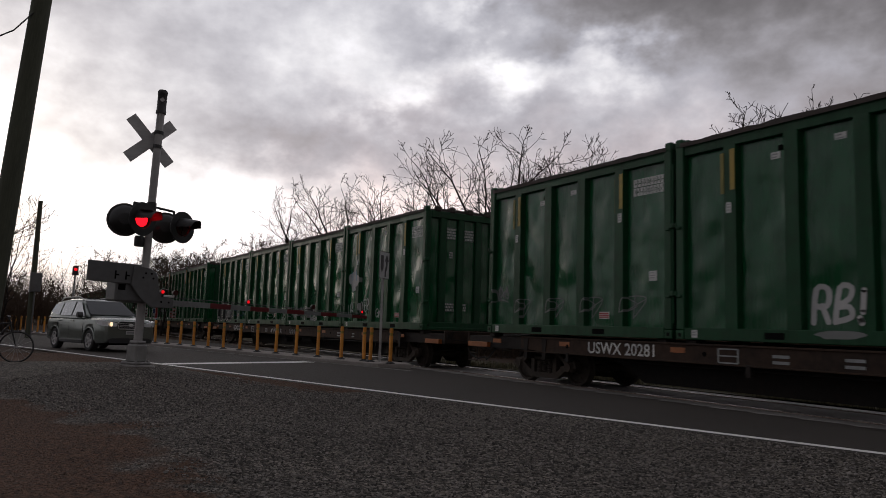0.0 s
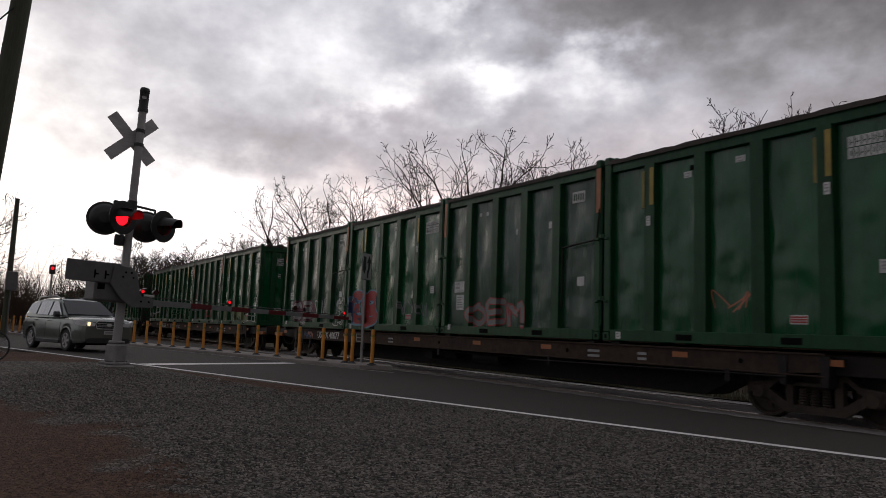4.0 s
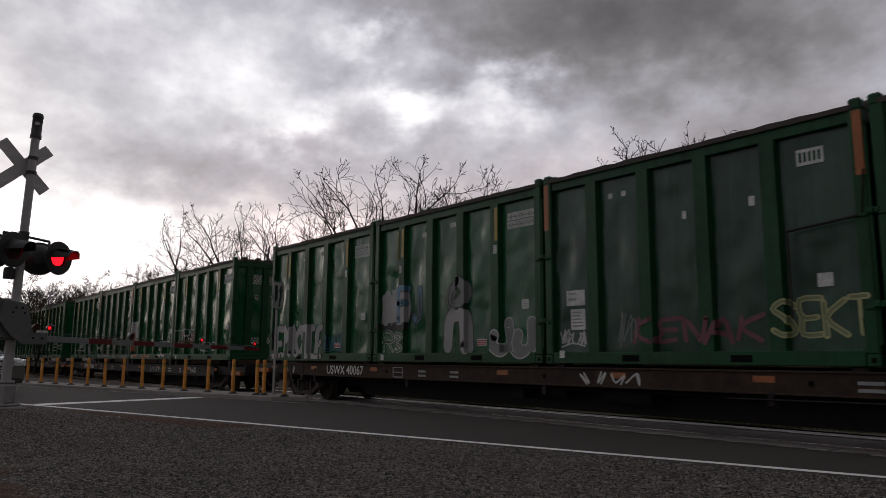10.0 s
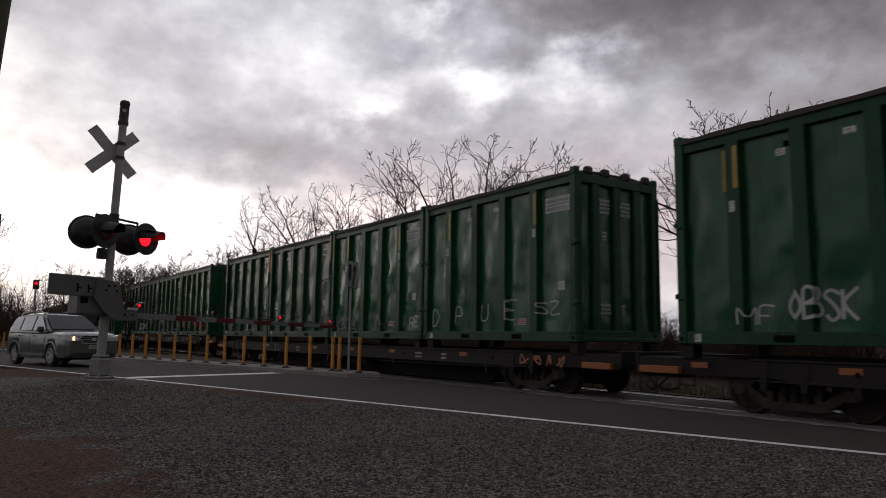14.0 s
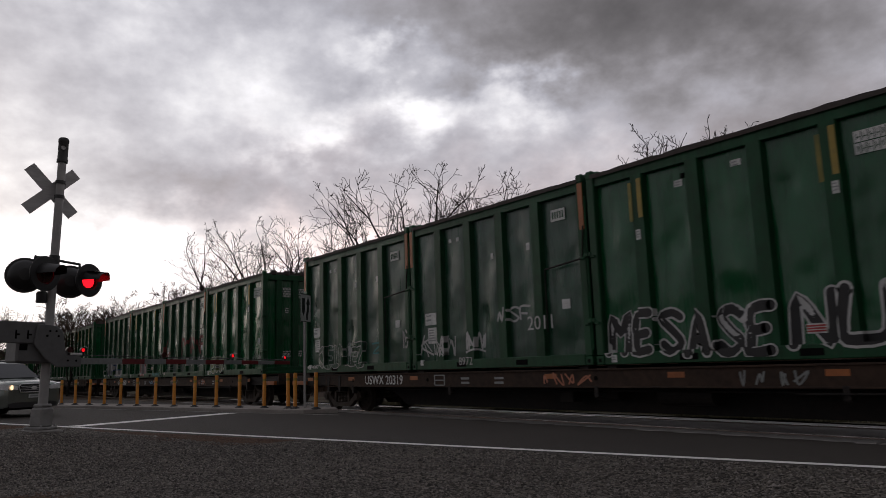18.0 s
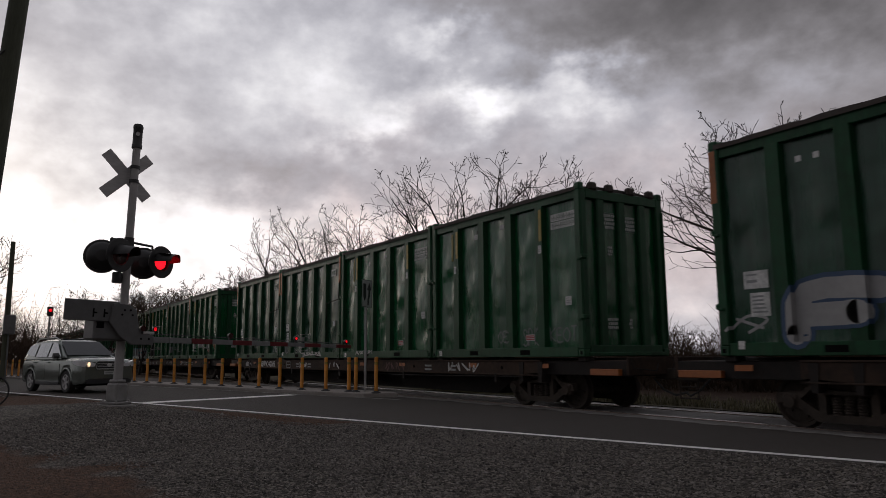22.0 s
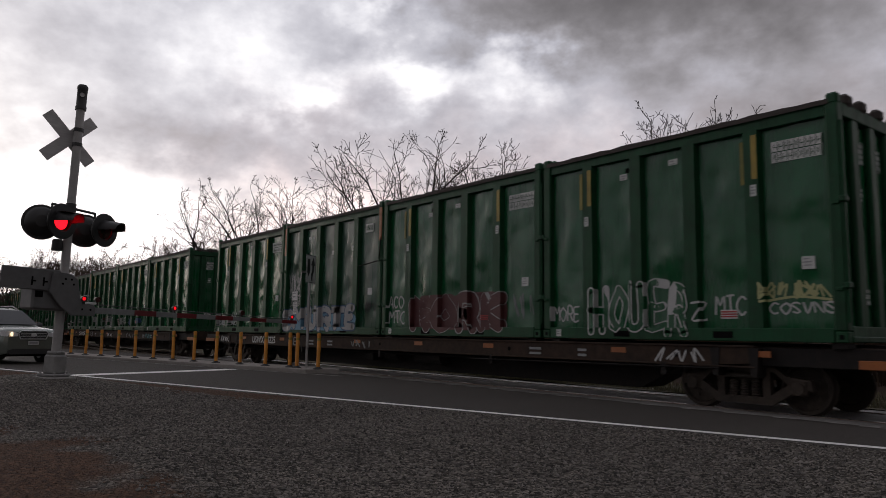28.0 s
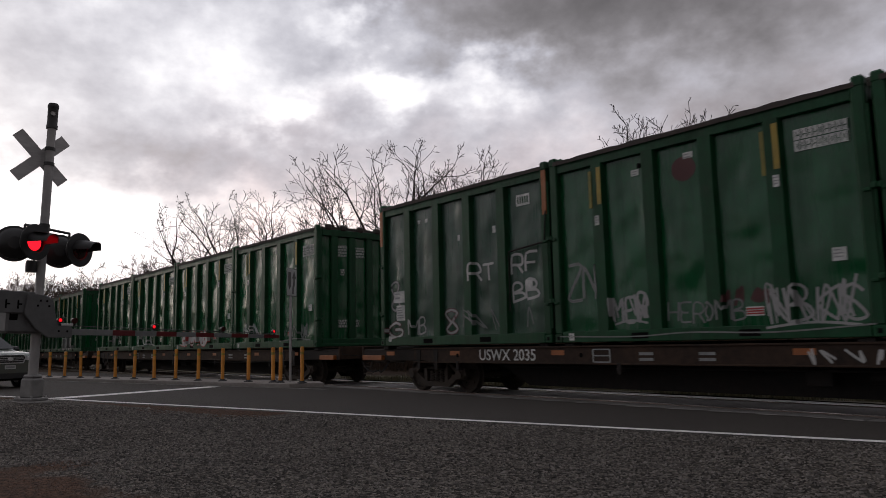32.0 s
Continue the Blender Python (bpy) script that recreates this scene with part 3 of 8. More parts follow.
def gravel_edge(x, y):
    """True where gravel lies: between the road's edge and the bare soil."""
    c, s = math.cos(radians(15.33)), math.sin(radians(15.33))
    yr = -(x + 10) * s + (y - 5.735) * c
    wob = 0.35 * np.sin(x * 1.7) + 0.2 * np.sin(x * 4.1 + 1) + 0.25 * np.sin(y * 3.0) + 0.25 * np.sin(x * 9.7 + 3 * y) * np.sin(y * 11.3 - 2 * x)
    soil = (y < 1.35 - 0.42 * np.maximum(0, -7.6 - x) + 0.3 * wob) & (x < -3.2)
    soil = soil | (x < -19 + wob) | ((x < -10.5 + wob) & (yr > -1.0 + 0.3 * wob))
    return (yr < -0.2) & ~soil


def shoulder(x, y):
    c, s = math.cos(radians(15.33)), math.sin(radians(15.33))
    return -(x + 10) * s + (y - 5.735) * c < -0.16


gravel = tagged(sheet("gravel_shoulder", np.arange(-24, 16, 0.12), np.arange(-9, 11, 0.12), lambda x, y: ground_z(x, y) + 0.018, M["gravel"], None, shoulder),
                "dark grey crushed gravel shoulder that thins out into reddish soil", "gravel", kind="structure")


def strip(name, xr0, xr1, yr0, yr1, lift, mat, label, n=40):
    xs, ys = np.linspace(xr0, xr1, n), np.linspace(yr0, yr1, 3)
    return tagged(sheet(name, xs, ys, lambda x, y: level(x, y) + lift, mat, ROAD), label, "road marking", kind="structure")


strip("edge_line", -120, 26, -0.07, 0.07, 0.004, M["paint"], "white painted edge line", 160)
strip("stop_bar", -9.0, -8.45, 0.12, 4.4, 0.004, M["paint"], "white painted stop bar")
tagged(sheet("island_line", np.linspace(-24, -4.6, 60), np.linspace(-0.05, 0.05, 3), lambda x, y: level(x, y) + 0.004, M["paint_worn"], ROAD @ pose(0, 4.27, 0, 0, 0, -2.2)),
       "worn pale line beside the median", "road marking", kind="structure")
tagged(sheet("verge", spaced(-300, 60, (-60, 20), 1.0), np.linspace(14.7, 20.5, 10), lambda x, y: ground_z(x, y) + 0.03 + 0.05 * np.sin(x * 0.9) * np.sin(y * 1.7), M["verge"]),
       "pale dry grass verge beyond the track", "grass", kind="structure")

# ---- track ----
def build_track():
    bm = bmesh.new()
    prism(bm, [(-2.6, -0.55), (-1.75, -0.19), (1.75, -0.19), (2.6, -0.55)], -700, 120)
    me = mesh_from(bm, "track_bed", M["ballast"])
    ob = new("track_bed", me)
    ob.matrix_basis = pose(0, TRACK_Y, 0, 0, 0, -90)
    tagged(ob, "grey stone ballast bed under the track", "track bed", kind="structure")
    track = empty("railway_track", pose(0, TRACK_Y, RAIL_Z), "steel rails on timber ties", "track", kind="structure")
    for y in (-0.7525, 0.7525):
        bm = bmesh.new()
        prism(bm, [(-0.07, -0.17), (0.07, -0.17), (0.07, -0.155), (0.012, -0.13), (0.012, -0.045), (0.036, -0.035), (0.036, -0.002),
                   (-0.036, -0.002), (-0.036, -0.035), (-0.012, -0.045), (-0.012, -0.13), (-0.07, -0.155)], -700, 120)
        r = part("rail", bm, M["rail"], track)
        r.matrix_basis = pose(0, y, 0, 0, 0, -90)
        bm = bmesh.new()
        box(bm, -700, 120, y - 0.03, y + 0.03, -0.002, 0.0)
        part("rail_head", bm, M["railtop"], track, "polished rail head")
    bm = bmesh.new()
    box(bm, -0.115, 0.115, -1.3, 1.3, -0.30, -0.172, 0.01)
    me = mesh_from(bm, "tie", M["tie"])
    for i in range(58):
        t = new("tie", me)
        t.parent = track
        t.matrix_basis = pose(-62 + i * 0.55, random.uniform(-0.03, 0.03), 0, 0, 0, random.uniform(-1, 1))


build_track()


def crossing_panels():
    """Concrete panels that bring the road up to the rails: outside and between them."""
    for k, (y0, y1) in enumerate(((-1.32, -0.85), (-0.655, 0.655), (0.85, 1.32))):
        bm = bmesh.new()
        box(bm, -2.49, 2.49, y0, y1, -0.16, -0.012, 0.012)
        me = mesh_from(bm, "crossing_panel", M["panel"])
        for i in range(13):
            p = new("crossing_panel", me)
            p.matrix_basis = pose(-32 + i * 5.0, TRACK_Y, RAIL_Z + random.uniform(-0.006, 0.0), 0, random.uniform(-0.05, 0.05), 0)
            tagged(p, "worn grey concrete crossing panel beside the rail" if k != 1 else "worn grey concrete crossing panel between the rails", "panel", "crossing panels", kind="structure")


crossing_panels()

# ---- containers ----
CL, CW, CH, PITCH = 6.09, 2.65, 3.66, 6.195
RIBS = (-1.84, -0.67, 0.48, 1.645)
RIB_W, RIB_D = 0.30, 0.125
FOOT, HEAD = 0.17, 0.24          # heights of the bottom and top rails
FACE = -CW / 2


EDGES = [-CL / 2 + 0.19, *[r + d * RIB_W / 2 for r in RIBS for d in (-1, 1)], CL / 2 - 0.19]
BAYS = list(zip(EDGES[0::2], EDGES[1::2]))
DENTS = {}


def dents_for(seed):
    """The bulges and dents of each bay of one container: place, depth and size."""
    rng = random.Random(seed)
    return [[(rng.uniform(0.15, 0.85), rng.uniform(0.08, 0.92), rng.choice((-1, -1, 1)) * rng.uniform(0.006, 0.034), rng.uniform(0.012, 0.08)) for _ in range(6)] for _ in BAYS]


def skin(x, z=1.0, seed=0):
    """How far the side's skin lies behind its outermost face, at x along the container and z up."""
    if z < FOOT or z > CH - HEAD:
        return 0.0
    for k, (a, b) in enumerate(BAYS):
        if a < x < b:
            u, v = (x - a) / (b - a), (z - FOOT) / (CH - FOOT - HEAD)
            w = math.sin(math.pi * u) * math.sin(math.pi * v)
            d = 0.012 * w + sum(h * math.exp(-((u - p) ** 2 + ((v - q) * 2.6) ** 2) / s) for p, q, h, s in DENTS[seed][k]) * min(1.0, 2.2 * w)
            return RIB_D - max(min(d, RIB_D - 0.012), -0.05)
    return 0.0


def container_thing(name, label, paint, frame_paint, kind, seed):
    DENTS[seed] = dents_for(seed)
    c = empty(name, Matrix(), label, "container", "waste containers on the train")
    hx, hy = CL / 2, CW / 2
    bm = bmesh.new()
    # walls with softly bulged sheets between the ribs, on both sides
    box(bm, -hx + 0.12, hx - 0.12, -hy + 0.21, hy - 0.21, 0.12, CH - 0.09)
    part("body", bm, paint, c)
    rng = random.Random(name)
    back = bmesh.new()            # the side away from the road is one welded wall
    for side in (-1, 1):
        def piece(nm, bm, mat, soft=0):
            if side < 0:
                ob = part(nm, bm, mat, c)
                return smooth(ob, soft) if soft else ob
            me = mesh_from(bm, nm, mat)
            back.from_mesh(me)
            bpy.data.meshes.remove(me)

        for a, b in BAYS:
            bm = bmesh.new()
            nx, nz = 9, 25
            vs = []
            for i in range(nx):
                for j in range(nz):
                    u, v = i / (nx - 1), j / (nz - 1)
                    x, z = a + u * (b - a), FOOT + v * (CH - FOOT - HEAD)
                    d = skin(min(max(x, a + 1e-4), b - 1e-4), min(max(z, FOOT + 1e-4), CH - HEAD - 1e-4), seed)
                    vs.append(bm.verts.new((x, side * (hy - d), z)))
            for i in range(nx - 1):
                for j in range(nz - 1):
                    q = [vs[i * nz + j], vs[(i + 1) * nz + j], vs[(i + 1) * nz + j + 1], vs[i * nz + j + 1]]
                    bm.faces.new(q if side < 0 else q[::-1])
            piece("side_panel", bm, paint, 60)
        for r in RIBS:
            bm = bmesh.new()
            w = RIB_W / 2
            o = [(r - w, -hy + RIB_D + 0.05), (r - w + 0.03, -hy + 0.004), (r + w - 0.03, -hy + 0.004), (r + w, -hy + RIB_D + 0.05)]
            lo = [bm.verts.new((x, y * -side, FOOT - 0.02)) for x, y in o]
            hi = [bm.verts.new((x, y * -side, CH - HEAD + 0.02)) for x, y in o]
            for i in range(4):
                bm.faces.new((lo[i], lo[(i + 1) % 4], hi[(i + 1) % 4], hi[i]))
            bmesh.ops.recalc_face_normals(bm, faces=bm.faces)
            piece("rib", bm, frame_paint)
        bm = bmesh.new()
        y0, y1 = sorted((side * hy, side * (hy - 0.2)))
        box(bm, -hx + 0.19, hx - 0.19, y0, y1, -0.05, FOOT, 0.012)
        piece("bottom_rail", bm, frame_paint)
        bm = bmesh.new()
        box(bm, -hx + 0.19, hx - 0.19, *sorted((side * (hy - 0.03), side * (hy - 0.2))), CH - HEAD, CH - 0.02, 0.012)
        piece("top_rail", bm, frame_paint)
        for px in (-1.02, 1.06) if side < 0 else ():
            bm = bmesh.new()
            y0, y1 = sorted((side * (hy + 0.004), side * (hy - 0.1)))
            box(bm, px - 0.18, px + 0.18, y0, y1, 0.0, 0.11)
            part("fork_pocket", bm, M["hole"], c)
    part("far_side_wall", back, paint, c)
    for sx in (-1, 1):
        for sy in (-1, 1):
            bm = bmesh.new()
            x0, x1 = sorted((sx * hx, sx * (hx - 0.19)))
            y0, y1 = sorted((sy * (hy + 0.003), sy * (hy - 0.2)))
            box(bm, x0, x1, y0, y1, 0.12, CH - 0.02, 0.02)
            part("corner_post", bm, frame_paint, c)
            bm = bmesh.new()
            x0, x1 = sorted((sx * (hx + 0.012), sx * (hx - 0.17)))
            y0, y1 = sorted((sy * (hy + 0.012), sy * (hy - 0.15)))
            box(bm, x0, x1, y0, y1, CH - 0.08, CH + 0.10, 0.03)
            part("corner_casting", bm, frame_paint, c)
            bm = bmesh.new()
            box(bm, *sorted((sx * (hx + 0.006), sx * (hx - 0.18))), *sorted((sy * (hy + 0.008), sy * (hy - 0.17))), -0.05, 0.12, 0.015)
            foot = part("corner_foot", bm, frame_paint, c)
            if sy > 0:
                continue
            bm = bmesh.new()
            box(bm, *sorted((sx * (hx - 0.05), sx * (hx - 0.12))), *sorted((sy * (hy + 0.0085), sy * (hy - 0.05))), 0.0, 0.07)
            part("foot_slot", bm, M["hole"], foot)
        # end walls: ribs, sills and a header; the trailing end is one welded wall
        rear = bmesh.new() if sx < 0 else None

        def piece(nm, bm, mat):
            if rear is None:
                return part(nm, bm, mat, c)
            me = mesh_from(bm, nm, mat)
            rear.from_mesh(me)
            bpy.data.meshes.remove(me)

        for ry in (-0.66, 0.0, 0.66):
            bm = bmesh.new()
            x0, x1 = sorted((sx * (hx - 0.02), sx * (hx - 0.13)))
            box(bm, x0, x1, ry - 0.12, ry + 0.12, 0.16, CH - 0.16, 0.03)
            piece("end_rib", bm, frame_paint)
        bm = bmesh.new()
        box(bm, *sorted((sx * (hx + 0.03), sx * (hx - 0.05))), -hy + 0.12, hy - 0.12, -0.04, 0.05, 0.015)
        piece("end_step", bm, frame_paint)
        for sy in (-1, 1) if sx > 0 else ():
            bm = bmesh.new()
            rod(bm, (sx * (hx + 0.02), sy * (hy - 0.03), 0.25), (sx * (hx + 0.02), sy * (hy - 0.03), CH - 0.35), 0.022, n=8)
            piece("hinge_rod", bm, frame_paint)
        for z0, z1 in ((-0.02, 0.2), (CH - 0.24, CH - 0.03)):
            bm = bmesh.new()
            x0, x1 = sorted((sx * (hx - 0.005), sx * (hx - 0.12)))
            box(bm, x0, x1, -hy + 0.2, hy - 0.2, z0, z1, 0.012)
            piece("end_rail", bm, frame_paint)
        # lid clamps along the end header
        for k in range(4 if sx > 0 else 3):
            bm = bmesh.new()
            y = -0.95 + k * (0.62 if sx > 0 else 0.93) + rng.uniform(-0.06, 0.06)
            box(bm, sx * (hx - 0.05) - 0.085, sx * (hx - 0.05) + 0.085, y - 0.11, y + 0.11, CH - 0.06, CH + 0.14, 0.045)
            piece("lid_clamp", bm, M["lid"])
        x0, x1 = sorted((sx * (hx + 0.035), sx * (hx - 0.03)))
        for zz in (2.05, 0.75):
            bm = bmesh.new()
            box(bm, x0, x1 + (0.03 if sx > 0 else 0), -hy - 0.03, -hy + 0.14, zz, zz + 0.10, 0.02)
            box(bm, *sorted((sx * (hx - 0.02), sx * (hx - 0.13))), -hy - 0.035, -hy + 0.02, zz - 0.03, zz + 0.03, 0.015)
            piece("latch", bm, frame_paint)
        if rear is not None:
            part("rear_wall", rear, frame_paint, c)
    # lid: a low crowned cover, uneven along its rim
    bm = bmesh.new()
    n = 24
    rows = []
    for i in range(n + 1):
        x = -hx + 0.12 + (CL - 0.24) * i / n
        j = rng.uniform(-0.012, 0.018)
        rows.append([bm.verts.new((x, y, CH + z)) for y, z in ((-hy - 0.015, -0.07), (-hy - 0.015, 0.015 + j), (-0.6, 0.09 + j), (0.6, 0.09 + j), (hy + 0.015, 0.015 + j), (hy + 0.015, -0.07))])
    for a, b in zip(rows, rows[1:]):
        for k in range(5):
            bm.faces.new((a[k], b[k], b[k + 1], a[k + 1]))
    bm.faces.new(rows[0]), bm.faces.new(rows[-1][::-1])
    bmesh.ops.recalc_face_normals(bm, faces=bm.faces)
    part("lid", bm, M["lid"], c, "dark weathered roof cover")
    # decals on the near side and the leading end
    def plate(nm, x, z, w, h, mat, off=0.004, lab=""):
        bm = bmesh.new()
        y = FACE + min(skin(x + i * w / 2, z + j * h / 2, seed) for i in (-1, 0, 1) for j in (-1, 0, 1)) - off
        box(bm, x - w / 2, x + w / 2, y - 0.002, y + 0.03, z - h / 2, z + h / 2)
        return part(nm, bm, mat, c, lab)

    def end_plate(nm, y, z, w, h, mat):
        bm = bmesh.new()
        box(bm, hx - 0.125, hx - (0.012 if abs(((y + 0.33) % 0.66) - 0.33) < 0.1 else 0.114), y - w / 2, y + w / 2, z - h / 2, z + h / 2)
        return part(nm, bm, mat, c)

    if kind == "new":
        for x, z, mat in ((-1.78, 2.98, "yellow"), (1.71, 2.98, "yellow"), (-1.99, 2.93, "yellow_dull"), (1.44, 2.93, "yellow_dull")):
            plate("yellow_strip", x, z, 0.095 if mat == "yellow" else 0.075, 0.74, M[mat])
        bm = bmesh.new()
        y = FACE + min(skin(1.95 + 0.1 * i, 2.8 + 0.1 * j, seed) for i in range(9) for j in range(4)) - 0.006
        box(bm, 1.96, 2.76, y, y + 0.03, 2.84, 3.19)
        pl = part("number_board", bm, M["white"], c, "pale number board with illegible stencilled figures")
        bm = bmesh.new()
        box(bm, 1.97, 2.75, y - 0.003, y + 0.01, 3.006, 3.022)
        for z0 in (2.85, 3.03):
            x = 1.98
            while x < 2.70:
                w = rng.uniform(0.055, 0.085)
                if rng.random() < 0.35:
                    box(bm, x + w / 2 - 0.009, x + w / 2 + 0.009, y - 0.003, y + 0.01, z0 + 0.035, z0 + 0.115)
                else:
                    box(bm, x + 0.018, x + 0.027, y - 0.003, y + 0.01, z0 + 0.03, z0 + 0.12)
                    box(bm, x + 0.018, x + w - 0.012, y - 0.003, y + 0.01, z0 + 0.055, z0 + 0.072)
                box(bm, x + w, x + w + 0.013, y - 0.003, y + 0.01, z0, z0 + 0.15)
                x += w + 0.013
        tagged(part("stencil", bm, M["green_dark"], pl), kind="stuff")
        for x, z, w, h in ((-1.02, 3.1, 0.17, 0.12), (0.1, 3.2, 0.19, 0.11), (1.68, 2.42, 0.10, 0.19), (-1.86, 2.3, 0.10, 0.19), (2.48, 1.18, 0.2, 0.2), (-2.62, 0.06, 0.13, 0.14)):
            dec = plate("decal", x, z, w, h, M["white"])
            if h > 0.1:
                bm = bmesh.new()
                y = FACE + min(skin(x + i * w / 2, z + j * h / 2, seed) for i in (-1, 0, 1) for j in (-1, 0, 1)) - 0.008
                for k in range(3 if h > 0.15 else 2):
                    zz = z + h / 2 - 0.04 - k * 0.05
                    box(bm, x - w * 0.36, x + w * rng.uniform(0.1, 0.38), y - 0.001, y + 0.01, zz - 0.01, zz + 0.01)
                tagged(part("print", bm, M["grey_ink"], dec), kind="stuff")
        bm = bmesh.new()
        box(bm, -0.96, -0.88, FACE + RIB_D - 0.03, FACE + RIB_D + 0.05, 3.17, 3.26, 0.012)
        part("lifting_eye", bm, M["hole"], c)
        p = plate("warning_decal", 1.12, 0.40, 0.3, 0.15, M["white"])
        bm = bmesh.new()
        y = FACE + min(skin(0.97 + 0.1 * i, 0.40 + 0.07 * j, seed) for i in range(4) for j in (-1, 0, 1)) - 0.010
        for z in (0.36, 0.40, 0.44):
            box(bm, 0.98, 1.26, y - 0.002, y + 0.01, z - 0.012, z + 0.012)
        part("warning_stripes", bm, M["red"], p)
        for y, z, w, h in ((-0.33, 2.98, 0.34, 0.38), (0.33, 2.95, 0.34, 0.36), (-0.33, 2.3, 0.14, 0.2), (-0.33, 0.66, 0.32, 0.26), (0.2, 0.68, 0.18, 0.22)):
            end_plate("end_decal", y, z, w, h, M["label"])
    else:
        plate("orange_strip", -2.98, 3.1, 0.12, 0.95, M["orange"])
        plate("orange_strip", 2.98, 3.1, 0.12, 0.95, M["orange"])
        for x, z, w, h in ((-1.45 + 0, 3.1, 0.1, 0.1), (-1.15, 3.1, 0.1, 0.1), (1.3, 2.55, 0.1, 0.16), (2.35, 1.2, 0.22, 0.2), (-2.62, 0.13, 0.12, 0.14), (0.1, 2.5, 0.08, 0.14)):
            plate("decal", x, z, w, h, M["white"])
        for x, z, w, h in ((-2.35, 1.22, 0.46, 0.30), (-2.30, 0.80, 0.36, 0.40)):
            pc = plate("placard", x, z, w, h, M["white"])
            bm = bmesh.new()
            y = FACE + min(skin(x + i * w / 2, z + j * h / 2, seed) for i in (-1, 0, 1) for j in (-1, 0, 1)) - 0.008
            for k in range(2 if h < 0.35 else 5):
                box(bm, x - w * 0.40, x + w * (0.05 if h < 0.35 else rng.uniform(0.15, 0.4)), y - 0.001, y + 0.01, z + h / 2 - 0.08 - k * (0.12 if h < 0.35 else 0.065), z + h / 2 - 0.05 - k * (0.10 if h < 0.35 else 0.065))
            tagged(part("print", bm, M["grey_ink"], pc), kind="stuff")
        bm = bmesh.new()
        y = FACE + min(skin(2.05 + 0.1 * i, 2.95 + 0.1 * j, seed) for i in range(5) for j in range(3)) - 0.006
        box(bm, 2.05, 2.45, y, y + 0.03, 2.95, 3.2)
        pl = part("number_board", bm, M["white"], c, "pale stencilled number board")
        bm = bmesh.new()
        for k in range(5):
            box(bm, 2.09 + k * 0.07, 2.13 + k * 0.07, y - 0.004, y + 0.01, 3.0, 3.15)
        tagged(part("stencil", bm, M["green_dark"], pl), kind="stuff")
        # a strap with its ratchet over the last bays
        bm = bmesh.new()
        y = FACE - 0.015
        rod(bm, (1.9, y, 1.95), (2.95, y, 2.05), 0.02, n=6)
        rod(bm, (2.95, y, 2.05), (3.02, y, 2.7), 0.015, n=6)
        rod(bm, (1.9, y, 0.65), (1.9, y, 1.95), 0.015, n=6)
        part("door_bar", bm, M["frame_dark"], c)
        for y, z, w, h in ((-0.33, 2.95, 0.28, 0.3), (0.33, 2.6, 0.25, 0.3), (-0.33, 0.72, 0.26, 0.2)):
            end_plate("end_decal", y, z, w, h, M["label"])
    return c


# ---- flatcars ----
CAR_PITCH, DECK_OVER = 28.1, 1.04
TRUCKS = (-1.85, -22.75)
AXLES = (-0.92, 0.92)
WHEEL_R = 0.42


def wheelset_mesh():
    bm = bmesh.new()
    for s in (-1, 1):
        turned(bm, [(0.0, -0.07), (0.12, -0.07), (0.16, -0.02), (0.33, -0.015), (0.36, -0.06), (WHEEL_R - 0.01, -0.06), (WHEEL_R, 0.05), (WHEEL_R + 0.028, 0.06), (WHEEL_R + 0.02, 0.085),
                    (0.34, 0.085), (0.31, 0.04), (0.16, 0.045), (0.1, 0.09), (0.0, 0.09)], 28, Matrix.Translation((0, s * 0.7525, 0)) @ Euler((radians(90 * s), 0, 0)).to_matrix().to_4x4())
        for k in range(5):
            a = 2 * math.pi * k / 5
            rod(bm, (0.24 * math.cos(a), s * 0.79, 0.24 * math.sin(a)), (0.24 * math.cos(a), s * 0.765, 0.24 * math.sin(a)), 0.035, n=6)
    rod(bm, (0, -0.95, 0), (0, 0.95, 0), 0.08, n=12)
    return mesh_from(bm, "wheelset", M["bogie"])


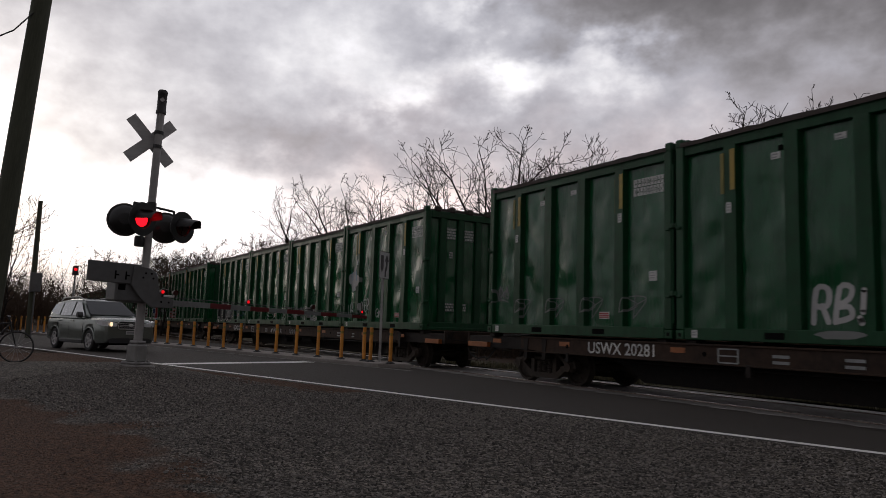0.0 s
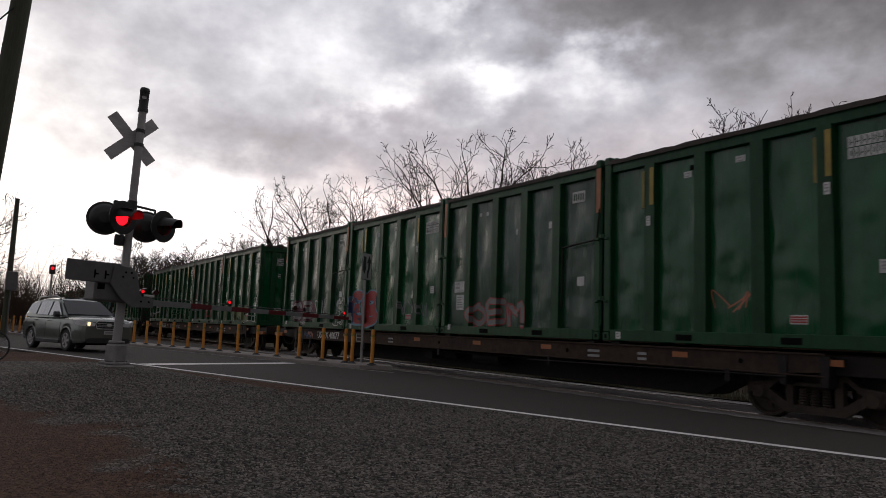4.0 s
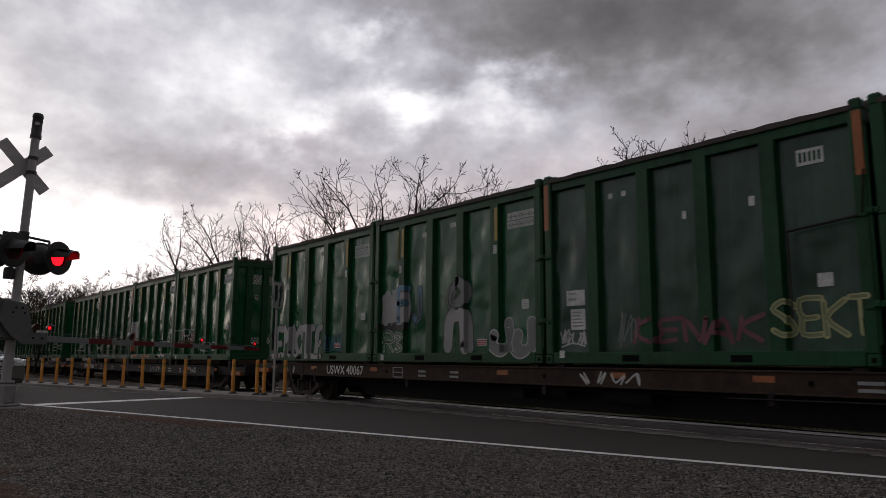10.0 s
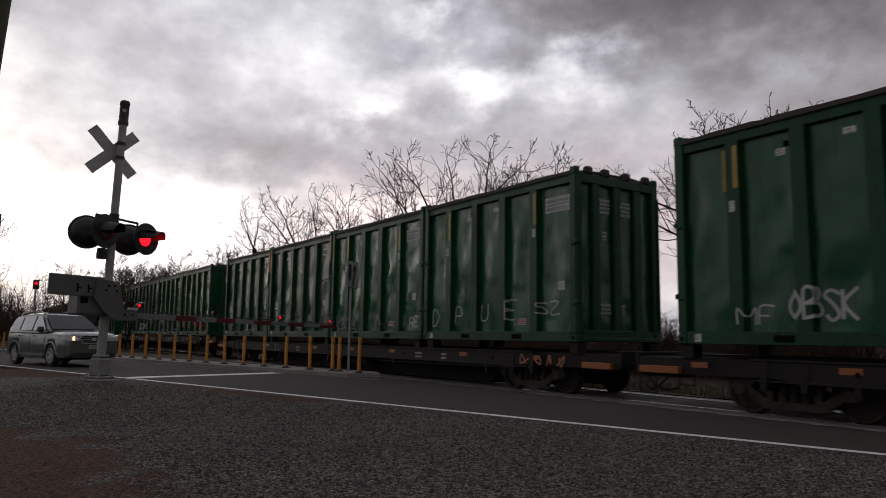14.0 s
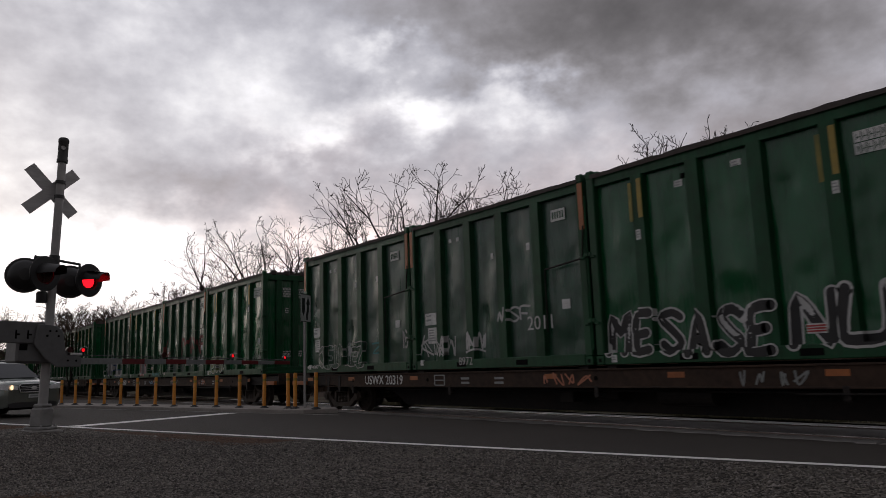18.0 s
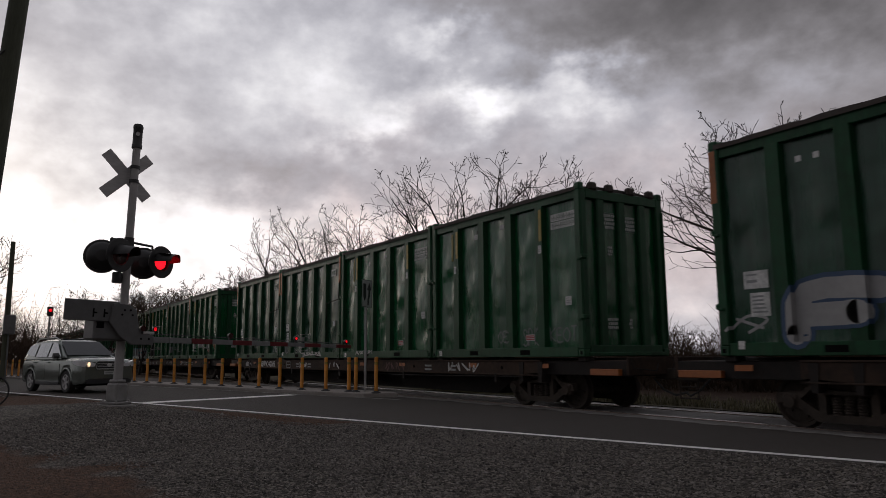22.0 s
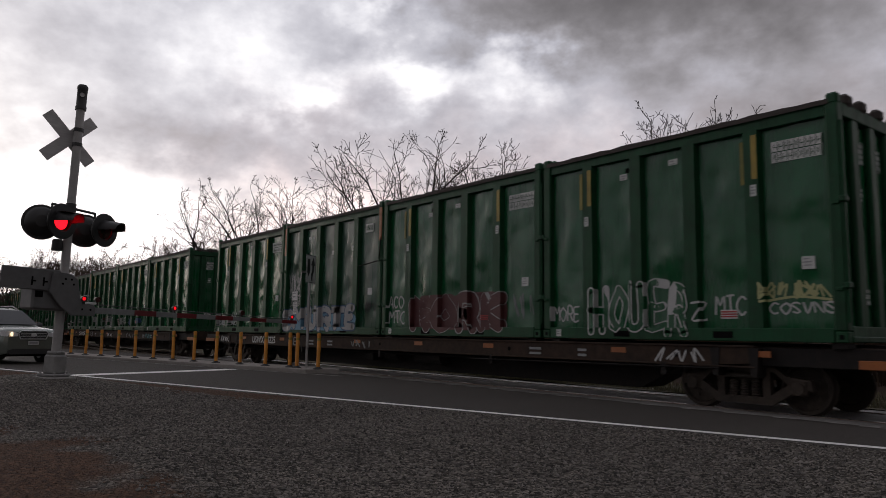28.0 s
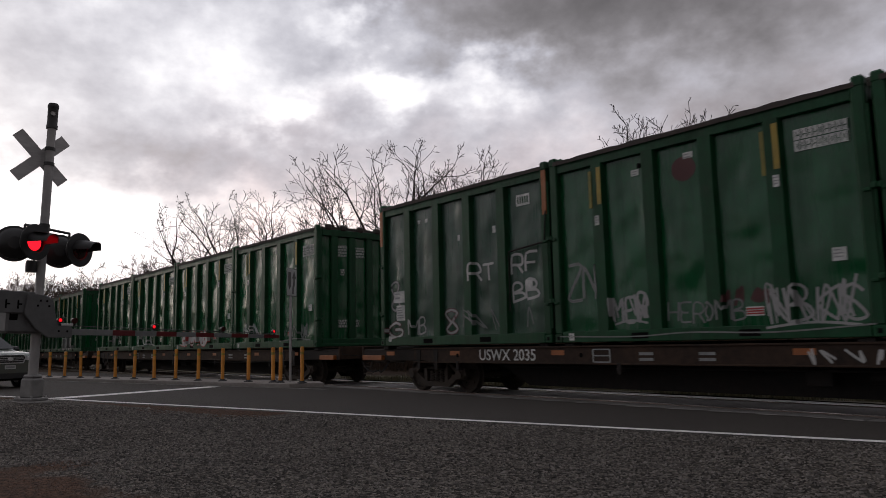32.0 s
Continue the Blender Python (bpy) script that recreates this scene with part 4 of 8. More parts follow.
def flatcar_thing(name, label, steel, dark, drop=0.0):
    """Origin under the leading container's front face, on the rails' level."""
    f = empty(name, Matrix(), label, "flatcar", "flatcars of the train")
    x1, x0 = DECK_OVER, -4 * PITCH - DECK_OVER
    dz = DECK_Z - RAIL_Z - drop
    bm = bmesh.new()
    box(bm, x0, x1, -1.1, 1.1, dz - 0.2, dz - 0.13, 0.01)
    part("deck", bm, steel, f)
    for s in (-1, 1):
        # the side sill runs between the body bolsters; narrower stubs carry the ends
        bm = bmesh.new()
        o = [(-23.3, dz - 0.40), (-22.2, dz - 0.47), (-2.6, dz - 0.47), (-1.5, dz - 0.40), (-1.5, dz - 0.13), (-23.3, dz - 0.13)]
        prism(bm, o, *sorted((s * 1.32, s * 1.2)))
        part("side_sill", bm, steel, f)
        for xa, xb in ((x0, -23.3), (-1.5, x1)):
            bm = bmesh.new()
            box(bm, xa, xb, *sorted((s * 1.19, s * 1.08)), dz - 0.44, dz - 0.14, 0.01)
            part("end_stub_sill", bm, dark, f)
        for ly, hy_, out in ((dz - 0.15, 0.035, 1.345), (dz - 0.48, 0.03, 1.34)):
            bm = bmesh.new()
            box(bm, -23.3, -1.5, *sorted((s * out, s * 1.3)), ly, ly + hy_, 0.006)
            part("flange", bm, steel, f)
        # body bolster ends over the trucks: tapered brackets that reach out to the sill
        for tx in TRUCKS:
            for q in (-0.34, 0.34):
                bm = bmesh.new()
                prism(bm, [(tx + q - 0.05, dz - 0.62), (tx + q + 0.05, dz - 0.62), (tx + q + 0.09, dz - 0.16), (tx + q - 0.09, dz - 0.16)], *sorted((s * 1.335, s * 0.9)))
                part("bolster_bracket", bm, dark, f)
        # container supports
        for k in range(5):
            for q in (-0.35, 0.35):
                if k in (0, 4) and q * (k - 2) > 0:
                    continue
                xx = min(max(-k * PITCH + q, -4 * PITCH + 0.2), -0.2)
                bm = bmesh.new()
                box(bm, xx - 0.12, xx + 0.12, *sorted((s * 1.27, s * 1.0)), dz - 0.15, dz + drop - 0.055, 0.015)
                part("container_pedestal", bm, dark, f)
        # jacking pads, rope holes and the stencilled panel
        for x in (-2.95, -7.2, -12.4, -17.9, -21.6) if s < 0 else ():
            bm = bmesh.new()
            rod(bm, (x, s * 1.31, dz - 0.30), (x, s * 1.326, dz - 0.30), 0.045, n=10)
            part("rope_hole", bm, M["hole"], f)
        bm = bmesh.new()
        rod(bm, (-2.1, s * 1.36, dz - 0.50), (-8.5, s * 1.36, dz - 0.56), 0.012, n=6)
        part("release_rod", bm, dark, f)
        bm = bmesh.new()
        for xa in (x0 + 0.12, x0 + 0.52) if s < 0 else (x1 - 0.12, x1 - 0.52):
            rod(bm, (xa, s * 1.24, dz - 0.44), (xa, s * 1.24, dz - 0.82), 0.014, n=6)
        for zz in (0.6, 0.8):
            xa = x0 + 0.12 if s < 0 else x1 - 0.52
            rod(bm, (xa, s * 1.24, dz - zz), (xa + 0.4, s * 1.24, dz - zz), 0.014, n=6)
        part("sill_step", bm, M["bogie"], f)
        for x in (-24.3, -21.7, -18.5, -13.6, -10.6, -7.9, -4.2, -1.4) if s < 0 else ():
            bm = bmesh.new()
            ya, yb = sorted((s * 1.325, s * 1.31))
            box(bm, x - 0.17, x + 0.17, ya, yb, dz - 0.30, dz - 0.20)
            part("reflector", bm, M["orange"], f, "faded orange reflector")
        for xa, xb in ((x0 + 0.14, x0 + 1.05), (0.06, 0.86)):
            bm = bmesh.new()
            box(bm, xa, xb, *sorted((s * 1.30, s * 1.18)), dz - 0.43, dz - 0.30, 0.008)
            part("end_strip", bm, M["orange"], f, "faded orange end reflector plate")
        for k in range(5 if s < 0 else 0):
            bm = bmesh.new()
            x = -3.2 - k * 4.6
            ya, yb = sorted((s * 1.345, s * 1.3))
            box(bm, x - 0.05, x + 0.05, ya, yb, dz - 0.6, dz - 0.44, 0.01)
            rod(bm, (x, s * 1.2, dz - 0.6), (x, s * 1.34, dz - 0.6), 0.06, n=8)
            part("tie_down", bm, dark, f)
        for k, (x, w) in enumerate(((-5.1, 0.22), (-6.4, 0.34), (-16.4, 0.3), (-15.2, 0.3)) if s < 0 else ()):
            bm = bmesh.new()
            ya, yb = sorted((s * 1.325, s * 1.31))
            for r in range(2):
                box(bm, x - w / 2, x + w / 2, ya, yb, dz - 0.40 + r * 0.1, dz - 0.35 + r * 0.1)
            tagged(part("stencil", bm, M["grey_ink"], f), kind="stuff")
        if s > 0:
            continue
        bm = bmesh.new()
        for xa in (-17.6, -17.2):
            box(bm, xa - 0.015, xa + 0.015, s * 1.322 - 0.006, s * 1.322 + 0.006, dz - 0.43, dz - 0.19)
        for za in (dz - 0.43, dz - 0.31, dz - 0.19):
            box(bm, -17.6, -17.2, s * 1.322 - 0.006, s * 1.322 + 0.006, za - 0.012, za + 0.012)
        part("stencil_panel", bm, M["grey_ink"], f)
    # centre sill, fish-bellied between the trucks
    bm = bmesh.new()
    prism(bm, [(x0 + 0.2, dz - 0.45), (-21.2, dz - 0.50), (-20.2, dz - 1.0), (-4.4, dz - 1.0), (-3.4, dz - 0.50), (x1 - 0.2, dz - 0.45), (x1 - 0.2, dz - 0.08), (x0 + 0.2, dz - 0.08)], -0.38, 0.38)
    part("centre_sill", bm, dark, f)
    bearer = None
    for k in range(10):
        bm = bmesh.new()
        box(bm, -0.05, 0.05, -1.2, 1.2, dz - 0.44, dz - 0.2)
        if bearer is None:
            bearer = mesh_from(bm, "cross_bearer", dark)
        else:
            bm.free()
        o = new("cross_bearer", bearer)
        o.parent, o.matrix_basis = f, pose(-3.9 - k * 1.87, 0, 0)
    bm = bmesh.new()
    rod(bm, (-10.2, -0.75, dz - 0.62), (-11.3, -0.75, dz - 0.62), 0.19, n=14)
    part("air_reservoir", bm, dark, f)
    bm = bmesh.new()
    rod(bm, (-12.3, -0.7, dz - 0.62), (-12.9, -0.7, dz - 0.62), 0.13, n=12)
    part("brake_cylinder", bm, dark, f)
    bm = bmesh.new()
    box(bm, -13.8, -13.4, -0.9, -0.6, dz - 0.8, dz - 0.5, 0.02)
    part("brake_valve", bm, dark, f)
    bm = bmesh.new()
    rod(bm, (-3.6, -0.9, dz - 0.55), (-20.5, -0.9, dz - 0.55), 0.025, n=6)
    part("brake_pipe", bm, dark, f)
    # couplers, hoses and draft gear
    for s, xe in ((1, x1), (-1, x0)):
        cp = None
        bm = bmesh.new()
        box(bm, *sorted((xe - s * 0.3, xe + s * 0.38)), -0.1, 0.1, dz - 0.52, dz - 0.3, 0.02)
        box(bm, *sorted((xe + s * 0.3, xe + s * 0.62)), -0.17, 0.12, dz - 0.56, dz - 0.26, 0.04)
        part("coupler", bm, M["bogie"], f)
        bm = bmesh.new()
        pts = [(xe - s * 0.1, -0.35, dz - 0.5), (xe + s * 0.15, -0.36, dz - 0.72), (xe + s * 0.4, -0.3, dz - 0.82), (xe + s * 0.62, -0.2, dz - 0.76)]
        for a, b in zip(pts, pts[1:]):
            rod(bm, a, b, 0.022, n=6)
        part("air_hose", bm, M["rubber"], f)
        bm = bmesh.new()
        box(bm, *sorted((xe - s * 0.06, xe + s * 0.02)), -1.2, 1.2, dz - 0.42, dz - 0.06, 0.01)
        part("end_sill", bm, steel, f)
        bm = bmesh.new()
        rod(bm, (xe + s * 0.03, -1.15, dz - 0.1), (xe + s * 0.1, -1.15, dz - 0.28), 0.012, n=6)
        rod(bm, (xe + s * 0.1, -1.15, dz - 0.28), (xe + s * 0.1, -0.5, dz - 0.34), 0.012, n=6)
        rod(bm, (xe + s * 0.1, -0.5, dz - 0.34), (xe + s * 0.03, -0.35, dz - 0.2), 0.012, n=6)
        part("uncoupling_lever", bm, dark, f)
    # trucks
    ws = wheelset_mesh()
    for tx in TRUCKS:
        tr = new("truck")
        tr.parent, tr.matrix_basis = f, pose(tx, 0, 0)
        for s in (-1, 1):
            bm = bmesh.new()
            y0, y1 = sorted((s * 1.06, s * 0.93))
            for o in ([(-1.14, 0.40), (-1.1, 0.56), (-0.72, 0.60), (-0.46, 0.80), (0.46, 0.80), (0.72, 0.60), (1.1, 0.56), (1.14, 0.40), (0.98, 0.40), (0.74, 0.48), (0.52, 0.66), (-0.52, 0.66), (-0.74, 0.48), (-0.98, 0.40)],
                      [(-0.98, 0.44), (-0.80, 0.50), (-0.40, 0.25), (0.40, 0.25), (0.80, 0.50), (0.98, 0.44), (0.48, 0.13), (-0.48, 0.13)],
                      [(-0.46, 0.2), (-0.34, 0.2), (-0.34, 0.7), (-0.46, 0.7)], [(0.34, 0.2), (0.46, 0.2), (0.46, 0.7), (0.34, 0.7)]):
                prism(bm, o, y0, y1)
            part("side_frame", bm, M["bogie"], tr)
            for k in (-0.19, 0.0, 0.19):
                bm = bmesh.new()
                turned(bm, [(0.0, 0.24)] + [(0.058 if z % 2 else 0.078, 0.24 + z * 0.021) for z in range(14)] + [(0.0, 0.54)], 10, Matrix.Translation((k, s * 1.0, 0)))
                part("spring", bm, M["bogie_pale"], tr)
            bm = bmesh.new()
            box(bm, -0.33, 0.33, *sorted((s * 1.10, s * 0.9)), 0.55, 0.62, 0.015)
            part("bolster_end", bm, M["bogie_pale"], tr)
            for ax in AXLES:
                bm = bmesh.new()
                box(bm, ax - 0.13, ax + 0.13, *sorted((s * 1.09, s * 0.94)), 0.31, 0.55, 0.03)
                part("bearing_adapter", bm, M["bogie"], tr)
            for ax in AXLES:
                bm = bmesh.new()
                rod(bm, (ax, s * 0.95, WHEEL_R), (ax, s * 1.12, WHEEL_R), 0.12, 0.1, n=12)
                part("axle_cap", bm, M["bogie"], tr)
        bm = bmesh.new()
        box(bm, -0.2, 0.2, -1.0, 1.0, 0.5, 0.74, 0.03)
        part("bolster", bm, M["bogie"], tr)
        for ax in AXLES:
            w = new("wheelset", ws)
            w.parent, w.matrix_basis = tr, pose(ax, 0, WHEEL_R)
    return f


LAB_NEW = "green steel waste container with yellow strips, on a flatcar"
LAB_OLD = "weathered green waste container with orange corner strips, on a flatcar"
NEW_C = [container_thing("waste_container", LAB_NEW, M["green"], M["green_dark"], "new", k) for k in (1, 2, 3)]
OLD_C = [container_thing("waste_container", LAB_OLD, M["green_old"], M["green_dark"], "old", k) for k in (4, 5)]
FLATS = [flatcar_thing("flatcar", "long rusty brown flatcar carrying four containers", M["frame"], M["frame_dark"]),
         flatcar_thing("flatcar", "long black flatcar carrying four containers on pedestals", M["frame_dark"], M["frame_dark"], 0.16)]

CARS = 17
OFFSET = [0.02, 0.02, 0.17, 0.22, 0.19, 0.43, 1.25, 1.89, 1.97, 2.05, 1.95, 2.07, 2.07] + [2.07] * 4
OLD = {(2, 1), (2, 3), (3, 1), (4, 1), (5, 2), (6, 2), (6, 3), (7, 2), (7, 3), (8, 1), (8, 3), (9, 2), (9, 3), (10, 1), (11, 2), (12, 3), (14, 1), (15, 2)}
NUMBERS = {0: "20281", 1: "20271", 2: "40077", 3: "20317", 4: "40067", 5: "638566", 7: "20319", 8: "20300", 9: "40105", 10: "40172", 11: "40225", 12: "2035"}


# the train surges and eases a little: metres ahead of its even run
SURGE = {0: -0.81, 1: -0.26, 2: -0.19, 3: -0.45, 3.5: -0.40, 5.5: 0.01, 6: 0.01, 7: -0.20, 8: -0.18, 9: 0.42, 10: 0.38, 11: -0.08, 12: 0.57, 13: 0.65, 14: 0.30, 14.5: 0.18, 16.5: 0.59, 17: 0.62, 18: -0.02, 19: 0.08, 20: 0.52,
         21: 0.32, 22: -0.03, 23: -0.11, 24: -0.01, 26.5: -0.06, 27: -0.20, 28: 0.06, 29: -0.02, 30: -0.63, 31: -0.62, 32: -0.40}


def train_x(t):
    """Where the leading container's front face of car 0 is at t seconds."""
    return 10.028 + 10.43275 * t + float(np.interp(t, list(SURGE), list(SURGE.values())))


TRAIN_TIMES = tuple(SURGE)
RUN, BOX, FLATCAR = [], {}, {}               # every thing that rides, with its place behind car 0's front
for n in range(CARS):
    back = -n * CAR_PITCH + OFFSET[n]
    kind = FLATS[1 if n in (5, 6) else 0]
    car = copy_thing(kind, Matrix()) if any(r[0] is kind for r in RUN) else kind
    FLATCAR[n] = car
    RUN.append((car, back, TRACK_Y, RAIL_Z))
    for j in range(4):
        pool, seeds = (OLD_C, (4, 5)) if (n, j) in OLD else (NEW_C, (1, 2, 3))
        k = (n * 5 + j * 2) % len(pool)
        proto = pool[k]
        c = copy_thing(proto, Matrix()) if any(r[0] is proto for r in RUN) else proto
        BOX[n, j] = (c, seeds[k])
        RUN.append((c, back - PITCH * (j + 0.5), TRACK_Y, DECK_Z))

# ---- the crossing signal and its gate ----
MAST = (-13.68, 2.18)
MAST_Z = 0.36
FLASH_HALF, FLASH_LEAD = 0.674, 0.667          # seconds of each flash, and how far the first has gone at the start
ADDED_FLAPS = []                                # added flaps: (part, hinge pose, True where it is lit first)


def lamp_head(parent, m, first):
    """A round lamp head that faces +x of m: a background disc, hood, an always glowing lens and an added flap that
    covers it to make it flash.
    """
    t = m @ pose(0, 0, 0, 0, 90, 0)
    bm = bmesh.new()
    turned(bm, [(0.0, -0.15), (0.1, -0.145), (0.2, -0.10), (0.25, -0.03), (0.25, 0.0), (0.288, 0.0), (0.295, 0.012), (0.288, 0.024), (0.17, 0.024), (0.165, -0.02), (0.0, -0.02)], 32, t)
    h = smooth(part("lamp_head", bm, M["black"], parent, "black round lamp housing and background"), 35)
    bm = bmesh.new()
    turned(bm, [(0.0, 0.004), (0.09, 0.0), (0.132, -0.012)], 24, t)
    part("lamp_lens", bm, M["red_lit"], h, "lit red signal lens")
    # hood: a half tube over the lens
    bm = bmesh.new()
    n = 14
    ring = []
    for i in range(n + 1):
        a = math.pi * (-0.02 + 1.04 * i / n)
        out = 0.40 - 0.05 * abs(math.cos(a)) ** 2
        ring.append([bm.verts.new(m @ Vector((x, r * math.cos(a), r * math.sin(a)))) for x, r in ((0.024, 0.178), (out, 0.118), (out, 0.112), (0.024, 0.170))])
    for a, b in zip(ring, ring[1:]):
        for k in range(4):
            bm.faces.new((a[k], a[(k + 1) % 4], b[(k + 1) % 4], b[k]))
    bmesh.ops.recalc_face_normals(bm, faces=bm.faces)
    smooth(part("hood", bm, M["black"], h))
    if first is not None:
        # the lens never goes out: an added flap gives its unlit look
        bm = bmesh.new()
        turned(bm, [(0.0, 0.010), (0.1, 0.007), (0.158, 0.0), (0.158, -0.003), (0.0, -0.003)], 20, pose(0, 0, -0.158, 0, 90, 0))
        s = part("shutter", bm, M["lens_flap"], h, "added dark red flap that hides the glowing lens")
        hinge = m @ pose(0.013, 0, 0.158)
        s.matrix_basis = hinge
        ADDED_FLAPS.append((s, hinge, first))
    return h


def crossing_signal():
    x, y = MAST
    sig = empty("crossing_signal", pose(x, y, MAST_Z, -1.3, 0, 0), "grey crossing mast with crossbuck, red flashers and lowered gate", "signal")
    H = 5.38 - MAST_Z

    def z(v):
        return v - MAST_Z

    bm = bmesh.new()
    turned(bm, [(0.076, z(0.7)), (0.075, z(2.1)), (0.070, z(2.14)), (0.068, z(4.93))], 20)
    smooth(part("mast", bm, M["galv"], sig))
    bm = bmesh.new()
    turned(bm, [(0.0, z(5.38)), (0.07, z(5.375)), (0.088, z(5.34)), (0.088, z(5.30)), (0.082, z(5.29)), (0.082, z(5.0)), (0.09, z(4.985)), (0.09, z(4.93)), (0.0, z(4.93))], 20)
    cap = smooth(part("mast_cap", bm, M["plastic"], sig, "dark cylindrical bell cap"))
    bm = bmesh.new()
    turned(bm, [(0.0, 0.0), (0.035, 0.0), (0.04, 0.01)], 14, pose(0.085, -0.012, z(5.18), 0, 90, 0))
    part("cap_window", bm, M["alu"], cap)
    for zz in (4.57, 4.31):
        bm = bmesh.new()
        turned(bm, [(0.074, z(zz - 0.03)), (0.082, z(zz - 0.03)), (0.082, z(zz + 0.03)), (0.074, z(zz + 0.03))], 20)
        box(bm, -0.16, -0.06, -0.03, 0.03, z(zz - 0.02), z(zz + 0.02))
        part("sign_clamp", bm, M["black"], sig)
    # the crossbuck, seen from behind
    turn = pose(-0.13, -0.11, z(4.43), 0, 0, 7)
    for k, a in ((0, 45), (1, -45)):
        bm = bmesh.new()
        box(bm, -0.004 - 0.006 * k, 0.002 - 0.006 * k, -0.535, 0.535, -0.103, 0.103, 0.0, turn @ pose(0, 0, 0, a, 0, 0))
        blade = part("crossbuck_blade", bm, M["alu"], sig, "bare aluminium back of a crossbuck blade")
    # flashers: two pairs back to back on a cross arm
    arm_dir = 34.0
    m = pose(0, 0.06, z(2.90), 0, 0, arm_dir)
    bm = bmesh.new()
    for s in (-1, 1):
        rod(bm, m @ Vector((0, 0, 0.30)), m @ Vector((0, s * 0.465, 0.30)), 0.022, n=8)
        rod(bm, m @ Vector((0, s * 0.465, 0.30)), m @ Vector((0, s * 0.465, 0.0)), 0.02, n=8)
        rod(bm, m @ Vector((-0.14, s * 0.465, 0.0)), m @ Vector((0.14, s * 0.465, 0.0)), 0.05, n=10)
    rod(bm, (0, 0, z(3.08)), (0, 0, z(3.28)), 0.085, n=14)
    part("flasher_arm", bm, M["black"], sig)
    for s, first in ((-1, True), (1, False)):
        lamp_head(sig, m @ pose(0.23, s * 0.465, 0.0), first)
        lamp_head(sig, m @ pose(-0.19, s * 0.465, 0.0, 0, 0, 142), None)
    bm = bmesh.new()
    turned(bm, [(0.0, 0.0), (0.08, 0.0), (0.085, 0.02), (0.085, 0.16), (0.07, 0.19), (0.0, 0.19)], 18, pose(0.02, -0.15, z(2.46)))
    rod(bm, (0, 0, z(2.56)), (0.02, -0.12, z(2.56)), 0.02, n=8)
    smooth(part("bell", bm, M["plastic"], sig, "grey warning bell"))
    # mechanism, counterweight and arm bracket; the road's cross direction is this frame's y
    g = pose(0, 0.07, 0, 0, 0, 15.33)
    bm = bmesh.new()
    box(bm, -0.26, 0.16, -0.62, 0.02, z(1.46), z(1.92), 0.03, g)
    mech = part("gate_mechanism", bm, M["cast"], sig, "grey gate mechanism housing")
    bm = bmesh.new()
    box(bm, 0.161, 0.17, -0.58, -0.46, z(1.66), z(1.76), 0, g)
    part("mechanism_window", bm, M["hole"], mech)
    sx = 0.20
    side = g @ pose(0, 0, 0, 0, 0, 90) @ Matrix.Diagonal((1, -1, 1, 1))
    bm = bmesh.new()
    prism(bm, [(-0.36, z(2.09)), (-0.06, z(2.07)), (0.05, z(1.99)), (0.12, z(1.66)), (0.39, z(1.56)), (0.39, z(1.40)), (0.0, z(1.39)), (-0.20, z(1.52)), (-0.40, z(1.76))], sx, sx + 0.045, side)
    bmesh.ops.bevel(bm, geom=bm.edges[:], offset=0.01, segments=1, affect="EDGES")
    br = part("arm_bracket", bm, M["cast"], sig, "cast grey gate arm bracket")
    for (yy, zz) in ((-0.16, 1.98), (-0.06, 1.98), (-0.20, 1.90), (-0.02, 1.90), (0.16, 1.5), (0.30, 1.5)):
        bm = bmesh.new()
        rod(bm, g @ Vector((sx - 0.002, yy, z(zz))), g @ Vector((sx + 0.052, yy, z(zz))), 0.018, n=8)
        part("bolt", bm, M["hole"], br)
    bm = bmesh.new()
    box(bm, sx - 0.05, sx - 0.006, -1.12, -0.22, z(1.77), z(2.12), 0.012, g)
    cw = part("counterweight", bm, M["cast"], sig, "flat grey counterweight slab")
    for yy in (-0.66, -0.48):
        bm = bmesh.new()
        box(bm, sx - 0.007, sx + 0.001, yy - 0.012, yy + 0.012, z(1.84), z(1.98), 0, g)
        box(bm, sx - 0.007, sx + 0.002, yy - 0.011, yy + 0.06, z(1.90), z(1.925), 0, g)
        part("slot", bm, M["hole"], cw)
    # gate arm: aluminium with red and pale sheeting
    L0, L1 = 0.37, 5.15
    arm_z = z(1.50)
    n = 11
    for k in range(n):
        bm = bmesh.new()
        a, b = L0 + (L1 - L0) * k / n, L0 + (L1 - L0) * (k + 1) / n
        h0 = 0.052 - 0.016 * k / n
        box(bm, -0.025, 0.025, a, b - 0.004, arm_z - h0, arm_z + h0, 0.004, g)
        part("gate_arm_section", bm, M["arm_red"] if k in (2, 4, 6, 8, 10) else M["arm_white"], sig)
    bm = bmesh.new()
    rod(bm, g @ Vector((0.03, L0, arm_z + 0.1)), g @ Vector((0.03, 4.9, arm_z + 0.06)), 0.008, n=6)
    part("lamp_cable", bm, M["black"], sig)

    def arm_lamp(yy, first, dz=0.13, dx=0.0):
        hm = g @ pose(dx, yy, arm_z + dz)
        bm = bmesh.new()
        turned(bm, [(0.0, -0.05), (0.04, -0.04), (0.046, 0.0), (0.048, 0.03), (0.034, 0.03), (0.034, 0.018), (0.0, 0.018)], 18, hm @ pose(0, 0, 0, 0, 90, 0))
        box(bm, -0.03, 0.02, -0.02, 0.02, -0.09, -0.05, 0, hm)
        lh = smooth(part("arm_lamp", bm, M["black"], sig, "small red gate lamp"))
        bm = bmesh.new()
        turned(bm, [(0.0, 0.034), (0.02, 0.03), (0.030, 0.02)], 16, hm @ pose(0, 0, 0, 0, 90, 0))
        part("lamp_lens", bm, M["red_small"], lh)
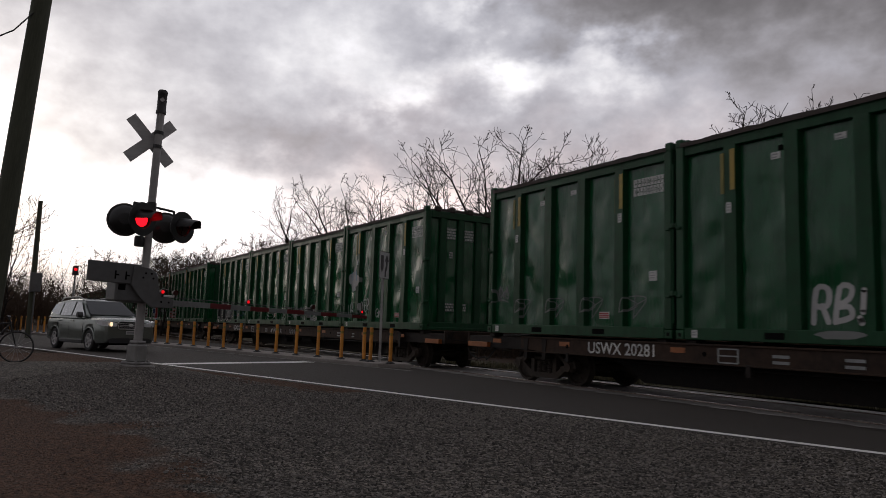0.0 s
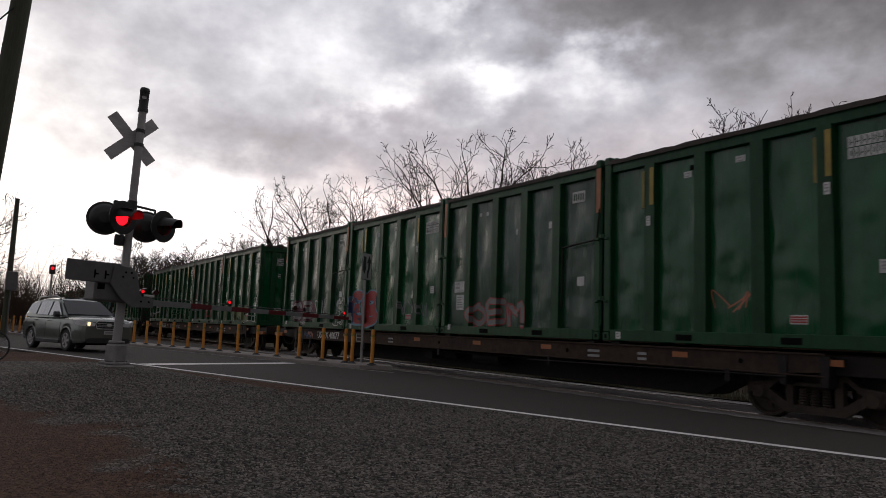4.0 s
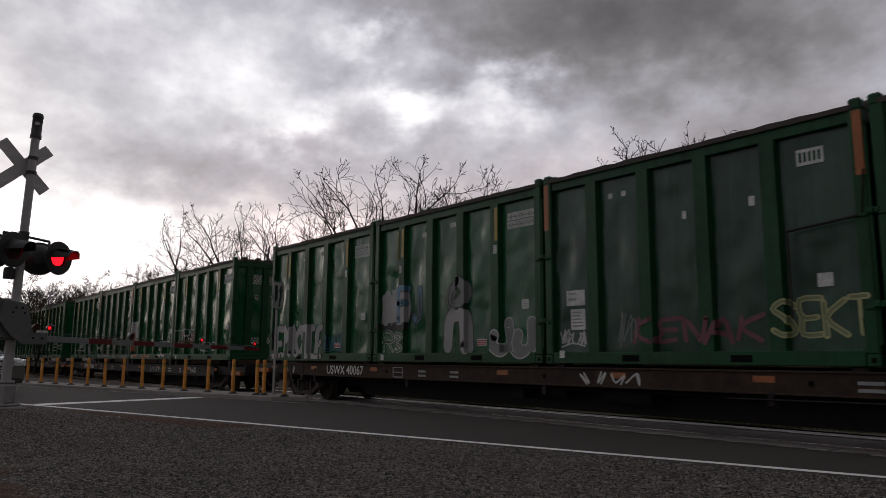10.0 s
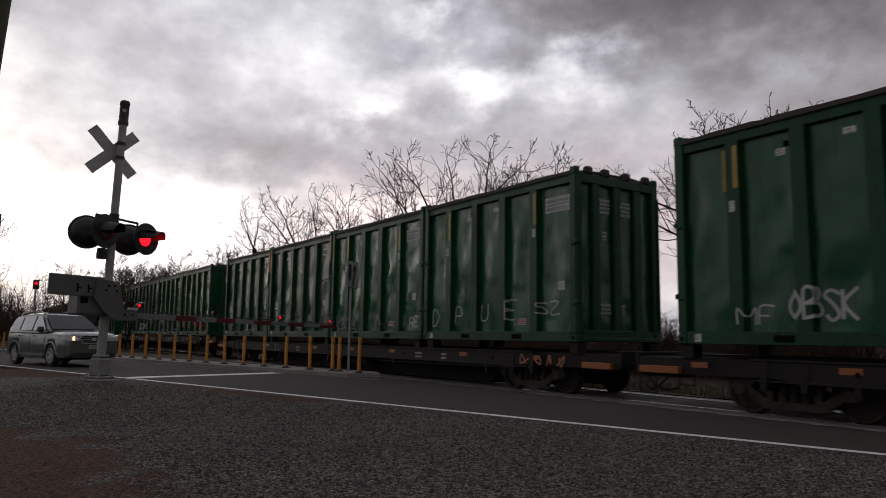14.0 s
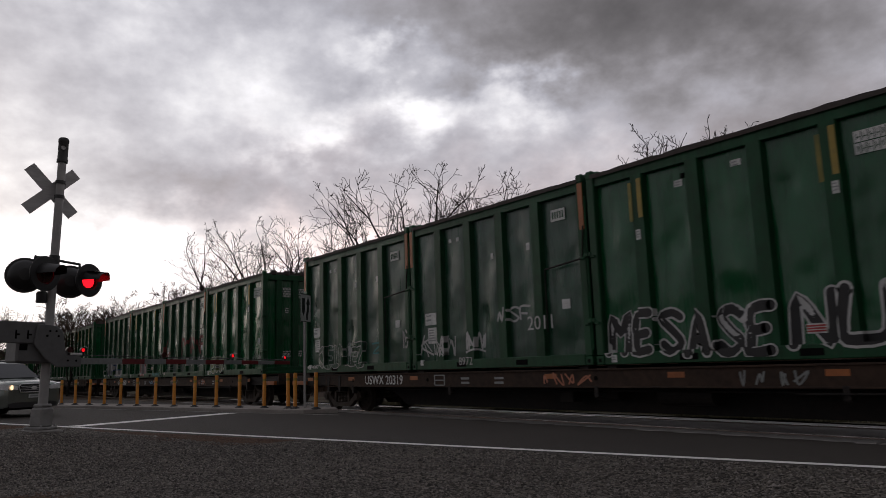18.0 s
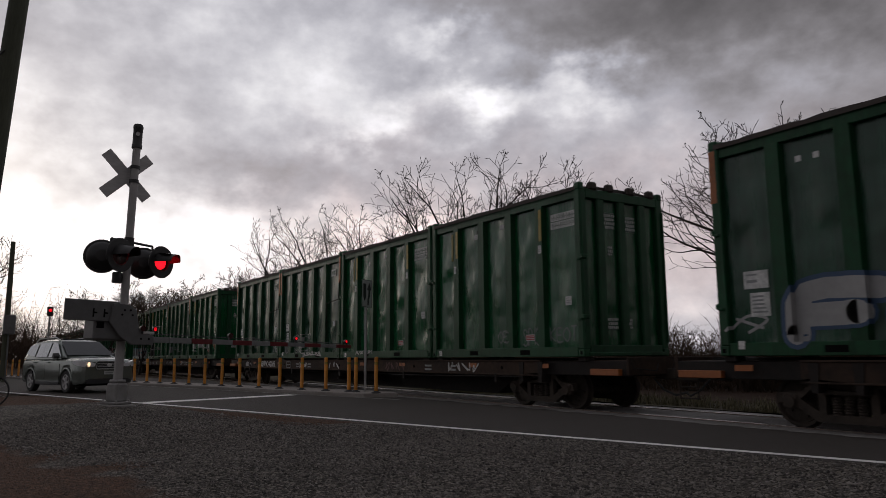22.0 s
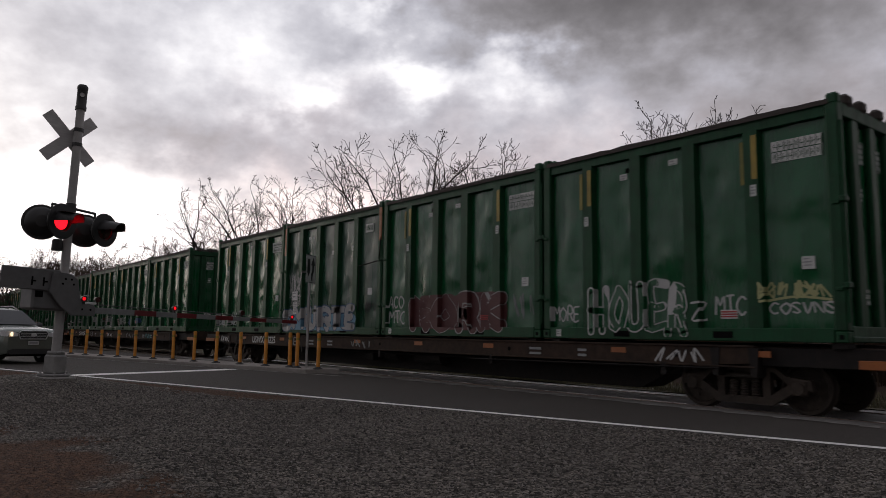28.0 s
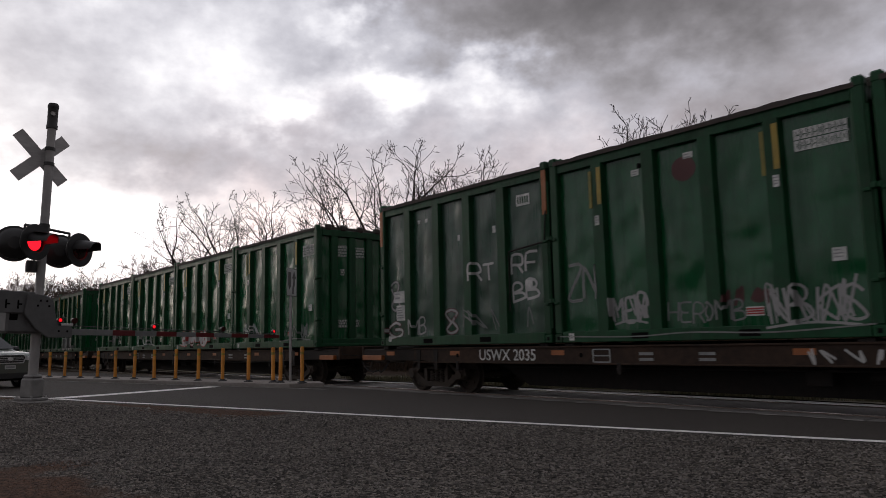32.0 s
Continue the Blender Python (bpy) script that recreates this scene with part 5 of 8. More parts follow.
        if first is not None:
            # a small added flap blanks this lens, which glows all the time
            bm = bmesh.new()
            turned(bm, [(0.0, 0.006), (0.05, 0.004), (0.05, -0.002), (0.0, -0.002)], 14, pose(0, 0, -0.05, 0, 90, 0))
            s = part("shutter", bm, M["lens_flap"], lh)
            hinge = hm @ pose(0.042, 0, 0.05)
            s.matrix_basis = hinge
            ADDED_FLAPS.append((s, hinge, first))

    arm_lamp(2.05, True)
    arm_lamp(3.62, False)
    arm_lamp(5.0, None, 0.11)
    bm = bmesh.new()
    box(bm, -0.06, 0.05, 0.16, 0.40, arm_z + 0.085, arm_z + 0.13, 0.012, g @ pose(0.2, 0, 0))
    part("lamp_junction", bm, M["white"], sig, "pale junction lamp bar")
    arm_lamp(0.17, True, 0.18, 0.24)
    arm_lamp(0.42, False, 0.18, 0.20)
    # cast base on a concrete footing
    bm = bmesh.new()
    box(bm, -0.13, 0.13, -0.13, 0.13, z(0.42), z(0.74), 0.03, pose(0, 0, 0, 0, 0, 35))
    box(bm, -0.105, 0.105, -0.105, 0.105, z(0.74), z(0.80), 0.02, pose(0, 0, 0, 0, 0, 35))
    box(bm, -0.18, 0.18, -0.18, 0.18, z(0.385), z(0.43), 0.012, pose(0, 0, 0, 0, 0, 35))
    part("mast_base", bm, M["base_grey"], sig, "boxy grey cast base on a flange")
    for k in range(4):
        bm = bmesh.new()
        a = math.pi / 4 + math.pi / 2 * k
        rod(bm, (0.20 * math.cos(a + 0.61), 0.20 * math.sin(a + 0.61), 0.0), (0.20 * math.cos(a + 0.61), 0.20 * math.sin(a + 0.61), 0.10), 0.02, n=6)
        part("anchor_bolt", bm, M["galv"], sig)
    bm = bmesh.new()
    box(bm, -0.25, 0.25, -0.25, 0.25, -0.45, 0.022, 0.02, pose(0, 0, 0, 0, 0, 15))
    part("footing", bm, M["concrete"], sig, "concrete footing")
    return sig


crossing_signal()

# ---- traffic island, posts and keep-right sign ----
def island():
    R = ROAD
    def edge(xr):
        return 4.66 + 0.039 * (-5.2 - xr)
    n = 60
    bm = bmesh.new()
    near, far = [], []
    for i in range(n + 1):
        xr = -5.45 - 42 * (i / n) ** 1.0
        k = min(1.0, (i / n) * 40 / 0.6)
        w = math.sqrt(max(0.0, 1 - (1 - k) ** 2))
        mid = edge(xr) + 0.55
        near.append((xr, mid - 0.55 * w)), far.append((xr, mid + 0.55 * w))
    loop = near[::-1] + far[1:]
    top = [bm.verts.new(R @ Vector((a, b, 0.222))) for a, b in loop]
    rim = [bm.verts.new(R @ Vector((a, b, 0.205))) for a, b in loop]
    foot = [bm.verts.new(R @ Vector((a, b, -0.05))) for a, b in loop]
    for v, (a, b) in zip(top, loop):
        v.co += (R @ Vector((-18, edge(a) + 0.55, 0.222)) - R @ Vector((-18, b, 0.222))) * 0.06
    bm.faces.new(top)
    for a, b in ((top, rim), (rim, foot)):
        for i in range(len(a)):
            j = (i + 1) % len(a)
            bm.faces.new((a[i], a[j], b[j], b[i]))
    bmesh.ops.recalc_face_normals(bm, faces=bm.faces)
    ob = new("traffic_island", mesh_from(bm, "traffic_island", M["kerb"]))
    tagged(ob, "raised concrete median with kerb edges", "median", kind="structure")

    def post_thing(first):
        if first:
            p = empty("delineator_post", Matrix(), "yellow flexible delineator post on the concrete median", "post", "yellow posts along the median")
            bm = bmesh.new()
            turned(bm, [(0.0, 0.0), (0.13, 0.0), (0.12, 0.022), (0.07, 0.04), (0.06, 0.06), (0.0, 0.06)], 16)
            part("foot", bm, M["rubber"], p, "black rubber foot")
            bm = bmesh.new()
            turned(bm, [(0.050, 0.04), (0.050, 0.72), (0.046, 0.735), (0.046, 0.80), (0.051, 0.815), (0.050, 0.90), (0.042, 0.93), (0.0, 0.935)], 14)
            smooth(part("tube", bm, M["post"], p))
            for zz in (0.735,):
                bm = bmesh.new()
                turned(bm, [(0.0455, zz), (0.0475, zz), (0.0475, zz + 0.065), (0.0455, zz + 0.065)], 14)
                part("band", bm, M["yellow"], p, "yellow reflective band")
            return p

    proto = post_thing(True)
    spots = [(-5.98, 0.28), (-6.82, 0.28), (-7.13, 0.30)] + [(-8.15 - k * 1.164, 0.28) for k in range(32)]
    for i, (xr, off) in enumerate(spots):
        w = R @ Vector((xr, edge(xr) + off, 0.218))
        m = pose(w.x, w.y, w.z, random.uniform(-1.2, 1.2), random.uniform(-1.2, 1.2), random.uniform(0, 360))
        if i == 0:
            proto.matrix_basis = m
        else:
            copy_thing(proto, m)
    # keep-right sign
    w = R @ Vector((-6.68, edge(-6.68) + 0.5, 0.218))
    s = empty("traffic_sign", pose(w.x, w.y, w.z, 0, 0, 37), "white traffic sign with a black arrow on a steel post", "sign")
    bm = bmesh.new()
    box(bm, -0.03, 0.03, -0.02, 0.02, 0.0, 3.030)
    part("sign_post", bm, M["galv"], s)
    bm = bmesh.new()
    box(bm, 0.03, 0.036, -0.3, 0.3, 2.280, 3.030, 0.0)
    board = part("sign_board", bm, M["sign_grey"], s, "greyish white sign board")
    for ya, yb, za, zb in ((-0.3, 0.3, 3.015, 3.030), (-0.3, 0.3, 2.280, 2.295), (-0.3, -0.285, 2.280, 3.030), (0.285, 0.3, 2.280, 3.030)):
        bm = bmesh.new()
        box(bm, 0.0365, 0.038, ya, yb, za, zb)
        part("border", bm, M["black"], board)
    bm = bmesh.new()
    o = [(-0.23, 2.920), (-0.23, 2.560), (-0.15, 2.440), (-0.06, 2.560), (-0.06, 2.920)]
    prism(bm, [(a, b) for a, b in o], 0.0365, 0.0385, pose(0, 0, 0, 0, 0, 90) @ Matrix.Diagonal((1, -1, 1, 1)))
    part("island_mark", bm, M["black"], board)
    bm = bmesh.new()
    o = [(0.02, 2.340), (0.11, 2.340), (0.11, 2.460), (0.18, 2.600), (0.18, 2.760), (0.26, 2.760), (0.13, 2.970), (0.0, 2.760), (0.08, 2.760), (0.08, 2.640), (0.02, 2.500)]
    prism(bm, o, 0.0365, 0.0385, pose(0, 0, 0, 0, 0, 90) @ Matrix.Diagonal((1, -1, 1, 1)))
    part("arrow", bm, M["black"], board)


island()

# ---- the waiting car ----
def loft(bm, sections, close=True):
    """Skins rings of points; every ring has the same number of points."""
    rings = [[bm.verts.new(p) for p in s] for s in sections]
    for a, b in zip(rings, rings[1:]):
        for i in range(len(a) - (0 if close else 1)):
            j = (i + 1) % len(a)
            bm.faces.new((a[i], a[j], b[j], b[i]))
    if close:
        bm.faces.new(rings[0][::-1]), bm.faces.new(rings[-1])
    bmesh.ops.recalc_face_normals(bm, faces=bm.faces)
    return bm


WHEEL_X, TYRE_R = 1.32, 0.345


def car_thing(m):
    car = empty("car", m, "grey-green estate car with one warm headlight lit, waiting on the road", "car")
    # lower body: stations of x, bottom, shoulder, top, half width; the bottom rises over the wheels
    st = np.array([(-2.27, 0.55, 0.82, 1.00, 0.70), (-2.22, 0.40, 0.84, 1.05, 0.80), (-2.05, 0.31, 0.87, 1.08, 0.865), (-1.3, 0.26, 0.89, 1.08, 0.895), (0.0, 0.25, 0.89, 1.07, 0.90),
                   (0.9, 0.25, 0.88, 1.08, 0.895), (1.4, 0.26, 0.89, 1.095, 0.89), (1.85, 0.27, 0.89, 1.065, 0.885), (2.08, 0.28, 0.87, 1.03, 0.865), (2.2, 0.30, 0.84, 0.995, 0.81), (2.265, 0.36, 0.76, 0.94, 0.72)])
    xs = sorted(set(np.round(np.concatenate([st[:, 0], np.linspace(-2.0, 2.0, 41), [c + k for c in (-WHEEL_X, WHEEL_X) for k in (-0.415, -0.41, 0.41, 0.415)]]), 3)))
    secs = []
    for x in xs:
        b, s, t, w = (float(np.interp(x, st[:, 0], st[:, k])) for k in (1, 2, 3, 4))
        for c in (-WHEEL_X, WHEEL_X):
            if abs(x - c) < 0.412:
                b = max(b, TYRE_R + math.sqrt(max(0.0, 0.41 ** 2 - (x - c) ** 2)))
        q = min(b + 0.10, s - 0.02)
        half = [(w * 0.95, b), (w, q), (w * 1.0, s), (w * 0.965, (s + t) / 2 + 0.02), (w * 0.87, t - 0.02), (w * 0.6, t + 0.012)]
        secs.append([(x, -y, zz) for y, zz in half] + [(x, 0, t + 0.02)] + [(x, y, zz) for y, zz in half[::-1]])
    smooth(part("body", loft(bmesh.new(), secs), M["carpaint"], car), 28)
    bm = bmesh.new()
    box(bm, -1.95, 1.95, -0.62, 0.62, 0.22, 0.80)
    part("underbody", bm, M["hole"], car, "dark underbody and wheel housings")
    # cabin
    cs = [(-2.22, 1.05, 1.08, 0.78, 0.77), (-2.05, 1.05, 1.40, 0.81, 0.68), (-1.88, 1.05, 1.60, 0.82, 0.63), (-1.2, 1.05, 1.675, 0.825, 0.62), (-0.4, 1.05, 1.70, 0.825, 0.62), (0.0, 1.05, 1.675, 0.825, 0.62), (0.2, 1.05, 1.61, 0.825, 0.63), (1.10, 1.08, 1.10, 0.81, 0.76)]
    secs = [[(x, -w, b), (x, -(w + v) / 2 - 0.015, (b + t) / 2), (x, -v, t - 0.03), (x, -v * 0.8, t), (x, 0, t + 0.015), (x, v * 0.8, t), (x, v, t - 0.03), (x, (w + v) / 2 + 0.015, (b + t) / 2), (x, w, b)] for x, b, t, w, v in cs]
    cabin = smooth(part("cabin", loft(bmesh.new(), secs), M["carpaint"], car), 28)
    bm = bmesh.new()
    box(bm, -1.1, -0.1, -0.42, 0.42, 1.69, 1.725, 0.012)
    part("sunroof", bm, M["glass_dark"], cabin, "dark glass sunroof")

    def pane(nm, pts):
        bm = bmesh.new()
        bm.faces.new([bm.verts.new(p) for p in pts])
        r = bmesh.ops.extrude_face_region(bm, geom=bm.faces[:])
        c = sum((Vector(p) for p in pts), Vector()) / len(pts)
        nrm = (Vector(pts[1]) - Vector(pts[0])).cross(Vector(pts[2]) - Vector(pts[0])).normalized()
        if nrm.dot(c - Vector((-0.5, 0, 1.1))) < 0:
            nrm.negate()
        for v in r["geom"]:
            if isinstance(v, bmesh.types.BMVert):
                v.co += nrm * 0.014
        bmesh.ops.recalc_face_normals(bm, faces=bm.faces)
        part(nm, bm, M["glass_side"] if "side" in nm or "quarter" in nm else M["glass_dark"], car)
    pane("windscreen", [(1.03, -0.75, 1.165), (1.03, 0.75, 1.165), (0.24, 0.61, 1.615), (0.24, -0.61, 1.615)])
    pane("rear_window", [(-2.17, 0.70, 1.16), (-2.17, -0.70, 1.16), (-1.96, -0.60, 1.54), (-1.96, 0.60, 1.54)])
    for s in (-1, 1):
        def gl(x, z):
            f = (z - 1.05) / 0.62
            return (x, s * (0.84 - 0.20 * f + 0.032 * math.sin(math.pi * min(max(f, 0), 1))), z)
        pane("front_side_window", [gl(0.80, 1.12), gl(-0.16, 1.12), gl(-0.16, 1.60), gl(0.16, 1.57)])
        pane("rear_side_window", [gl(-0.26, 1.12), gl(-1.10, 1.13), gl(-1.10, 1.58), gl(-0.26, 1.60)])
        pane("quarter_window", [gl(-1.20, 1.14), gl(-1.92, 1.22), gl(-1.80, 1.50), gl(-1.20, 1.57)])
        bm = bmesh.new()
        for a, b in (((-1.80, s * 0.56, 1.62), (-1.60, s * 0.57, 1.735)), ((-1.60, s * 0.57, 1.735), (-0.3, s * 0.57, 1.765)), ((-0.3, s * 0.57, 1.765), (0.02, s * 0.57, 1.67))):
            rod(bm, a, b, 0.02, n=8)
        part("roof_rail", bm, M["alu"], car, "raised roof rail")
        bm = bmesh.new()
        prism(bm, [(0.60, 1.08), (0.74, 1.06), (0.80, 1.14), (0.74, 1.24), (0.62, 1.25)], *sorted((s * 0.87, s * 1.04)))
        bmesh.ops.bevel(bm, geom=bm.edges[:], offset=0.02, segments=1, affect="EDGES")
        part("wing_mirror", bm, M["plastic"], car)
        bm = bmesh.new()
        box(bm, -0.87, 0.87, *sorted((s * 0.915, s * 0.85)), 0.235, 0.36, 0.02)
        part("sill_trim", bm, M["plastic"], car)
        for xx in (-WHEEL_X, WHEEL_X):
            # arch lip
            bm = bmesh.new()
            ring = []
            for k in range(13):
                a = math.pi * (0.03 + 0.94 * k / 12)
                ring.append([(xx + r * math.cos(a), s * y, TYRE_R + r * math.sin(a)) for r, y in ((0.40, 0.84), (0.40, 0.912), (0.445, 0.908), (0.45, 0.88))])
            loft(bm, ring)
            part("wheel_arch", bm, M["carpaint"], car)
            w = new("wheel")
            w.parent, w.matrix_basis = car, pose(xx, s * 0.785, TYRE_R, -90 * s, 0, 0)
            bm = bmesh.new()
            turned(bm, [(0.225, -0.10), (0.31, -0.11), (TYRE_R, -0.085), (TYRE_R, 0.085), (0.31, 0.11), (0.225, 0.10)], 28)
            smooth(part("tyre", bm, M["rubber"], w))
            bm = bmesh.new()
            turned(bm, [(0.0, 0.085), (0.05, 0.085), (0.06, 0.07), (0.06, 0.03), (0.0, 0.03)], 18)
            turned(bm, [(0.235, 0.105), (0.215, 0.105), (0.205, 0.05), (0.21, -0.09)], 28)
            for k in range(5):
                box(bm, 0.04, 0.22, -0.038, 0.038, 0.055, 0.098, 0.008, pose(0, 0, 0, 0, 0, 72 * k))
            part("rim", bm, M["alu"], w, "alloy rim")
        # headlight that wraps round the corner, with its lamp
        bm = bmesh.new()
        plan = [(1.74, 0.900, 0.925, 1.00), (1.96, 0.897, 0.87, 1.005), (2.12, 0.876, 0.835, 1.00), (2.232, 0.795, 0.815, 0.985), (2.29, 0.61, 0.81, 0.95), (2.298, 0.46, 0.82, 0.915)]
        loft(bm, [[(x, s * y, lo), (x, s * y, hi), (x - 0.16, s * (y - 0.10), hi), (x - 0.16, s * (y - 0.10), lo)] for x, y, lo, hi in plan])
        hl = smooth(part("headlight", bm, M["lamp_glass"], car, "clear wrap-round headlight"), 50)
        bm = bmesh.new()
        turned(bm, [(0.0, 0.018), (0.055, 0.013), (0.07, 0.0)], 14, pose(2.283, s * 0.62, 0.885, 0, 90, -s * 18))
        part("lamp_bulb", bm, M["lamp_warm"] if s < 0 else M["chrome"], hl, "warm lit lamp" if s < 0 else "unlit lamp")
        bm = bmesh.new()
        turned(bm, [(0.0, 0.02), (0.05, 0.015), (0.06, 0.0)], 14, pose(2.215, s * 0.66, 0.45, 0, 90, -s * 25))
        part("fog_lamp", bm, M["chrome"], car)
        for xx in (0.02, -0.98):
            bm = bmesh.new()
            box(bm, xx - 0.1, xx + 0.1, *sorted((s * 0.93, s * 0.885)), 0.94, 0.97, 0.008)
            part("door_handle", bm, M["carpaint"], car)
        for xx in (0.86, -0.21, -1.15):
            bm = bmesh.new()
            box(bm, xx - 0.003, xx + 0.003, *sorted((s * 0.9035, s * 0.86)), 0.37, 0.90)
            part("door_gap", bm, M["hole"], car)
    # nose
    o = [(-0.44, 0.91), (-0.37, 0.98), (0.37, 0.98), (0.44, 0.91), (0.38, 0.74), (-0.38, 0.74)]
    face = pose(0, 0, 0, 0, 0, 90) @ Matrix.Diagonal((1, -1, 1, 1))
    bm = bmesh.new()
    prism(bm, o, 2.20, 2.288, face)
    grille = part("grille", bm, M["plastic"], car, "dark hexagonal grille")
    bm = bmesh.new()
    for (a, b), (c, d) in zip(o, o[1:] + o[:1]):
        rod(bm, (2.292, a, b), (2.292, c, d), 0.014, n=6)
    part("grille_surround", bm, M["chrome"], grille, "chrome surround")
    for zz in (0.81, 0.86, 0.91):
        bm = bmesh.new()
        box(bm, 2.288, 2.298, -0.38, 0.38, zz - 0.006, zz + 0.006)
        part("grille_bar", bm, M["chrome"], grille)
    bm = bmesh.new()
    turned(bm, [(0.0, 0.014), (0.05, 0.012), (0.065, 0.0)], 16, pose(2.298, 0, 0.86, 0, 90, 0) @ Matrix.Diagonal((0.75, 1.35, 1, 1)))
    part("emblem", bm, M["chrome"], grille)
    bm = bmesh.new()
    prism(bm, [(-0.72, 0.40), (-0.58, 0.45), (0.58, 0.45), (0.72, 0.40), (0.66, 0.29), (-0.66, 0.29)], 2.10, 2.285, face)
    part("lower_bumper", bm, M["plastic"], car, "dark lower bumper")
    bm = bmesh.new()
    box(bm, 2.30, 2.312, -0.155, 0.155, 0.57, 0.68)
    pl = part("number_plate", bm, M["sign_grey"], car)
    bm = bmesh.new()
    box(bm, 2.3125, 2.3145, -0.12, 0.12, 0.60, 0.65)
    part("plate_bar", bm, M["grey_ink"], pl)
    for a, b in (((1.05, 0.25, 1.10), (0.80, -0.35, 1.255)), ((1.05, -0.3, 1.10), (0.92, -0.66, 1.18))):
        bm = bmesh.new()
        rod(bm, a, b, 0.012, n=6)
        part("wiper", bm, M["plastic"], car)
    return car


car_thing(ROAD @ pose(-16.95, 1.70, 0.12, 0, 0, 2.9) @ Matrix.Scale(0.985, 4))

# ---- bare trees ----
def tree_mesh(name, seed, height, stems=4, trunk=0.016, low=0.30, spread=0.6, lean=(0, 0), rise=0.05, slim=1.0, dense=0.85, twigs="twig"):
    """A bare tree: a short trunk, long crooked limbs that bend upwards, side branches along them and short twigs at last."""
    rng = random.Random(seed)
    limbs, fine = ([], []), ([], [])

    def tube(dst, a, b, r0, r1, n):
        d = (b - a).normalized()
        u = d.orthogonal().normalized()
        w = d.cross(u)
        base = len(dst[0])
        for c, r in ((a, r0), (b, r1)):
            for k in range(n):
                t = 2 * math.pi * k / n
                dst[0].append(c + (u * math.cos(t) + w * math.sin(t)) * r)
        for k in range(n):
            j = (k + 1) % n
            dst[1].append((base + k, base + j, base + n + j, base + n + k))

    def bent(d, ang, turn):
        ax = Vector((0, 0, 1)).cross(d)
        ax = ax.normalized() if ax.length > 0.05 else d.orthogonal().normalized()
        ax.rotate(Matrix.Rotation(turn, 3, d))
        nd = d.copy()
        nd.rotate(Matrix.Rotation(ang, 3, ax))
        return nd

    def limb(p, d, length, r, lev):
        n = (9, 7, 4, 2)[lev]
        q, dd, turn = p.copy(), d.copy(), rng.uniform(0, 6.28)
        for s in range(n):
            wob = (0.15, 0.21, 0.25, 0.25)[lev]
            dd = (dd + Vector((rng.gauss(0, wob), rng.gauss(0, wob), rng.gauss(0, wob * 0.7) + rise))).normalized()
            nq = q + dd * (length / n)
            r0, r1 = r * (1 - 0.82 * s / n), r * (1 - 0.82 * (s + 1) / n)
            tube(limbs if lev < 2 else fine, q, nq, max(r0, 0.0105 * slim), max(r1, 0.0085 * slim), (6, 5, 3, 3)[lev])
            q = nq
            if lev < 3 and s >= (1 if lev < 2 else 0) and rng.random() < (dense if lev else 0.95):
                side = length * ((1 - (s + 1) / n) * rng.uniform(0.40, 0.65) + rng.uniform(0.13, 0.22))
                nd = bent(dd, rng.uniform(0.45, 0.95), turn)
                turn += 2.4 + rng.gauss(0, 0.4)
                if nd.z < -0.1:
                    nd.z *= 0.3
                limb(q, nd.normalized(), side, r1 * 0.6, lev + 1)

    q, d = Vector((0, 0, -0.3)), Vector((lean[0], lean[1], 1)).normalized()
    r = height * trunk
    for s in range(4):
        d = (d + Vector((rng.gauss(0, 0.05), rng.gauss(0, 0.05), 0.05))).normalized()
        nq = q + d * (height * low / 4)
        tube(limbs, q, nq, r * (1 - 0.07 * s), r * (0.93 - 0.07 * s), 8)
        q = nq
    turn = rng.uniform(0, 6.28)
    for k in range(stems):
        nd = bent(d, spread * rng.uniform(0.45, 1.25), turn + 6.28 * k / stems + rng.uniform(-0.4, 0.4))
        limb(q - d * (height * low * 0.22 * rng.random()), nd, height * (1 - low) * rng.uniform(0.90, 1.0), r * rng.uniform(0.42, 0.52), 0)
    zs = sorted(v.z for v in fine[0])
    k = height / zs[-1]
    high = [v for v in limbs[0] + fine[0] if v.z > 0.6 * zs[-1]]
    off = sum(high, Vector()) / len(high) * k
    out = [(off.x, off.y)]
    for nm, (vs, fs), mat in (("limbs", limbs, M["bark"]), ("twigs", fine, M[twigs])):
        me = bpy.data.meshes.new(name + "_" + nm)
        me.from_pydata([tuple(v * k) for v in vs], [], fs)
        me.materials.append(mat)
        out.append(me)
    return out


def tree_thing(meshes, x, y, s=1.0, rz=0.0, label="bare leafless tree behind the track", group="bare trees"):
    """A tree whose crown stands over x, y."""
    (ox, oy), c, n = meshes[0], math.cos(radians(rz)) * s, math.sin(radians(rz)) * s
    x, y = x - ox * c + oy * n, y - ox * n - oy * c
    t = empty("tree", pose(x, y, float(ground_z(x, y)) - 0.05, 0, 0, rz) @ Matrix.Scale(s, 4), label, "tree", group)
    for nm, me in zip(("trunk", "crown"), meshes[1:]):
        o = new(nm, me)
        o.parent = t
    return t


TALL = [tree_mesh("tall_tree", 21 + k, 10, 7, 0.016, 0.42, 0.78, rise=0.05, slim=0.95, dense=0.66) for k in range(3)]
FORK = [tree_mesh("forked_tree", 61, 10, 5, 0.014, 0.30, 0.80, rise=0.05, slim=0.8, dense=0.66), tree_mesh("forked_tree", 77, 10, 5, 0.012, 0.25, 0.75, lean=(-0.15, 0.15), rise=0.06, slim=0.85, dense=0.7)]
ROW = [tree_mesh("row_tree", 131 + k, 6, 8, 0.016, 0.20, 0.9, rise=0.06, slim=0.95, dense=1.0, twigs="brush") for k in range(2)]
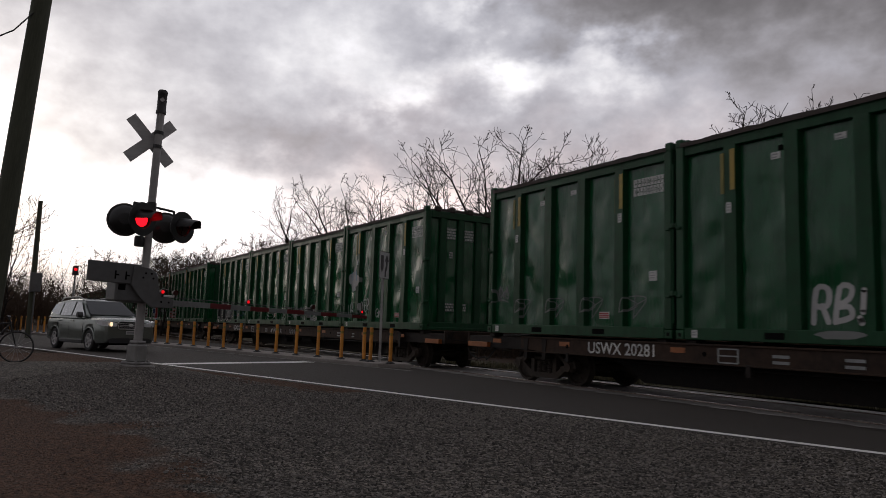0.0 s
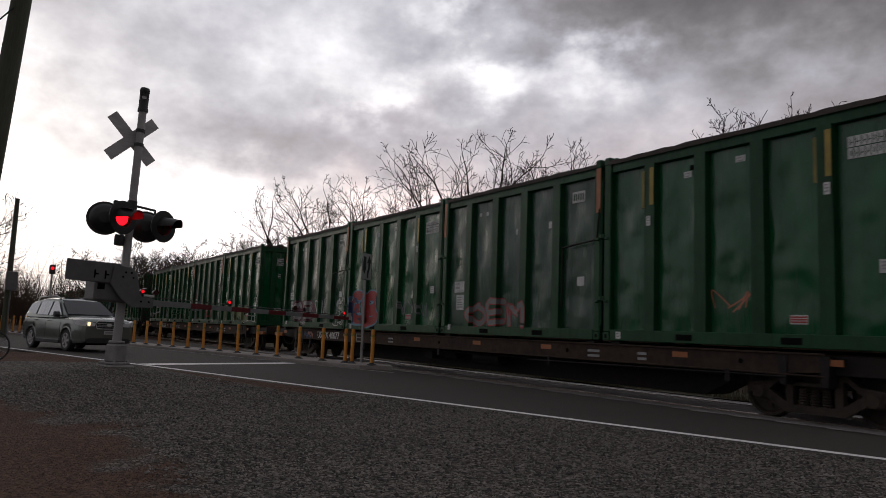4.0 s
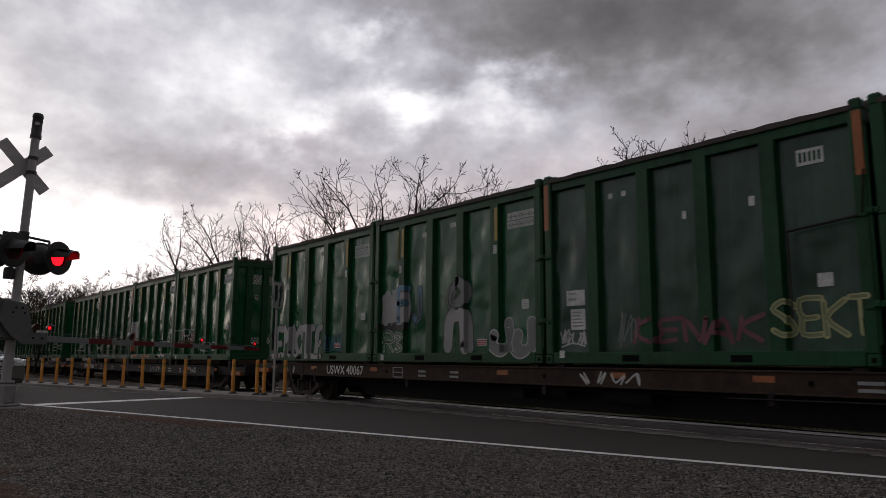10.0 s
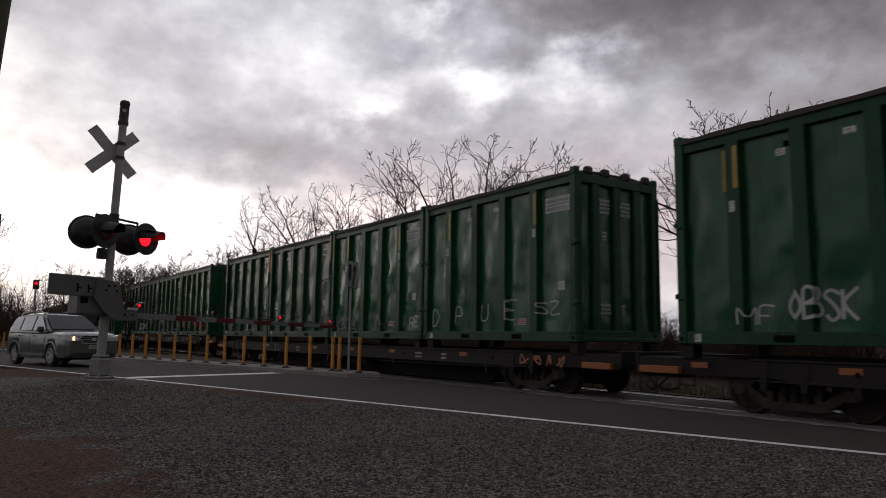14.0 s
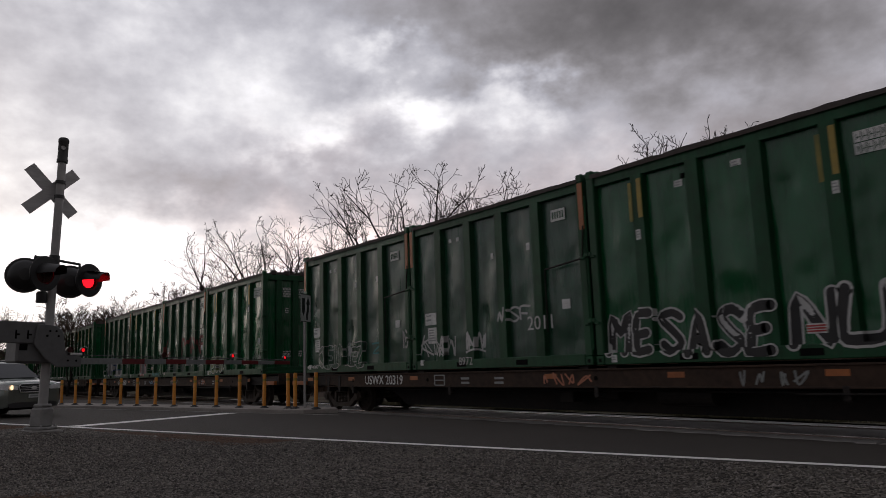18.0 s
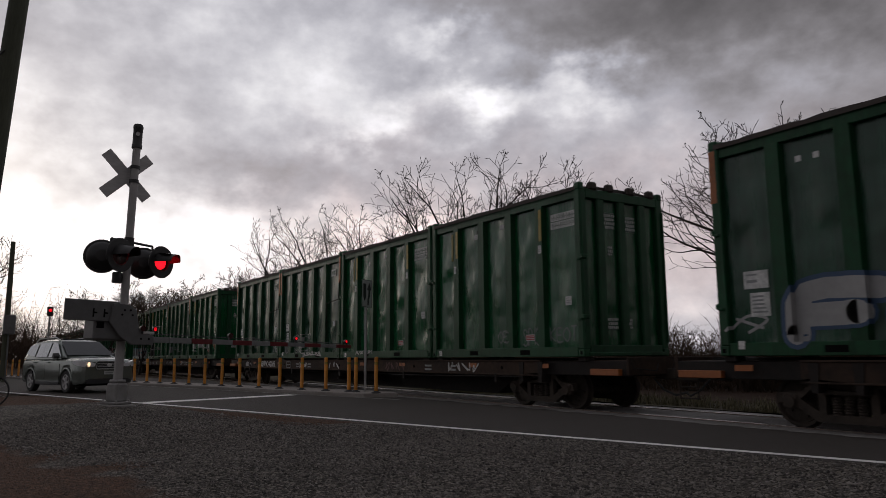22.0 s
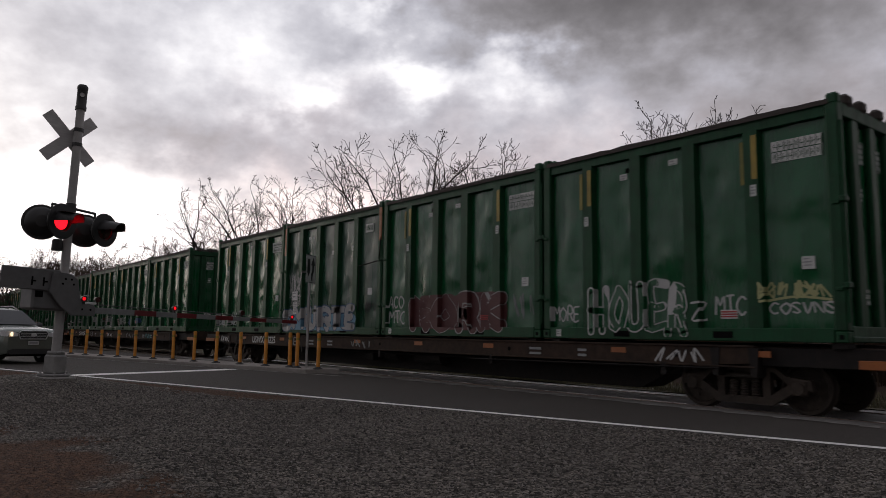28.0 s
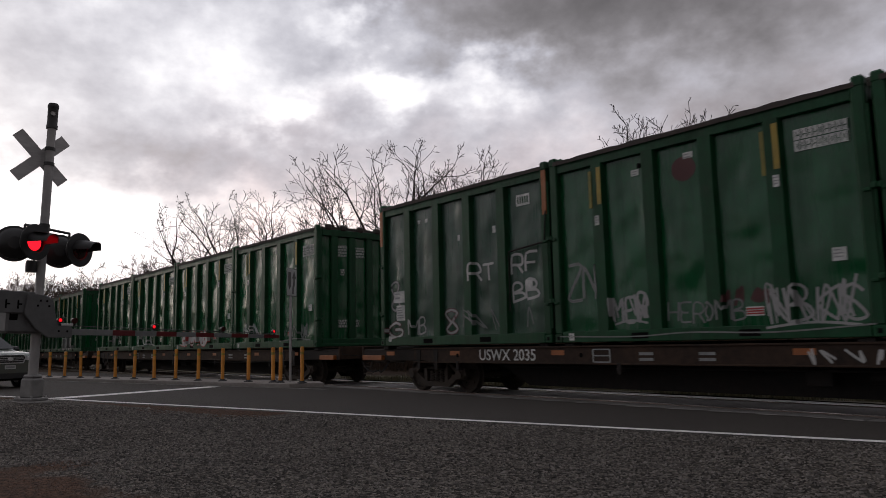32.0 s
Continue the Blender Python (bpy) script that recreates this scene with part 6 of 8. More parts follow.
SMALL = [tree_mesh("small_tree", 91 + k, 6, 7, 0.013, 0.22, 0.85, rise=0.06, slim=0.9, dense=0.9, twigs="brush") for k in range(2)]

for k, (kind, px, py, scale, turn, label) in enumerate([
        (TALL[2], -43.0, 29.6, 1.72, 40, ""),
        (TALL[1], -41.6, 32.4, 1.40, 290, ""),
        (TALL[0], -40.6, 34.9, 1.64, 200, ""),
        (TALL[1], -63.3, 24.6, 1.42, 10, ""),
        (TALL[2], -63.6, 29.1, 1.70, 80, ""),
        (TALL[0], -61.6, 33.2, 1.66, 150, ""),
        (TALL[0], -20.2, 30.9, 1.30, 200, "bare tree with a dark forked trunk"), (TALL[2], -20.6, 31.4, 1.32, 150, "bare tree with a dark forked trunk"), (TALL[1], -18.6, 30.4, 1.12, 250, "bare tree with a dark forked trunk"),
        (FORK[1], -12.4, 25.2, 0.68, 90, "bare tree with a bent dark trunk"),
        (FORK[0], -10.8, 24.9, 0.63, 20, "low bare tree with fine spreading twigs"),
        (FORK[0], -11.2, 24.7, 0.64, 190, "low bare tree with fine spreading twigs"),
        (FORK[1], -2.5, 27.5, 0.72, 250, "low bare tree with fine spreading twigs"),
        (ROW[0], -78, 24.0, 1.95, 0, ""), (ROW[1], -74, 26.5, 1.9, 100, ""),
        *[(ROW[k % 2], -82 - 7.5 * k - 2.5 * (k % 3), 27 - 0.35 * k + 4 * (k % 2), (1.65, 1.5, 1.7, 1.6, 1.55)[k % 5] * (1 + 0.06 * k), 47 * k, "bare leafless tree in the row behind the track") for k in range(10)],
        (SMALL[0], -59.5, 8.3, 1.22, 30, "small bare tree by the road"), (SMALL[1], -59.0, 11.5, 1.22, 200, "small bare tree by the road"),
        (SMALL[1], -44.7, -0.9, 1.30, 60, "small bare tree by the road"), (TALL[2], -46.5, -2.2, 0.85, 10, "bare tree by the road")]):
    tree_thing(kind, px, py, scale, turn, label or "bare leafless tree behind the track")


def woods(name, spots, label, mat, seed, hmin, hmax, spread, n_lo=26):
    """A far thicket: many thin stems and sprays in one mesh."""
    rng = np.random.default_rng(seed)
    vs, fs = [], []
    for x, y in spots:
        h = rng.uniform(hmin, hmax)
        z0 = float(ground_z(x, y)) - 0.2
        for k in range(n_lo):
            a, b = rng.uniform(-1, 1, 2) * spread
            hh = h * rng.uniform(0.35, 1.0)
            bx, by = x + a * 0.6, y + b * 0.6
            tx, ty = bx + rng.normal(0, 0.3) * hh, by + rng.normal(0, 0.3) * hh
            st = len(vs)
            r = 0.014 + 0.005 * hh
            mx, my = (bx + tx) / 2 + rng.normal(0, 0.1), (by + ty) / 2
            for (px, py, pz, rr) in ((bx, by, z0, r), (mx, my, z0 + hh * 0.55, r * 0.7), (tx, ty, z0 + hh, r * 0.2)):
                vs += [(px - rr, py - rr * 0.4, pz), (px + rr, py - rr * 0.4, pz), (px, py + rr, pz)]
            for s in (0, 3):
                for i in range(3):
                    j = (i + 1) % 3
                    fs.append((st + s + i, st + s + j, st + s + 3 + j, st + s + 3 + i))
            for q in range(12):
                f = rng.uniform(0.35, 1.0)
                cx, cy, cz = bx + (tx - bx) * f, by + (ty - by) * f, z0 + hh * f
                l = hh * rng.uniform(0.12, 0.34)
                an, el = rng.uniform(0, 2 * math.pi), rng.uniform(-0.1, 1.1)
                ex, ey, ez = cx + l * math.cos(an) * math.cos(el), cy + l * math.sin(an) * math.cos(el), cz + l * math.sin(el)
                st = len(vs)
                w = 0.011 + 0.002 * hh
                vs += [(cx - w, cy, cz), (cx + w, cy, cz), (cx, cy, cz + w), (ex, ey, ez)]
                fs += [(st, st + 1, st + 3), (st + 1, st + 2, st + 3), (st + 2, st, st + 3)]
    me = bpy.data.meshes.new(name)
    me.from_pydata(vs, [], fs)
    me.materials.append(mat)
    return tagged(new(name, me), label, "woods", kind="stuff")


rw = np.random.default_rng(5)
woods("far_field_edge", [(x, 66 + rw.uniform(-6, 10)) for x in np.linspace(-60, 50, 70)], "low brown woods beyond the field", M["brush"], 4, 2.0, 4.4, 2.6, 24)
woods("far_woods", [(x, 36 + 0.10 * -x + rw.uniform(-6, 10)) for x in np.linspace(-240, -52, 110)], "brown leafless woods beyond the track", M["brush"], 1, 5.0, 9.0, 3.0, 22)
woods("thicket", [(x, 27.5 + rw.uniform(-2.5, 7)) for x in np.linspace(-70, 22, 150)], "dark leafless thicket behind the track", M["brush"], 6, 1.6, 3.6, 2.0, 64)
woods("roadside_thicket", [(-46 - rw.uniform(0, 30), rw.uniform(-14, 0.5)) for _ in range(110)], "dark brown thicket beside the road", M["brush"], 8, 2.6, 5.2, 1.8, 60)
woods("road_woods", [(-78 - rw.uniform(0, 110), rw.uniform(-22, 14)) for _ in range(150)], "brown leafless woods along the road", M["brush"], 3, 4.5, 8.5, 3.0, 22)


# ---- poles and roadside things ----
def utility_pole():
    x, y = -12.6, -0.13
    p = empty("utility_pole", pose(x, y, float(ground_z(x, y)) - 0.02, -3.4, 0.0, 0), "weathered dark timber utility pole in soil", "pole")
    bm = bmesh.new()
    turned(bm, [(0.165, -0.2), (0.160, 0.5), (0.150, 4.0), (0.125, 9.0), (0.0, 9.05)], 20)
    smooth(part("shaft", bm, M["pole"], p))
    bm = bmesh.new()
    pts = [Vector((0.12, -0.08, 5.75)), Vector((0.05, -0.30, 5.42)), Vector((0.0, -0.75, 5.05)), Vector((-0.2, -3.0, 4.2))]
    for a, b in zip(pts, pts[1:]):
        rod(bm, a, b, 0.012, n=6)
    part("cable", bm, M["black"], p)


utility_pole()


def bicycle_wheel():
    x, y = -18.3, -0.08
    b = empty("bicycle", pose(x, y, float(ground_z(x, y)) + 0.01, 0, 0, 84), "dark bicycle standing beside the road", "bicycle")
    for cx in (0.5, -0.52):
        w = new("wheel")
        w.parent, w.matrix_basis = b, pose(cx, 0, 0.345, 88, 0, 0)
        bm = bmesh.new()
        turned(bm, [(0.325, -0.018), (0.345, 0.0), (0.325, 0.018), (0.31, 0.0), (0.325, -0.018)], 36)
        part("tyre", bm, M["rubber"], w)
        bm = bmesh.new()
        for k in range(14):
            a = 2 * math.pi * k / 14
            rod(bm, (0, 0, 0.02 * (-1) ** k), (0.31 * math.cos(a), 0.31 * math.sin(a), 0), 0.003, n=4)
        rod(bm, (0, 0, -0.05), (0, 0, 0.05), 0.02, n=8)
        part("spokes", bm, M["galv"], w)
    bm = bmesh.new()
    F = [((0.5, 0, 0.34), (0.34, 0.02, 0.85)), ((0.34, 0.02, 0.82), (-0.08, 0.0, 0.30)), ((0.34, 0.02, 0.85), (-0.2, 0.02, 0.82)), ((-0.08, 0, 0.3), (-0.24, 0.02, 0.95)), ((-0.08, 0, 0.3), (-0.52, 0, 0.34)), ((-0.2, 0.02, 0.8), (-0.52, 0, 0.34)), ((0.36, 0.02, 0.85), (0.3, 0.02, 1.0)), ((0.3, -0.25, 1.0), (0.3, 0.28, 1.0))]
    for a, c in F:
        rod(bm, a, c, 0.018, n=8)
    part("frame", bm, M["black"], b)
    bm = bmesh.new()
    box(bm, -0.36, -0.12, -0.06, 0.08, 0.95, 1.0, 0.02)
    part("saddle", bm, M["rubber"], b)


bicycle_wheel()


def far_pole():
    x, y = -39.7, 1.2
    p = empty("utility_pole", pose(x, y, float(ground_z(x, y))), "slim timber pole with a grey cabinet beside the road", "pole")
    bm = bmesh.new()
    turned(bm, [(0.14, -0.2), (0.13, 3.0), (0.10, 6.7), (0.0, 6.72)], 14)
    part("shaft", bm, M["pole"], p)
    bm = bmesh.new()
    box(bm, 0.05, 0.4, -0.15, 0.35, 2.3, 3.2, 0.03)
    part("cabinet", bm, M["cast"], p, "grey steel cabinet")
    bm = bmesh.new()
    rod(bm, (0.16, 0.1, 0.0), (0.16, 0.1, 2.3), 0.035, n=8)
    part("conduit", bm, M["cast"], p)


far_pole()


def far_signal(x, y, top):
    p = empty("railway_signal", pose(x, y, float(ground_z(x, y))), "far mast signal showing one red light", "signal")
    bm = bmesh.new()
    rod(bm, (0, 0, 0), (0, 0, top), 0.07, n=8)
    part("mast", bm, M["galv"], p)
    bm = bmesh.new()
    box(bm, -0.15, 0.15, -0.2, 0.2, top - 0.1, top + 0.62, 0.05)
    h = part("signal_head", bm, M["black"], p)
    bm = bmesh.new()
    turned(bm, [(0.0, 0.03), (0.09, 0.02), (0.12, 0.0)], 14, pose(0.155, 0.0, top + 0.35, 0, 90, 0))
    part("red_lamp", bm, M["red_small"], h, "lit red lamp")


far_signal(-59.7, 4.40, 4.25)


def evergreen(x, y, h, seed):
    rng = random.Random(seed)
    t = empty("conifer", pose(x, y, float(ground_z(x, y))), "dark evergreen tree behind the track", "tree")
    bm = bmesh.new()
    rod(bm, (0, 0, 0), (0, 0, h), h * 0.02, 0.02, n=8)
    part("trunk", bm, M["bark"], t)
    vs, fs = [], []
    for k in range(2600):
        z = h * (0.08 + 0.92 * rng.random() ** 1.2)
        rad = (1 - z / h) * h * 0.24 * (0.75 + 0.25 * math.sin(z * 5)) + 0.1
        a, r = rng.uniform(0, 6.283), rad * rng.uniform(0.3, 1.0)
        c = Vector((r * math.cos(a), r * math.sin(a), z - 0.25 * r))
        d = Vector((math.cos(a), math.sin(a), rng.uniform(-0.5, 0.2))) * rng.uniform(0.15, 0.4)
        u = Vector((-math.sin(a), math.cos(a), rng.uniform(-0.4, 0.4))) * 0.07
        s = len(vs)
        vs += [tuple(c - u), tuple(c + u), tuple(c + d)]
        fs.append((s, s + 1, s + 2))
    me = bpy.data.meshes.new("needles")
    me.from_pydata(vs, [], fs)
    me.materials.append(M["evergreen"])
    o = new("crown", me)
    o.parent = t


evergreen(-44.6, 40.0, 6.8, 3)


# ---- loose stones on the gravel ----
def stones(name, n, x0, x1, y0, y1, size, mat, label, keep, seed):
    rng = np.random.default_rng(seed)
    xs, ys = rng.uniform(x0, x1, n), rng.uniform(y0, y1, n)
    ok = keep(xs, ys)
    xs, ys = xs[ok], ys[ok]
    n = len(xs)
    zs = ground_z(xs, ys) + 0.02
    base = np.array([(1, 0, 0), (-1, 0, 0), (0, 1, 0), (0, -1, 0), (0, 0, 0.75), (0, 0, -0.75)], float)
    faces = np.array([(0, 2, 4), (2, 1, 4), (1, 3, 4), (3, 0, 4), (2, 0, 5), (1, 2, 5), (3, 1, 5), (0, 3, 5)])
    s = size * rng.lognormal(0, 0.3, (n, 1, 1))
    v = base[None] * s * rng.uniform(0.6, 1.3, (n, 6, 1)) * rng.uniform(0.7, 1.3, (n, 1, 3))
    a = rng.uniform(0, 6.283, n)
    ca, sa = np.cos(a)[:, None], np.sin(a)[:, None]
    vx, vy = v[..., 0] * ca - v[..., 1] * sa, v[..., 0] * sa + v[..., 1] * ca
    v = np.stack([vx + xs[:, None], vy + ys[:, None], v[..., 2] + zs[:, None] + s[:, :, 0] * 0.1], -1).reshape(-1, 3)
    f = (faces[None] + 6 * np.arange(n)[:, None, None]).reshape(-1, 3)
    me = bpy.data.meshes.new(name)
    me.from_pydata(v.tolist(), [], f.tolist())
    me.materials.append(mat)
    return tagged(new(name, me), label, "gravel", kind="stuff")


def stone_mat(name, lo, hi):
    m = bpy.data.materials.new(name)
    m.use_nodes = True
    nt = m.node_tree
    g, r = nt.nodes.new("ShaderNodeNewGeometry"), nt.nodes.new("ShaderNodeValToRGB")
    r.color_ramp.elements[0].color, r.color_ramp.elements[1].color = (*lo, 1), (*hi, 1)
    nt.links.new(g.outputs["Random Per Island"], r.inputs[0])
    b = nt.nodes["Principled BSDF"]
    nt.links.new(r.outputs[0], b.inputs["Base Color"])
    b.inputs["Roughness"].default_value = 0.85
    return m


M["stone"] = stone_mat("gravel_stones", (0.022, 0.020, 0.018), (0.23, 0.21, 0.19))
M["leaf"] = stone_mat("fallen_leaves", (0.04, 0.02, 0.013), (0.15, 0.10, 0.07))
stones("gravel_stones", 90000, -13, 4, -2, 8.5, 0.0112, M["stone"], "loose dark grey crushed stones", gravel_edge, 1)
stones("leaf_litter", 16000, -20, -3.4, -4, 3.5, 0.0065, M["leaf"], "reddish brown fallen leaves and clods", lambda x, y: ~gravel_edge(x, y), 2)



def grass_tufts(n, seed):
    """Dry tufts on the bank behind the track: thin bent blades in clumps."""
    rng = random.Random(seed)
    vs, fs = [], []
    for _ in range(n):
        cx, cy = rng.uniform(-26, 10), 15.3 + 5.0 * rng.random() ** 1.3
        h = rng.uniform(0.10, 0.32)
        for _ in range(14):
            a, lean, w = rng.uniform(0, 6.28), rng.uniform(0.1, 0.6), rng.uniform(0.006, 0.011)
            x, y = cx + rng.gauss(0, 0.09), cy + rng.gauss(0, 0.09)
            z = float(ground_z(x, y)) + 0.02
            dx, dy, k, b = math.cos(a), math.sin(a), h * rng.uniform(0.6, 1.2), len(vs)
            vs += [(x - dy * w, y + dx * w, z), (x + dy * w, y - dx * w, z), (x + dx * lean * k * 0.4 + dy * w * 0.8, y + dy * lean * k * 0.4 - dx * w * 0.8, z + k * 0.6), (x + dx * lean * k * 0.4 - dy * w * 0.8, y + dy * lean * k * 0.4 + dx * w * 0.8, z + k * 0.6), (x + dx * lean * k, y + dy * lean * k, z + k)]
            fs += [(b, b + 1, b + 2, b + 3), (b + 3, b + 2, b + 4)]
    me = bpy.data.meshes.new("dry_grass")
    me.from_pydata(vs, [], fs)
    me.materials.append(M["straw"])
    tagged(new("dry_grass", me), "dry yellowish grass tufts on the bank behind the track", "grass", kind="stuff")


M["straw"] = stone_mat("dry_grass_blades", (0.040, 0.038, 0.020), (0.16, 0.14, 0.075))
grass_tufts(1500, 12)

# ---- lettering on the flatcars ----
for n, num in NUMBERS.items():
    me = text_mesh("USWX " + num, 0.34, 0.004)
    me.materials.append(M["white"])
    o = new("lettering", me)
    o.parent = FLATCAR[n]
    dz = DECK_Z - RAIL_Z - (0.16 if n in (5, 6) else 0.0)
    o.matrix_basis = pose(-19.97, -1.326, dz - 0.305, 90, 0, 0)


# ---- spray paint on the containers ----
def spline(pts, n=7, closed=False):
    """A smooth line through the points."""
    P = [Vector(p) for p in pts]
    out = []
    m = len(P)
    for i in range(m if closed else m - 1):
        a, b, c, d = (P[(i - 1) % m], P[i], P[(i + 1) % m], P[(i + 2) % m]) if closed else (P[max(i - 1, 0)], P[i], P[i + 1], P[min(i + 2, m - 1)])
        for k in range(n):
            t = k / n
            out.append(0.5 * ((2 * b) + (c - a) * t + (2 * a - 5 * b + 4 * c - d) * t * t + (3 * b - a - 3 * c + d) * t ** 3))
    if not closed:
        out.append(P[-1])
    return out


def lay(x, z, lift):
    """A point of a sprayed shape, still flat: along, off the skin, up."""
    return (min(max(x, -CL / 2 + 0.01), CL / 2 - 0.01), lift, min(max(z, 0.01), CH - 0.03))


def ribbon(vs, fs, line, width, lift):
    """A painted stroke."""
    pts = [Vector((p[0], p[1])) for p in line]
    fine = []
    for p, q in zip(pts, pts[1:]):
        n = max(1, int((q - p).length / 0.06))
        fine += [p.lerp(q, i / n) for i in range(n)]
    fine.append(pts[-1])
    lanes = max(1, int(width / 0.09))
    base, m = len(vs), len(fine)
    for i, p in enumerate(fine):
        d = fine[min(i + 1, m - 1)] - fine[max(i - 1, 0)]
        d = d.normalized() if d.length > 1e-6 else Vector((1, 0))
        for k in range(lanes + 1):
            o = (k / lanes - 0.5) * width
            vs.append(lay(p.x - d.y * o, p.y + d.x * o, lift))
    for i in range(m - 1):
        for k in range(lanes):
            a = base + i * (lanes + 1) + k
            fs.append((a, a + 1, a + lanes + 2, a + lanes + 1))
    if width > 0.07:                           # round ends, as a can leaves them
        for c in (fine[0], fine[-1]):
            base = len(vs)
            vs += [lay(c.x + width / 2 * math.cos(math.pi * k / 6), c.y + width / 2 * math.sin(math.pi * k / 6), lift) for k in range(12)]
            fs.append(tuple(range(base, base + 12)))


def filled(vs, fs, line, lift):
    """A painted patch inside a round outline."""
    c = sum((Vector((p[0], p[1])) for p in line), Vector((0, 0))) / len(line)
    m = len(line)
    rings = max(5, int(max((Vector((p[0], p[1])) - c).length for p in line) / 0.1))
    base = len(vs)
    vs.append(lay(c.x, c.y, lift))
    for k in range(1, rings + 1):
        for p in line:
            q = c + (Vector((p[0], p[1])) - c) * (k / rings)
            vs.append(lay(q.x, q.y, lift))
    for i in range(m):
        j = (i + 1) % m
        fs.append((base, base + 1 + j, base + 1 + i))
        for k in range(rings - 1):
            a, b = base + 1 + k * m, base + 1 + (k + 1) * m
            fs.append((a + i, a + j, b + j, b + i))


TURN = {x: 1 if i % 2 == 0 else -1 for i, x in enumerate(EDGES)}       # which way the hollow lies


def cut(poly, axis, at):
    """The two halves of a flat outline, below and above a line across one axis."""
    lo, hi = [], []
    for p, q in zip(poly, poly[1:] + poly[:1]):
        (lo if p[axis] <= at else hi).append(p)
        if (p[axis] - at) * (q[axis] - at) < 0:
            f = (at - p[axis]) / (q[axis] - p[axis])
            c = [p[i] + (q[i] - p[i]) * f for i in range(3)]
            c[axis] = at
            lo.append(tuple(c)), hi.append(tuple(c))
    return lo, hi


def paint(where, vs, fs, mat):
    """Lays flat sprayed shapes over ribs, hollows and rails, round the ribs' edges too."""
    if not fs:
        return
    seed = BOX[where][1]
    out, faces, known = [], [], {}

    def index(p):
        key = tuple(round(v, 5) for v in p)
        if key not in known:
            known[key] = len(out)
            out.append(p)
        return known[key]

    for f in fs:
        pieces, walls = [[vs[i] for i in f]], []
        for axis, lines in ((2, (FOOT, CH - HEAD)), (0, EDGES)):
            for at in lines:
                if not any(min(p[axis] for p in q) < at < max(p[axis] for p in q) for q in pieces):
                    continue
                done = []
                for q in pieces:
                    lo, hi = cut(q, axis, at)
                    done += [h for h in (lo, hi) if len(h) > 2]
                    if axis == 0 and len(lo) > 2 and len(hi) > 2:
                        zs = [p[2] for p in lo if abs(p[0] - at) < 1e-6]
                        if len(zs) > 1:
                            walls.append((at, min(zs), max(zs), q[0][1]))
                pieces = done
        for q in pieces:
            c = [sum(p[i] for p in q) / len(q) for i in (0, 2)]
            ids = []
            for x, lift, z in q:
                x2, z2 = x + math.copysign(1e-4, c[0] - x), z + math.copysign(1e-4, c[1] - z)
                ids.append(index((x + TURN.get(x, 0) * lift, FACE + skin(x2, z2, seed) - lift - (0.004 if abs(x) > CL / 2 - 0.2 else 0.0), z)))
            ids = list(dict.fromkeys(ids))
            if len(ids) > 2:
                faces.append(tuple(ids))
        for at, z0, z1, lift in walls:
            if FOOT < (z0 + z1) / 2 < CH - HEAD and z1 - z0 > 0.001:
                x = at + TURN[at] * lift
                faces.append(tuple(index((x, y - lift, z)) for y, z in ((FACE, z0), (FACE, z1), (FACE + RIB_D, z1), (FACE + RIB_D, z0))))
    me = bpy.data.meshes.new("spray_paint")
    me.from_pydata(out, [], faces)
    me.materials.append(M[mat])
    o = tagged(new("spray_paint", me), kind="stuff")
    o.parent = BOX[where][0]


def span(x0, x1):
    return -CL / 2 + CL * x0, -CL / 2 + CL * x1


def tag(where, x0, x1, z0, z1, mat="gw", letters=4, width=0.035, seed=0):
    """A quick hand style: looping strokes, letter by letter."""
    rng = random.Random((where[0] * 7 + where[1]) * 31 + seed + int(x0 * 100))
    a, b = span(x0, x1)
    vs, fs = [], []
    w = (b - a) / letters
    for k in range(letters):
        for s in range(rng.choice((1, 2, 2))):
            pts = [(a + (k + rng.uniform(-0.1, 1.1)) * w, z0 + (z1 - z0) * (i % 2 * 0.75 + rng.uniform(0.0, 0.3))) for i in range(rng.choice((3, 4, 5)))]
            ribbon(vs, fs, spline(pts), width * rng.uniform(0.8, 1.2), 0.006)
    if rng.random() < 0.5:
        ribbon(vs, fs, spline([(a, z0 - 0.03), ((a + b) / 2, z0 + 0.04), (b, z0 - 0.02)]), width, 0.006)
    paint(where, vs, fs, mat)


SWEEPS = [[(0.05, 0.0), (0.15, 0.8), (0.5, 1.0), (0.85, 0.8), (0.95, 0.0)], [(0.1, 1.0), (0.12, 0.25), (0.5, 0.0), (0.9, 0.25), (0.72, 0.65)], [(0.5, 1.0), (0.1, 0.6), (0.15, 0.1), (0.6, 0.0), (0.92, 0.45), (0.75, 0.92), (0.45, 1.0)],
          [(0.85, 0.9), (0.3, 0.95), (0.2, 0.6), (0.75, 0.45), (0.8, 0.1), (0.1, 0.05)], [(0.1, 0.05), (0.2, 0.95), (0.5, 0.3), (0.8, 0.95), (0.9, 0.05)], [(0.2, 0.0), (0.15, 1.0), (0.8, 0.85), (0.3, 0.5), (0.9, 0.05)]]


